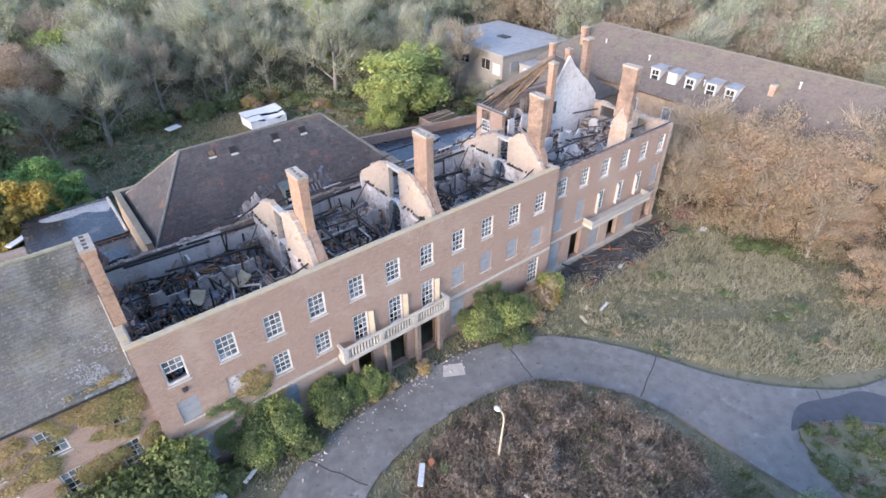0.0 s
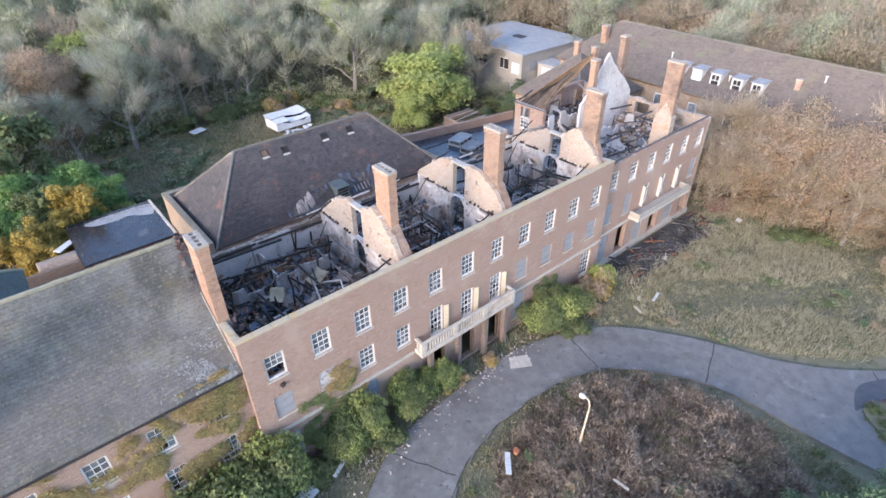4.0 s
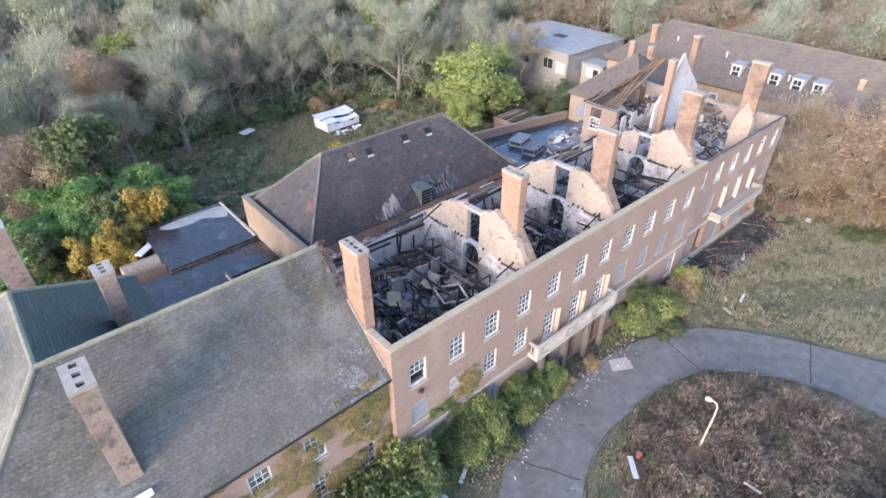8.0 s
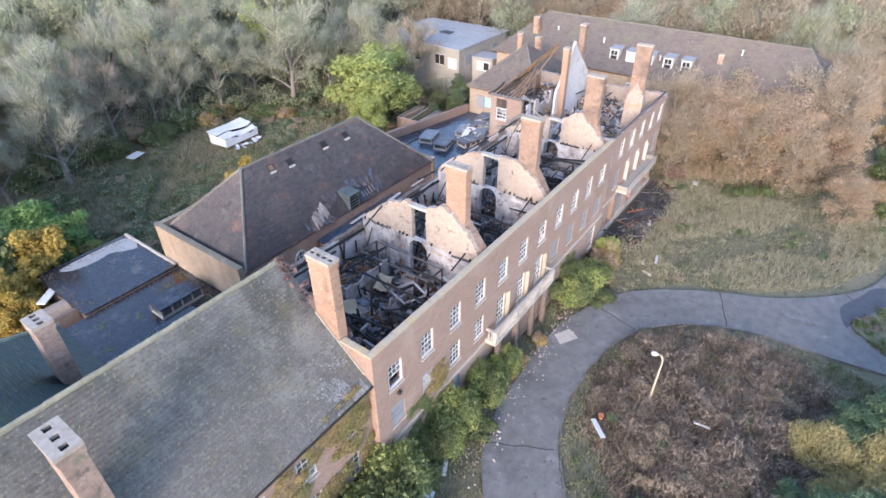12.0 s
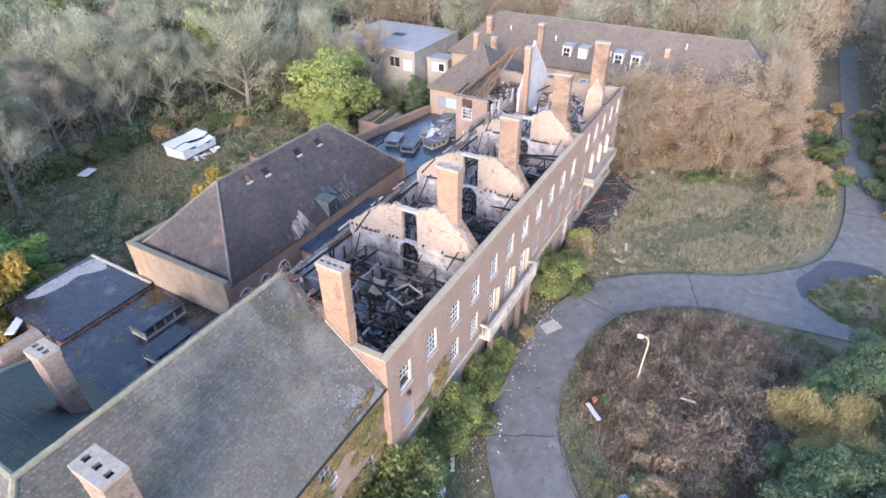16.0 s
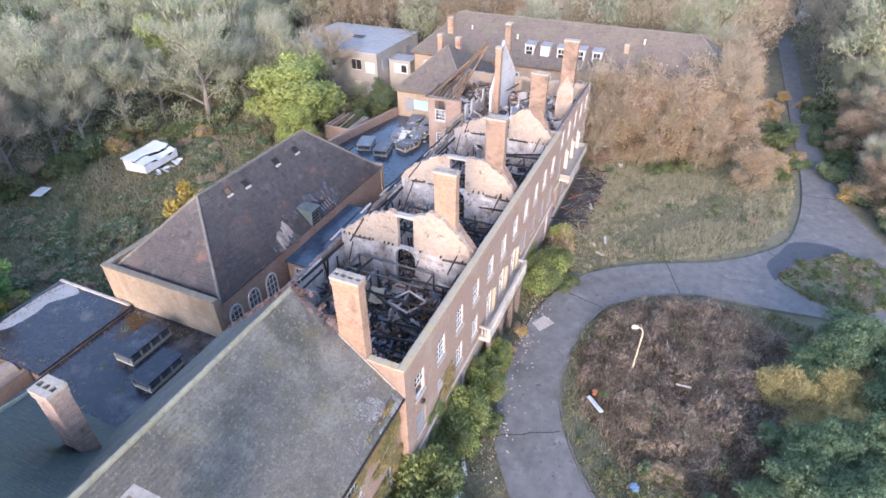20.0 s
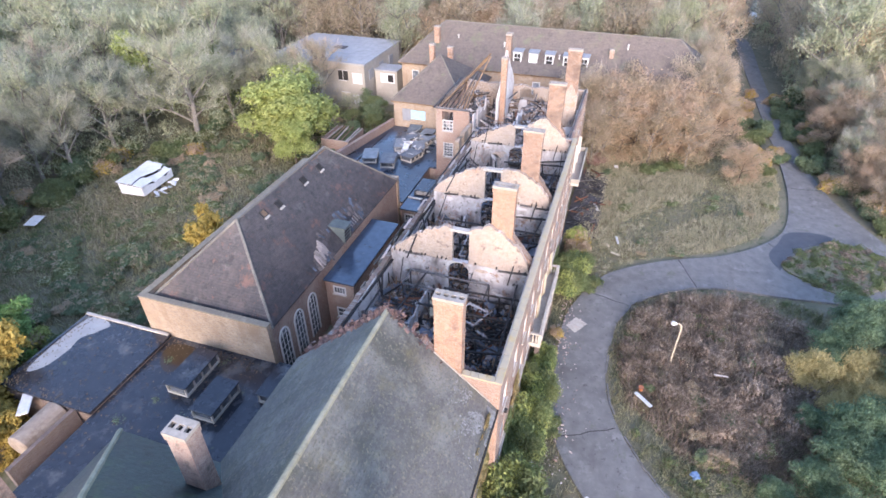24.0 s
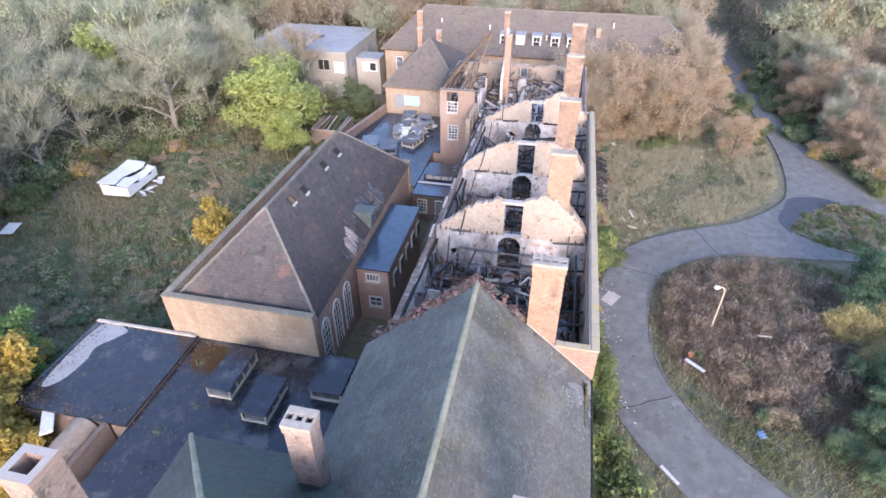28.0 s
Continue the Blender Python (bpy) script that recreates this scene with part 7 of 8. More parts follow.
PROTO = {
    "dark": [make_tree("broadleaf_tree", "dark green broadleaf tree in dense woodland", 9.5, 3.6, "dark", 5000, 0.32, 21 + i) for i in range(2)],
    "mid": [make_tree("broadleaf_tree", "mid-green broadleaf tree in dense woodland", 9, 3.5, "mid", 5000, 0.31, 31 + i) for i in range(2)],
    "olive": [make_tree("willow_tree", "pale olive willow thinning in autumn", 11, 3.9, "olive", 6200, 0.21, 41 + i, bare=2400, bark=BARK_P, thin=0.42, upright=0.6) for i in range(3)],
    "lolive": [make_tree("willow_tree", "yellow-green tree in dense woodland", 10, 3.6, "lime", 4200, 0.36, 46, thin=0.6, upright=0.4)],
    "lolive_far": [make_tree("willow_tree", "yellow-green tree in distant woodland", 10, 3.6, "lime", 4400, 0.34, 47, thin=0.6, upright=0.4)],
    "tan": [make_tree("autumn_tree", "tan half-bare autumn tree in woodland", 10, 3.8, "tan", 6000, 0.21, 51 + i, bare=2000, bark=BARK_P, thin=0.38, upright=0.6) for i in range(2)],
    "grey": [make_tree("bare_tree", "bare grey tree with fine pale twigs", 9, 3.2, "olive", 1500, 0.24, 61 + i, bare=3000, bark=BARK_P, thin=0.3, upright=0.7) for i in range(2)],
    "rust": [make_tree("autumn_tree", "rust-brown autumn tree with a broad crown", 7.5, 3.8, "rust", 13000, 0.15, 71 + i, bare=1000, thin=0.7, upright=0.3) for i in range(2)],
    "dark_far": [make_tree("broadleaf_tree", "dark green broadleaf tree in distant woodland", 9.5, 3.8, "dark", 5000, 0.31, 221)],
    "mid_far": [make_tree("broadleaf_tree", "mid-green broadleaf tree in distant woodland", 9, 3.7, "mid", 5000, 0.31, 231)],
    "olive_far": [make_tree("willow_tree", "pale olive willow in distant woodland", 11, 4.1, "olive", 4400, 0.3, 241 + i, bare=1000, bark=BARK_P, thin=0.42, upright=0.6) for i in range(2)],
    "tan_far": [make_tree("autumn_tree", "tan autumn tree in distant woodland", 10, 4.0, "tan", 4400, 0.3, 251 + i, bare=1000, bark=BARK_P, thin=0.4, upright=0.6) for i in range(2)],
    "grey_far": [make_tree("bare_tree", "bare grey tree in distant woodland", 9, 3.4, "olive", 1800, 0.45, 261, bare=900, bark=BARK_P, thin=0.35, upright=0.7)],
    "rust_far": [make_tree("autumn_tree", "rust-brown tree in distant woodland", 8, 4.0, "rust", 7000, 0.27, 271, bare=250, thin=0.7, upright=0.3)],
    "laurel": [make_tree("laurel_tree", "dense bright green laurel beside the flat roof", 6.0, 3.2, "laurel", 15000, 0.22, 83, shell=0.6, low=0.02, category="tree", group="laurels", thin=0.8)],
    "maroon": [make_bush("shrub", "dull maroon shrub beside the drive", 2.2, 2.4, "maroon", 5000, 0.2, 133, group="autumn shrubs")],
    "gold": [make_tree("autumn_tree", "small golden yellow autumn tree", 6.0, 2.2, "gold", 4200, 0.24, 81)],
    "lime": [make_tree("maple_tree", "bright yellow-green maple with a full crown", 9.6, 4.6, "lime", 17000, 0.27, 91, shell=0.65, low=0.2)],
    "conifer": [make_tree("conifer", "blue-green bushy conifer beside the bank", 5.0, 2.7, "conifer", 12000, 0.17, 95, low=0.06, thin=0.6, upright=0.4)],
    "ggrass": [make_bush("pampas_bush", "yellow feathery bush among conifers", 1.9, 2.7, "ggold", 9000, 0.2, 97, category="bush", group="yellow bushes", thin=0.3, upright=0.7)],
    "bush": [make_bush("bramble_bush", "dense green bramble bush", 2.0, 1.9, "mid", 2900, 0.23, 101 + i, group="bramble bushes") for i in range(2)],
    "dbush": [make_bush("bramble_bush", "low dark green bramble thicket", 2.4, 1.9, "dark", 2900, 0.24, 111 + i, group="bramble bushes") for i in range(2)],
    "ivy": [make_bush("shrub", "leafy green shrub against a brick wall", 1.6, 2.6, "mid", 6000, 0.18, 121, second="lime", group="wall shrubs"), make_bush("shrub", "leafy shrub turning yellow against a brick wall", 1.4, 2.2, "lime", 5200, 0.18, 123, second="rust", group="wall shrubs")],
    "dlow": [make_bush("bramble_bush", "low dark green bramble patch", 2.2, 1.5, "dark", 1100, 0.29, 141 + i, second="tan", group="bramble bushes") for i in range(2)],
    "blow": [make_bush("bramble_bush", "low green bramble patch in rough grass", 2.0, 1.4, "mid", 1000, 0.28, 145, second="olive", group="bramble bushes")],
    "rlow": [make_bush("shrub", "low brown dead weeds in rough grass", 2.0, 1.3, "rust", 1000, 0.27, 147, second="tan", group="autumn shrubs")],
    "ivyg": [make_bush("shrub", "tall leafy green shrub against a brick wall", 1.6, 2.5, "shrub", 14000, 0.105, 125 + i, second="lime", group="wall shrubs") for i in range(2)],
    "rbush": [make_bush("shrub", "small rust-brown autumn shrub", 1.6, 1.8, "rust", 3000, 0.2, 131, second="gold", group="autumn shrubs")],
}
LAWN = [(24, -3.2), (29.5, -7.5), (33, -14.5), (37, -19), (42, -21.8), (50, -23.2), (60, -23.5), (60, -3), (47, -0.8), (31, -1.2)]
on_lawn_test = lambda x, y: inside(x, y, LAWN)
placed = []
prng = random.Random(77)


def plant(kind, x, y, s=1.0, z=None, sz=None):
    proto = PROTO[kind][prng.randrange(len(PROTO[kind]))]
    zz = ground_height(x, y) if z is None else z
    o = copy_thing(proto, pose(x, y, zz, 0, 0, prng.uniform(0, 360)))
    o.scale = (s * prng.uniform(0.93, 1.07), s * prng.uniform(0.93, 1.07), (sz or s) * prng.uniform(0.92, 1.08))
    placed.append((x, y, s))
    return o


# single trees and shrubs with a place of their own
BY_BLOCK = ((49.5, 29.5, 0.45, "mid"), (52.0, 30.5, 0.5, "dark"), (54.5, 31.5, 0.55, "mid"), (56.5, 33.5, 0.5, "dark"), (51, 33.5, 0.45, "mid"), (54, 35.5, 0.45, "olive"), (48, 32, 0.35, "dark"))
plant("lime", 43.6, 38.4, 1.4, sz=1.02)
plant("lime", 37.6, 35.2, 0.62, sz=0.6)
plant("gold", 14.7, 30.6, 1.05, sz=1.15)
plant("gold", 16.3, 30.4, 0.8)
plant("gold", -3.6, 35.2, 0.8)
plant("gold", -8.6, 33.0, 0.75)
plant("gold", -7.0, 31.0, 0.6)
plant("gold", -4.7, 33.4, 0.85)
plant("gold", -2.0, 34.9, 1.0)
plant("gold", -6.3, 32.4, 0.8)
plant("gold", -5.5, 30.9, 0.55)
for x, y, s in ((-5.6, 33.8, 0.55), (-4.9, 36.6, 0.7), (-11.2, 35.0, 0.65)):
    plant("mid", x, y, s)
for x, y, s, k in BY_BLOCK:
    plant(k, x, y, s, sz=s * 0.8)
for x, y, s in ((-6.5, 37.5, 1.05), (-3.0, 40.5, 1.1), (-10.5, 38.5, 1.0), (0.2, 39.0, 0.85), (-13.5, 36, 0.95), (-7.0, 42, 1.1), (-15, 41, 1.0), (-1.5, 36.6, 0.7)):
    plant("laurel", x, y, s, sz=s * 0.92)
for x, y, s, k in ((49.6, -18.6, 0.72, "rust"), (54.5, -6.0, 1.25, "rust"), (51.2, -2.2, 0.9, "tan"), (50.4, 1.2, 0.9, "tan"), (54.2, -10.4, 1.2, "rust"), (58.0, -5.5, 1.3, "rust"), (62.5, -12.5, 1.25, "tan"), (56.0, -0.8, 1.2, "rust"), (62, -14.8, 1.1, "tan"), (66.5, -15.0, 1.15, "rust"), (72, -14.5, 1.2, "tan"), (78, -15.5, 1.1, "rust"), (84, -15.5, 1.2, "tan"), (58.6, -16.0, 0.9, "rust"), (52.4, -4.2, 1.0, "rust"), (48.9, -1.0, 0.7, "tan"), (52.0, -8.0, 0.9, "tan"), (52.6, -12.6, 0.8, "tan"), (56.5, -9.0, 1.25, "rust"), (55.0, 1.0, 1.1, "tan"), (75, -17, 0.8, "rust"), (53.5, 4.2, 0.9, "rust"), (55.5, -14, 0.7, "rust"), (58, 4, 0.7, "rust")):
    plant(k, x, y, s)
plant("maroon", 57.4, -33.4, 1.3)
plant("maroon", 60.2, -34.6, 1.1)
plant("maroon", 49.6, -1.6, 0.7)
for x, y, s, k in ((20.8, -23.4, 0.8, "conifer"), (22.6, -25.4, 0.85, "conifer"), (24.4, -24.6, 0.7, "conifer"), (19.6, -22.0, 0.6, "conifer"), (11.6, -21.3, 0.7, "conifer"), (9.2, -20.4, 0.7, "conifer"), (7.2, -18.6, 0.55, "conifer"), (10.0, -24.5, 0.8, "conifer"), (13.2, -26.0, 0.9, "conifer"), (20, -27.8, 0.9, "conifer"), (5.0, -19.6, 0.6, "conifer"), (13.0, -23.6, 0.7, "conifer"), (17.0, -26.4, 0.9, "conifer"), (7.6, -22.4, 0.8, "conifer"), (22.8, -28.0, 0.9, "conifer"), (3.6, -17.4, 0.5, "conifer"), (5.6, -16.2, 0.4, "conifer"), (12.0, -19.2, 0.4, "conifer"), (18.2, -21.4, 0.5, "conifer"),
                   (16.6, -20.0, 1.0, "ggrass"), (15.0, -23.0, 1.05, "ggrass"), (13.9, -21.2, 0.75, "ggrass"), (17.2, -23.2, 1.15, "ggrass"), (15.4, -21.4, 0.7, "ggrass"), (18.8, -24.8, 0.95, "ggrass"), (14.4, -24.8, 1.0, "ggrass"), (16.4, -25.0, 0.9, "ggrass")):
    plant(k, x, y, s)
# shrubs along the front wall
for x, y, s, sz, k in ((-2.8, -1.4, 2.2, 2.5, "ivyg"), (-0.7, -1.6, 1.9, 2.2, "ivyg"), (-5.4, -1.5, 1.7, 1.7, "ivyg"), (-3.8, -3.2, 1.3, 1.2, "ivyg"), (-8.0, -1.6, 1.4, 1.5, "ivyg"), (-11, -1.9, 1.4, 1.4, "ivyg"), (-1.6, -3.6, 1.2, 1.0, "bush"), (3.9, -1.3, 1.25, 1.45, "ivyg"), (5.4, -1.4, 1.35, 1.7, "ivyg"), (8.9, -1.4, 1.0, 1.3, "ivyg"), (9.2, -1.2, 1.15, 1.5, "ivyg"), (10.6, -1.1, 0.9, 1.2, "ivyg"), (11.8, -1.3, 0.9, 1.2, "ivyg"), (13.0, -1.3, 0.6, 0.8, "ivyg"), (2.0, -1.7, 0.9, 0.7, "bush"), (-14, -2, 1.4, 1.3, "ivyg"), (6.6, -2.2, 0.8, 0.6, "bush"),
                       (21.8, -1.5, 1.0, 1.15, "ivyg"), (22.9, -1.7, 1.2, 1.45, "ivyg"), (24.2, -1.9, 1.15, 1.35, "ivyg"), (25.5, -1.8, 1.1, 1.3, "ivyg"), (26.9, -1.9, 0.95, 1.05, "rbush"), (28.4, -1.9, 0.95, 1.2, "rbush"), (29.7, -1.8, 0.95, 1.15, "ivy"), (23.6, -2.9, 0.9, 0.6, "bush"), (13.6, -1.6, 0.5, 0.5, "rbush"), (16.4, -1.5, 0.45, 0.4, "rbush"), (12.2, -1.5, 0.5, 0.5, "rbush")):
    tight = 0.84 if -4 < x < 14 else 1.0
    plant(k, x, y + (0.2 if tight < 1 and y > -2 else 0), s * tight, sz=sz)
# ivy and creeper climbing the walls
def creeper(name, x0, x1, z0, z1, y, n, leaf, label, seed):
    r = np.random.RandomState(seed)
    k = 26
    cs = [(x0 + (x1 - x0) * r.rand(), y - 0.05, z0 + (z1 - z0) * r.rand() ** 1.3) for _ in range(k)]
    v, f = leaf_cloud(cs, [0.3 + 0.35 * r.rand() for _ in range(k)], n * 3, 0.11, seed, 1.0, 0.2)
    v[:, 1] = y - 0.03 - np.abs(v[:, 1] - y) * 0.3
    t = thing(name, label=label, category="creeper", kind="stuff")
    part("leaves", raw_mesh("leaves", v, f, LEAF[leaf]), None, t)


creeper("creeper", -5.2, -0.2, 3.5, 9.0, 0.42, 4600, "creep", "dying yellow-brown creeper on the wing wall", 5)
creeper("creeper", -3.4, -0.1, 6.8, 9.3, 0.42, 3200, "creep", "dying yellow creeper on the wing wall", 6)
creeper("creeper", 4.3, 6.6, 0.8, 6.4, 0.0, 3600, "creep", "yellowing creeper round a first-floor window", 7)
creeper("creeper", 2.4, 6.2, 0.8, 4.6, 0.0, 3000, "shrub", "yellowing creeper on the front wall", 8)
creeper("creeper", -9.5, -4.5, 5.5, 9.0, 0.42, 1500, "creep", "dying yellow-brown creeper further along the wing wall", 16)
creeper("creeper", 22.0, 25.0, 0.2, 3.3, 0.0, 1400, "mid", "green ivy low on the front wall", 9)


# woodland all round, kept clear of buildings, clearing and drive
def free(x, y):
    if -22 < x < 62 and -3 < y < 34:
        return False
    if 56 < x < 75 and -18 < y < 53:
        return False
    if 3 < x < 33 and 30 < y < 55 + 2.5 * math.sin(x * 0.5):
        return False
    if 33 <= x < 58 and 30 < y < 49 - 0.12 * (x - 33) and not (47 < x and y > 38):
        return False
    if -22 < x < 8 and 30 < y < 44:
        return False
    if 48 < x < 58 and -21 < y < 6:
        return False
    if -25 < x < 50 and y < 2:
        return False
    if inside(x, y, DRIVE) or (48 <= x < 100 and -29.4 < y < -17.5):
        return False
    return True


mixN = ("olive", "olive", "mid", "olive", "grey", "olive", "olive", "grey", "grey", "olive", "grey", "olive", "tan", "lolive")
mixE = ("tan", "olive", "tan", "rust", "olive", "grey", "tan")
mixS = ("olive", "tan", "rust", "tan", "grey", "tan")
spots = []
for gy_ in np.arange(-62, 150, 6.0):
    for gx_ in np.arange(-46, 165, 6.0):
        x, y = gx_ + prng.uniform(-2.4, 2.4), gy_ + prng.uniform(-2.4, 2.4)
        if not free(x, y):
            continue
        dx, dy = x + 12, y + 8
        far = math.hypot(dx, dy)
        ang = math.degrees(math.atan2(dy, dx))
        if far > 165 or ang < -28 or ang > 128:
            continue
        if (y < -28 and x < 48) or (x > 110 and y < -8 and prng.random() < 0.5) or (x < -25 and y < 30):
            continue
        if far > 105 and prng.random() < 0.35:
            continue
        a0, a1 = math.degrees(math.atan2(y + 24, x)), math.degrees(math.atan2(y - 3, x + 19.5))
        if not (2 < a0 < 104 or -33 < a1 < 62):
            continue
        spots.append((x, y, far))
for x, y, far in spots:
    mixk = mixN if y > 30 and x < 75 else (mixS if y < -15 else mixE)
    k = mixk[prng.randrange(len(mixk))]
    if x < 12 and y > 30 and prng.random() < 0.25:
        k = prng.choice(("mid", "lolive", "rust", "tan"))
    if noise.noise((x * 0.05, y * 0.05, 7)) > 0.42 and y > 62 and prng.random() < 0.5:
        k = "dark"
    if k == "lolive" and 42 < x < 64 and 40 < y < 62:
        k = "olive"
    s = prng.uniform(0.9, 1.4) * (1.0 if y > 40 or x > 75 else 0.8)
    if far > 92:
        s *= 1.15
        k += "_far"
    plant(k, x, y, s)
# thickets under the trees' edge and in the rough ground behind the hall
for i in range(300):
    x, y = prng.uniform(4, 56), prng.uniform(28.8, 55)
    if math.hypot(x - 23.5, y - 48.6) < 5.5 or math.hypot(x - 15.4, y - 53) < 2.6 or (y > 50 and x > 34) or (33 < y < 50 and prng.random() < 0.4) or (27 < x < 47.5 and y < 30.5) or (x > 56 and y > 33):
        continue
    plant(prng.choice(("dlow", "dlow", "dlow", "blow", "rlow")), x, y, prng.uniform(0.5, 0.95), sz=prng.uniform(0.3, 0.6))
for i in range(46):
    x = prng.uniform(3, 58)
    plant(prng.choice(("dbush", "bush", "bush", "rbush")), x, (57.5 if x < 33 else 50.5) + prng.uniform(-1.5, 2.5), prng.uniform(0.8, 1.3), sz=prng.uniform(0.8, 1.3))
for i in range(24):
    plant(prng.choice(("bush", "dbush", "ivy")), prng.uniform(-16, 2), prng.uniform(34.2, 38), prng.uniform(0.6, 1.0))
for i in range(26):
    x, y = prng.uniform(29.5, 38), prng.uniform(-30, -21)
    if inside(x, y, ISLAND2) and i % 3 == 0:
        plant(prng.choice(("rlow", "bush", "dlow")), x, y, prng.uniform(0.35, 0.5), sz=0.26, z=0.1)
for i in range(90):
    x, y = prng.uniform(40, 84), prng.uniform(-38, -21)
    if not inside(x, y, DRIVE) and not (y > -29.5 and x < 44) and not (y > -24 and x < 50):
        plant(prng.choice(("bush", "rbush", "rbush", "dbush")), x, y, prng.uniform(0.6, 1.1))
for i in range(34):
    x = 45 + 1.25 * i
    y = -30.6 - prng.uniform(0, 5)
    plant(prng.choice(("tan", "olive", "tan", "rust", "grey")), x, y, prng.uniform(0.5, 0.85))
for i in range(26):
    a, q_ = prng.uniform(0, math.tau), prng.random() ** 0.5
    plant(prng.choice(("dlow", "rlow", "rlow", "blow")), 15.5 + 8.5 * q_ * math.cos(a), -14.3 + 6.6 * q_ * math.sin(a), prng.uniform(0.3, 0.55), sz=prng.uniform(0.35, 0.55))
for i in range(30):
    x, y = prng.uniform(27, 58), prng.uniform(-22, -3)
    if on_lawn_test(x, y):
        plant(prng.choice(("blow", "rlow", "dlow")), x, y, prng.uniform(0.3, 0.6), sz=prng.uniform(0.22, 0.4))
for x, y in ((50.2, -9.6), (51.6, -11.4), (49.2, -8.2)):
    plant("bush", x, y, 0.75, sz=0.5)


def blades(name, label, test, area, n, h, w, leaf, seed, clump=0.0, lean=0.5):
    """Grass or bracken as many thin blades in tufts."""
    r = np.random.RandomState(seed)
    x0, y0, x1, y1 = area
    px, py = r.uniform(x0, x1, n), r.uniform(y0, y1, n)
    keep = np.array([test(a, b) for a, b in zip(px, py)])
    px, py = px[keep], py[keep]
    k = 3
    px, py = np.repeat(px, k) + r.normal(0, 0.12 + clump, len(px) * k), np.repeat(py, k) + r.normal(0, 0.12 + clump, len(py) * k)
    m = len(px)
    pz = np.array([ground_height(a, b) for a, b in zip(px, py)])
    a = r.uniform(0, math.tau, m)
    hh = h * (0.5 + r.rand(m))
    base = np.stack([px, py, pz - 0.05], 1)
    side = np.stack([np.cos(a), np.sin(a), 0 * a], 1) * (w * (0.6 + 0.8 * r.rand(m)))[:, None]
    tip = base + np.stack([lean * h * r.normal(size=m), lean * h * r.normal(size=m), hh], 1)
    mid = base + (tip - base) * 0.55 + np.stack([0 * a, 0 * a, 0.12 * hh], 1)
    tri = np.stack([base - side, base + side + (mid - base) * 0.3, tip], 1)
    t = thing(name, label=label, category="grass", kind="stuff")
    part("blades", raw_mesh("blades", tri.reshape(-1, 3), np.arange(3 * m).reshape(m, 3), LEAF[leaf]), None, t)


BANK = [(26.2, -14.5), (24.7, -11), (21.6, -7.8), (16.3, -6.3), (10.5, -6.8), (6, -9.5), (2.6, -12.8), (-4, -20.5), (8, -28), (20, -26), (26.6, -24), (27, -19)]
on_lawn = lambda x, y: inside(x, y, LAWN)
on_bank = lambda x, y: inside(x, y, BANK)
blades("meadow_grass", "long straw-coloured grass on the old lawn", lambda x, y: on_lawn(x, y) and noise.noise((x * 0.16, y * 0.16, 3)) > -0.12, (23, -24, 60, -0.5), 26000, 0.5, 0.024, "straw", 3)
blades("meadow_grass", "rough green grass on the old lawn", on_lawn, (23, -24, 60, -0.5), 17000, 0.32, 0.026, "grass", 4)
blades("bracken", "brown dead bracken covering the bank", lambda x, y: on_bank(x, y) and math.hypot((x - 16) / 9.6, (y + 15) / 8.3) < 1 + 0.1 * noise.noise((x * .4, y * .4, 1)), (2, -26, 27, -6), 30000, 0.5, 0.034, "bracken", 5, 0.05, 0.6)
blades("bracken", "reddish dead bracken in patches on the bank", lambda x, y: on_bank(x, y) and math.hypot((x - 17) / 8.4, (y + 15.5) / 7.2) < 1 and noise.noise((x * 0.3, y * 0.3, 2)) > 0.0, (2, -26, 27, -6), 9000, 0.55, 0.034, "rust", 15, 0.05, 0.6)
blades("bank_grass", "green grass along the edge of the bank", lambda x, y: on_bank(x, y) and noise.noise((x * 0.25, y * 0.25, 9)) > (-0.2 if math.hypot((x - 16) / 9.0, (y + 15) / 7.6) > 1 else 0.18), (2, -26, 27, -6), 11000, 0.36, 0.028, "grass", 6)
blades("verge_grass", "rough grass between the drive and the front wall", lambda x, y: not inside(x, y, DRIVE) and y < -0.2, (-14, -12, 24, -0.2), 9000, 0.34, 0.03, "grass", 7)
blades("rough_grass", "rough brown-green grass in the clearing behind the hall", lambda x, y: free(x, y) or 28.5 < y, (4, 28.6, 58, 56), 24000, 0.42, 0.04, "grass", 8)
blades("rough_grass", "dry brown weeds in the clearing behind the hall", lambda x, y: noise.noise((x * 0.13, y * 0.13, 5)) > 0.0, (4, 28.6, 58, 56), 14000, 0.45, 0.04, "tan", 9)
blades("verge_grass", "rough grass on the small verge", lambda x, y: inside(x, y, ISLAND2), (28, -31, 39, -20), 3500, 0.4, 0.035, "mid", 10)


def clumps(name, label, test, area, n, r0, r1, rise, n_leaf, size, leaf, seed, thin=0.45, upright=0.5, lift=0.0):
    """Low tangled growth: many small mounds of leaves and stalks."""
    r = np.random.RandomState(seed)
    cs, rs = [], []
    for x, y in zip(r.uniform(area[0], area[2], n), r.uniform(area[1], area[3], n)):
        if test(x, y):
            q = r0 + (r1 - r0) * r.rand() ** 2
            cs.append((x, y, ground_height(x, y) + lift + 0.25 * q * rise))
            rs.append(q)
    v, f = leaf_cloud(cs, rs, n_leaf, size, seed + 1, rise, 0.35, thin, upright)
    t = thing(name, label=label, category="undergrowth", kind="stuff")
    part("leaves", raw_mesh("leaves", v, f, LEAF[leaf]), None, t)


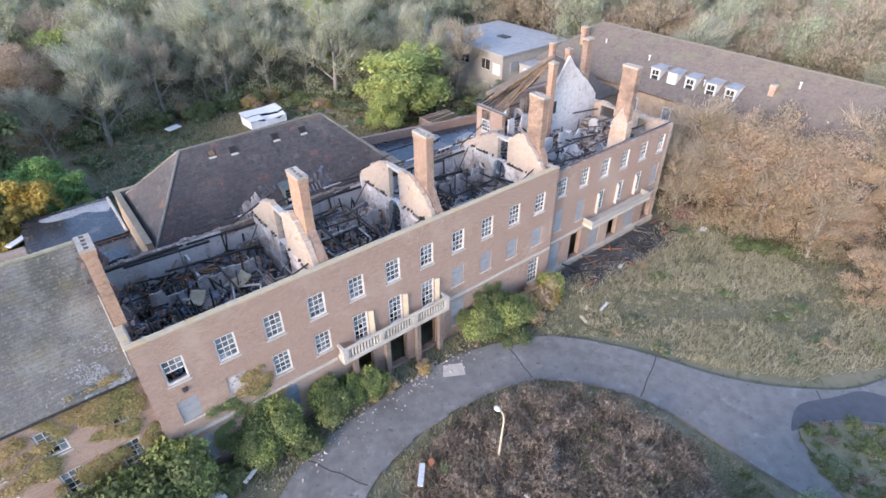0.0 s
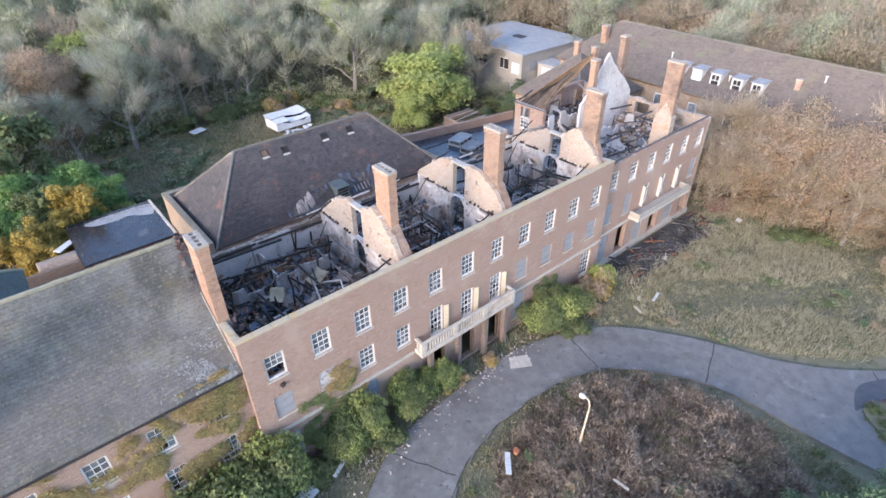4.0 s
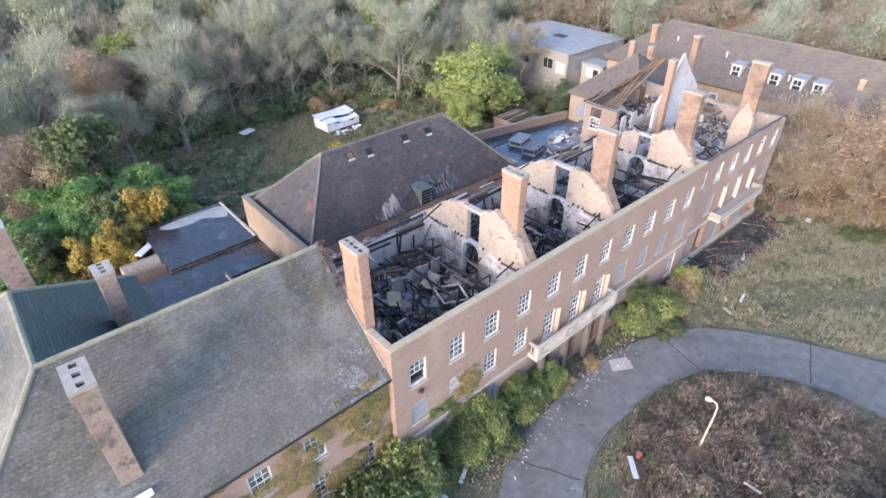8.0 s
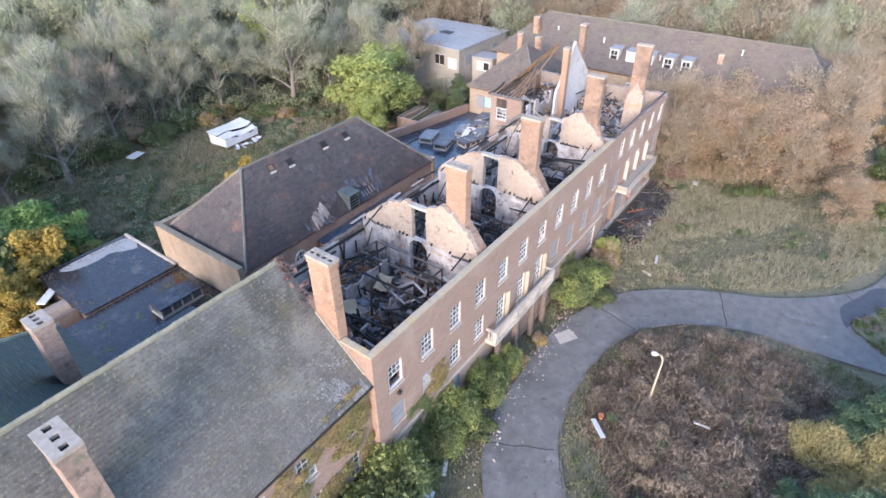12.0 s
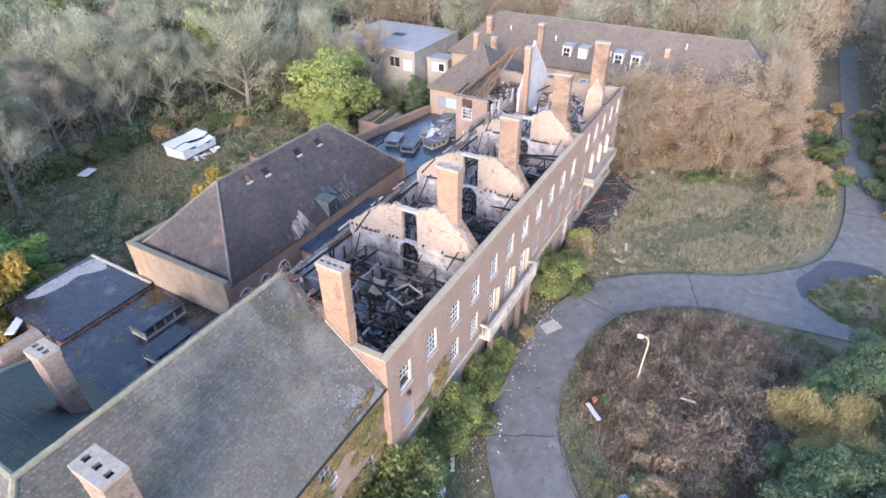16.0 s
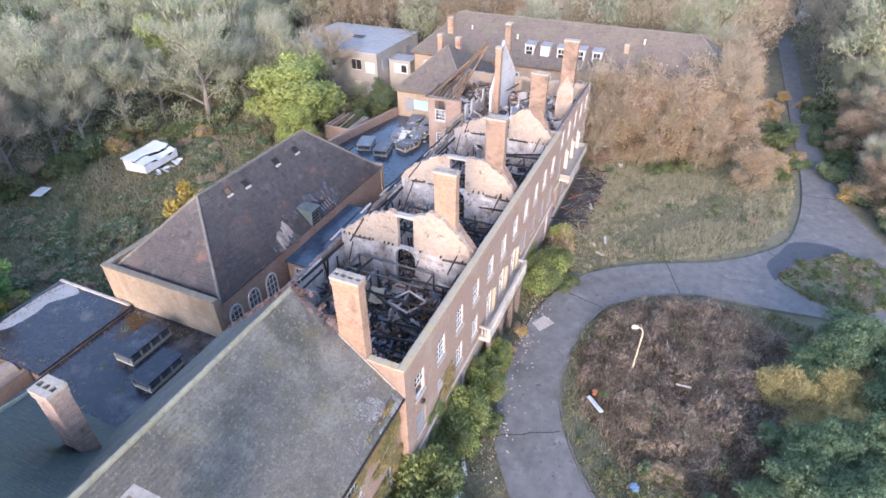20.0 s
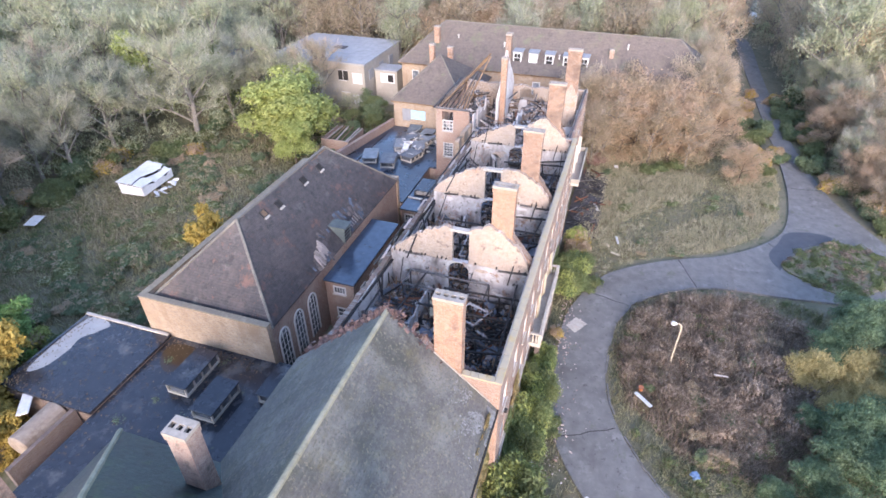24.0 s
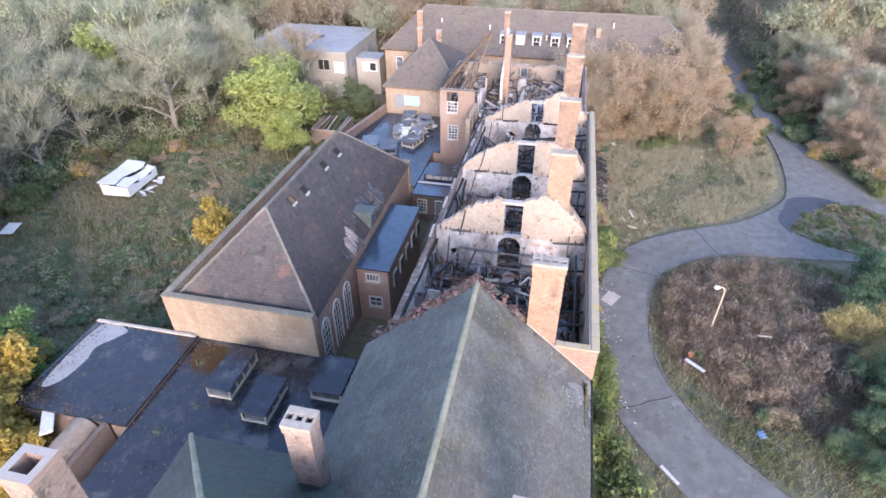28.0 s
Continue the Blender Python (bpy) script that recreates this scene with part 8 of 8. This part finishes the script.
heart = lambda x, y: math.hypot((x - 17.5) / 8.8, (y + 14.8) / 8.0) + 0.12 * noise.noise((x * 0.35, y * 0.35, 4))
clumps("bracken", "dense brown dead bracken heaped over the bank", lambda x, y: on_bank(x, y) and heart(x, y) < 0.98, (2, -26, 27, -6), 1700, 0.25, 0.9, 1.15, 54000, 0.15, "bracken", 31)
clumps("bracken", "tall arching heaps of dead bracken fronds", lambda x, y: on_bank(x, y) and heart(x, y) < 0.92 and noise.noise((x * 0.5, y * 0.5, 2)) > -0.1, (2, -26, 27, -6), 420, 0.4, 0.95, 1.7, 15000, 0.24, "bracken", 51, 0.3, 0.75)
clumps("bracken", "pale tan seed heads among dead bracken", lambda x, y: on_bank(x, y) and heart(x, y) < 0.9 and noise.noise((x * 0.3, y * 0.3, 6)) > 0.05, (2, -26, 27, -6), 900, 0.15, 0.55, 1.3, 10000, 0.13, "tan", 33, 0.3, 0.8)
clumps("bank_weeds", "green weeds along the edge of the bank", lambda x, y: on_bank(x, y) and heart(x, y) > 0.72 and noise.noise((x * 0.3, y * 0.3, 8)) > -0.25, (-3, -26, 27, -6), 1500, 0.15, 0.5, 0.8, 26000, 0.13, "grass", 35)
clumps("bank_weeds", "dark green bramble patches on the bank", lambda x, y: on_bank(x, y) and noise.noise((x * 0.22, y * 0.22, 11)) > 0.16, (0, -26, 27, -6), 900, 0.2, 0.55, 0.8, 9000, 0.15, "mid", 37, 0.8, 0.2)
clumps("verge_weeds", "tangled dark green weeds on the small verge", lambda x, y: inside(x, y, ISLAND2), (28, -31, 39, -20), 420, 0.2, 0.6, 0.7, 14000, 0.16, "mid", 39, 0.7, 0.3, 0.22)
clumps("verge_weeds", "brown dead stalks on the small verge", lambda x, y: inside(x, y, ISLAND2) and noise.noise((x * 0.4, y * 0.4, 3)) > -0.1, (28, -31, 39, -20), 300, 0.2, 0.5, 0.8, 8000, 0.15, "bracken", 41, lift=0.22)
clumps("lawn_tufts", "straw-coloured tussocks on the old lawn", lambda x, y: on_lawn(x, y) and noise.noise((x * 0.2, y * 0.2, 5)) > -0.1, (23, -24, 60, -0.5), 1500, 0.15, 0.5, 0.7, 22000, 0.17, "straw", 43, 0.25, 0.8)
clumps("lawn_tufts", "greener tussocks on the old lawn", lambda x, y: on_lawn(x, y) and noise.noise((x * 0.14, y * 0.14, 15)) > 0.08, (23, -24, 60, -0.5), 1100, 0.15, 0.5, 0.6, 12000, 0.17, "grass", 45, 0.35, 0.7)
clumps("clearing_brambles", "tangled green and brown brambles behind the hall", lambda x, y: noise.noise((x * 0.15, y * 0.15, 21)) > -0.05 and math.hypot(x - 25, y - 48.6) > 4, (4, 28.6, 56, 55), 1500, 0.25, 0.8, 0.6, 22000, 0.22, "mid", 47, 0.6, 0.3)
for protos in PROTO.values():
    for p in protos:
        for o in (*p.children_recursive, p):
            bpy.data.objects.remove(o)


# ---- small things outside ----
lp = thing("lamp_post", (15.5, -10.35, 0), "cream swan-necked street lamp leaning in dead bracken", "street lamp")
bm = bmesh.new()
tube(bm, [(0, 0, -0.2), (0, 0, 1.0), (0, 0, 1.05), (0.02, 0.02, 3.7)], [0.09, 0.085, 0.065, 0.055], 10)
part("pole", bm, LAMP, lp)
bm = bmesh.new()
tube(bm, [(0.02, 0.02, 3.68), (0.02, 0.05, 4.0), (0.02, 0.15, 4.22), (0.02, 0.32, 4.3), (0.02, 0.5, 4.25)], [0.055, 0.055, 0.055, 0.05, 0.05], 8)
part("arm", bm, LAMP, lp)
bm = bmesh.new()
tube(bm, [(0.02, 0.42, 4.27), (0.02, 0.55, 4.24), (0.02, 0.75, 4.2), (0.02, 0.85, 4.18)], [0.07, 0.15, 0.16, 0.06], 10)
part("head", bm, WHITE, lp)
lp.rotation_euler = (radians(1.5), radians(1.5), 0)

cv = thing("caravan", (26.2, 48.5, 0.2), "crushed white caravan with a torn, sunken roof", "caravan", rz=4)
cv.scale = (0.95, 1.4, 1.0)
VANW = surface("dirty_white_panel", (0.66, 0.66, 0.65), (0.55, 0.55, 0.54), 2, (0.34, 0.32, 0.29), 0.8, 0.62, 0.4, 0.05)
part("chassis", soft_box(-2.5, -1.0, 0.3, 2.5, 1.0, 0.55, 0.04), CHAR, cv)
part("interior", boxes((-2.5, -0.95, 0.552, 2.45, 0.95, 1.1)), DARK, cv)
for k, outline in enumerate(([(-2.75, 0.45), (2.7, 0.45), (2.75, 1.5), (1.6, 1.0), (0.9, 1.25), (-0.4, 1.1), (-1.9, 1.5), (-2.8, 1.45)], [(-2.75, 0.45), (2.7, 0.45), (2.7, 1.7), (0.6, 1.75), (-2.8, 1.8)])):
    part("side_panel", prism(outline, "y", (-1.12, 1.06)[k], (-1.06, 1.12)[k]), VANW, cv)
part("end_panel", prism([(-1.05, 0.45), (1.05, 0.45), (1.05, 1.75), (-1.05, 1.45)], "x", -2.8, -2.74), VANW, cv)
part("end_panel", prism([(-1.05, 0.45), (1.05, 0.45), (1.05, 1.85), (0.1, 1.3), (-1.05, 1.45)], "x", 2.68, 2.74), VANW, cv)
for pts, z, rx, ry in (([(-2.9, -0.25), (-1.0, -0.05), (0.6, -0.35), (0.75, 1.2), (-2.95, 1.2)], 1.82, 4, 1.5), ([(0.64, -0.36), (1.9, -0.5), (2.85, -0.3), (2.85, 1.2), (0.78, 1.2)], 1.72, 7, -3), ([(-2.9, -1.2), (-0.6, -1.2), (-0.75, -0.2), (-1.1, -0.12), (-2.9, -0.32)], 1.72, 9, 2), ([(-0.55, -1.2), (2.6, -1.15), (2.8, -0.4), (1.85, -0.6), (0.55, -0.45), (-0.65, -0.15)], 1.55, 15, -3)):
    o = part("roof_panel", prism(pts, "z", -0.035, 0.035), VANW, cv, "buckled white roof panel")
    o.matrix_basis = pose(0, 0, z, rx, ry, 0)
for sx in (-1, 1):
    bm = bmesh.new()
    tube(bm, [(0, sx * 0.9, 0.3), (0, sx * 1.1, 0.3)], [0.33, 0.33], 14)
    part("wheel", bm, CHAR, cv)
for i in range(9):
    o = part("panel_piece", ragged("panel_piece", VANW if i % 2 else WHITE, 60 + i), None, cv)
    o.matrix_basis = pose(-2.2 + 0.5 * i, -1.6 - 0.5 * random.Random(i).random(), 0.25 + 0.3 * random.Random(i + 9).random(), 25 * math.sin(i), 20 * math.cos(2 * i), 40 * i) @ Matrix.Diagonal((1.1, 0.5, 0.03, 1))


def slab_piece(name, x, y, z, w, d, rz, mat, label, cat, tilt=4, t=0.05):
    o = thing(name, (x, y, z), label, cat, rz=rz)
    b = part("board", soft_box(-w / 2, -d / 2, 0, w / 2, d / 2, t, 0.012), mat, o)
    part("crack", boxes((-w * 0.1, -d / 2 + 0.02, t, -w * 0.1 + 0.02, d / 2 - 0.02, t + 0.004)), PANEL, o)
    o.rotation_euler[0] = radians(tilt)
    return o


slab_piece("white_board", 15.4, 53.6, 0.95, 2.0, 1.2, 20, WHITE, "white board lying in the long grass", "board")
slab_piece("white_board", 11.0, -8.5, 0.55, 1.5, 0.34, 48, WHITE, "broken white board lying on the bank", "board", 9)
slab_piece("white_plank", 14.7, -13.85, 0.95, 1.0, 0.16, -86, STONE, "short white plank among dead bracken", "plank")
slab_piece("white_plank", 32.0, -5.45, 0.15, 1.35, 0.22, 12, WHITE, "white plank lying in the grass", "plank")
slab_piece("white_plank", 29.5, -5.4, 0.12, 0.9, 0.3, 70, LAMP, "cream board lying at the drive's edge", "plank")
slab_piece("white_plank", 30.8, -4.6, 0.12, 0.6, 0.25, 30, LAMP, "cream board lying in the grass", "plank")
slab_piece("white_plank", 2.0, -5.9, 0.035, 1.4, 0.22, 40, WHITE, "white plank lying on the drive", "plank", 0)
slab_piece("white_board", 0.7, -2.3, 0.3, 1.5, 0.8, 15, WHITE, "white sheet lying below the front wall", "board", 6)
slab_piece("white_board", 3.2, -2.0, 0.3, 1.3, 0.25, 28, WHITE, "white plank in the undergrowth by the wall", "plank", 6)
slab_piece("white_board", 49.1, -4.25, 0.2, 0.8, 0.5, 10, WHITE, "small white board in the grass", "board")
slab_piece("white_board", 38.2, -2.7, 0.2, 1.9, 0.3, 18, WHITE, "white plank among dark fire debris", "plank", 10)
slab_piece("white_board", 57.6, -14.4, 1.2, 2.2, 0.9, 65, WHITE, "white board beside a brick outbuilding", "board")
bag = thing("blue_bag", (6.1, -11.9, 0.15), "crumpled blue plastic bag at the drive's edge", "bag")
bm = bmesh.new()
bmesh.ops.create_icosphere(bm, subdivisions=3, radius=0.35)
for v in bm.verts:
    v.co *= 0.75 + 0.45 * noise.noise(v.co * 5)
    v.co.z = max(-0.15, v.co.z * 0.7)
part("sack", bm, BLUE, bag)
cone = thing("orange_tub", (11.9, -8.3, 0.5), "small orange plastic tub on the bank", "tub")
bm = bmesh.new()
tube(bm, [(0, 0, 0), (0, 0, 0.3), (0, 0, 0.32)], [0.13, 0.18, 0.2], 12)
part("body", bm, surface("orange_plastic", (0.34, 0.13, 0.06), (0.26, 0.10, 0.05), 4, rough=0.5), cone)

# rubble along the foot of the front
rs = thing("wall_rubble", label="scattered pale rubble along the drive by the wall", category="rubble", kind="stuff")
r8 = random.Random(88)
bm, bm2 = bmesh.new(), bmesh.new()
for i in range(260):
    x = r8.uniform(3, 21)
    y = -1.5 - abs(r8.gauss(0, 0.9)) - (0.8 if x < 9 else 0)
    s = r8.uniform(0.025, 0.07) * (1.8 if r8.random() < 0.06 else 1)
    box(bm if i % 3 else bm2, -s, -s * 0.7, -s * 0.3, s, s * 0.7, s * 0.4, pose(x, y, 0.05, r8.uniform(-40, 40), r8.uniform(-40, 40), r8.uniform(0, 180)))
part("rubble_pieces", bm, PALE, rs)
part("rubble_pieces", bm2, BRICK, rs)
fs = thing("fire_spill", (40, -1.6, 0), "dark charred debris spilled before the far block", "debris")
v, f, n = [], [], 26
for j in range(13):
    for i in range(n + 1):
        x, y = -8.0 + 15.5 * i / n, -1.9 + 3.6 * j / 12
        e = min(1, 3 * min(i / n, 1 - i / n), 2.5 * min(j / 12, 1.1 - j / 12) + 0.1)
        v.append((x, y, e * (0.35 + 0.3 * noise.noise((x * 0.9, y * 0.9, 2))) - 0.06 + 0.1 * noise.noise((x * 3, y * 3, 2)) * e))
f = [(j * (n + 1) + i, j * (n + 1) + i + 1, (j + 1) * (n + 1) + i + 1, (j + 1) * (n + 1) + i) for j in range(12) for i in range(n)]
part("ash_bed", raw_mesh("ash_bed", v, f, ASH), None, fs)
for i in range(60):
    ln = r8.uniform(0.5, 2.2)
    o = part("timber", TIMBER[i % 6], None, fs)
    o.matrix_basis = pose(r8.uniform(-7, 6.6), r8.uniform(-1.5, 1.3), r8.uniform(0.3, 0.55), r8.uniform(-20, 20), r8.gauss(0, 8), r8.uniform(0, 180)) @ Matrix.Diagonal((ln, 0.09, 0.12, 1))

# a brick outbuilding among the trees and low sheds behind the yard
ob_ = thing("outbuilding", label="small buff brick outbuilding half hidden by autumn trees", category="building")
part("wall", boxes((56.2, -13.6, -0.3, 59.6, -9.6, 5.2)), BRICK_Y, ob_)
part("roof", soft_box(55.9, -13.9, 5.202, 59.9, -9.3, 5.45, 0.03), TILE_B, ob_)
part("window", boxes((56.1, -12.2, 2.4, 56.195, -11.2, 3.8)), WHITE, ob_)
sd = thing("shed_ruin", label="roofless low shed with timbers and moss", category="shed")
part("wall", boxes((42.2, 30.0, -0.3, 42.4, 34.0, 1.8)), BRICK, sd)
part("wall", boxes((42.41, 33.8, -0.3, 47.0, 34.0, 1.8)), BRICK, sd)
part("wall", boxes((42.41, 30.0, -0.3, 47.0, 30.2, 1.8)), BRICK, sd)
part("moss", boxes((42.41, 30.21, 0.9, 47.0, 33.79, 1.1)), LEAF["mid"], sd)
for i in range(5):
    bm = bmesh.new()
    beam(bm, (42.3, 30.4 + 0.7 * i, 1.75), (46.9, 30.5 + 0.7 * i + 0.3 * math.sin(i), 1.85), 0.12, 0.14)
    part("beam", bm, WOOD if i % 2 else PALE, sd)
fc = thing("blue_tarpaulin", (62.5, 60.5, 5.2), "faded blue sheet on a low roof in the trees", "sheet", rz=20)
part("sheet", soft_box(-3, -2.5, 0, 3, 2.5, 0.15, 0.05), BLUE, fc)
part("shed", boxes((-2.8, -2.3, -6, 2.8, 2.3, -0.01)), BRICK_G, fc)
rh = thing("red_house", (139, -38, 0), "distant red-roofed house beyond the trees", "house", rz=12)
part("wall", boxes((-5, -4, 0, 5, 4, 4.5)), BRICK, rh)
part("roof", prism([(-4.4, 4.5), (4.4, 4.5), (0, 8.0)], "x", -5.3, 5.3), surface("red_clay_tile", (0.36, 0.11, 0.06), (0.27, 0.085, 0.05), 5), rh)
for y in (-2.2, 2.2):
    wn = part("window", boxes((-5.08, y - 0.7, 1.4, -5.005, y + 0.7, 2.9)), WHITE, rh)
    part("pane", boxes((-5.12, y - 0.6, 1.5, -5.081, y + 0.6, 2.8)), GLASS, wn)
vn = thing("van", (137.5, -30, 0.2), "distant white parked van beyond the trees", "van", rz=20)
part("body", soft_box(-2.4, -1, 0.35, 2.4, 1, 2.2, 0.2, 2), WHITE, vn)
part("window", boxes((-2.44, -0.8, 1.3, -2.405, 0.8, 1.9)), GLASS, vn)
for x in (-1.5, 1.5):
    for y in (-0.95, 0.95):
        bm = bmesh.new()
        tube(bm, [(x, y - 0.1, 0.33), (x, y + 0.1, 0.33)], [0.34, 0.34], 12)
        part("wheel", bm, CHAR, vn)

vent = thing("wall_vent", (1.73, -0.09, 7.05), "small dark metal vent hood below a sash window", "vent")
part("hood", soft_box(-0.12, -0.1, 0.0, 0.12, 0.085, 0.2, 0.03), CHAR, vent)
part("flange", boxes((-0.16, 0.075, -0.04, 0.16, 0.088, 0.24)), RUSTM, vent)
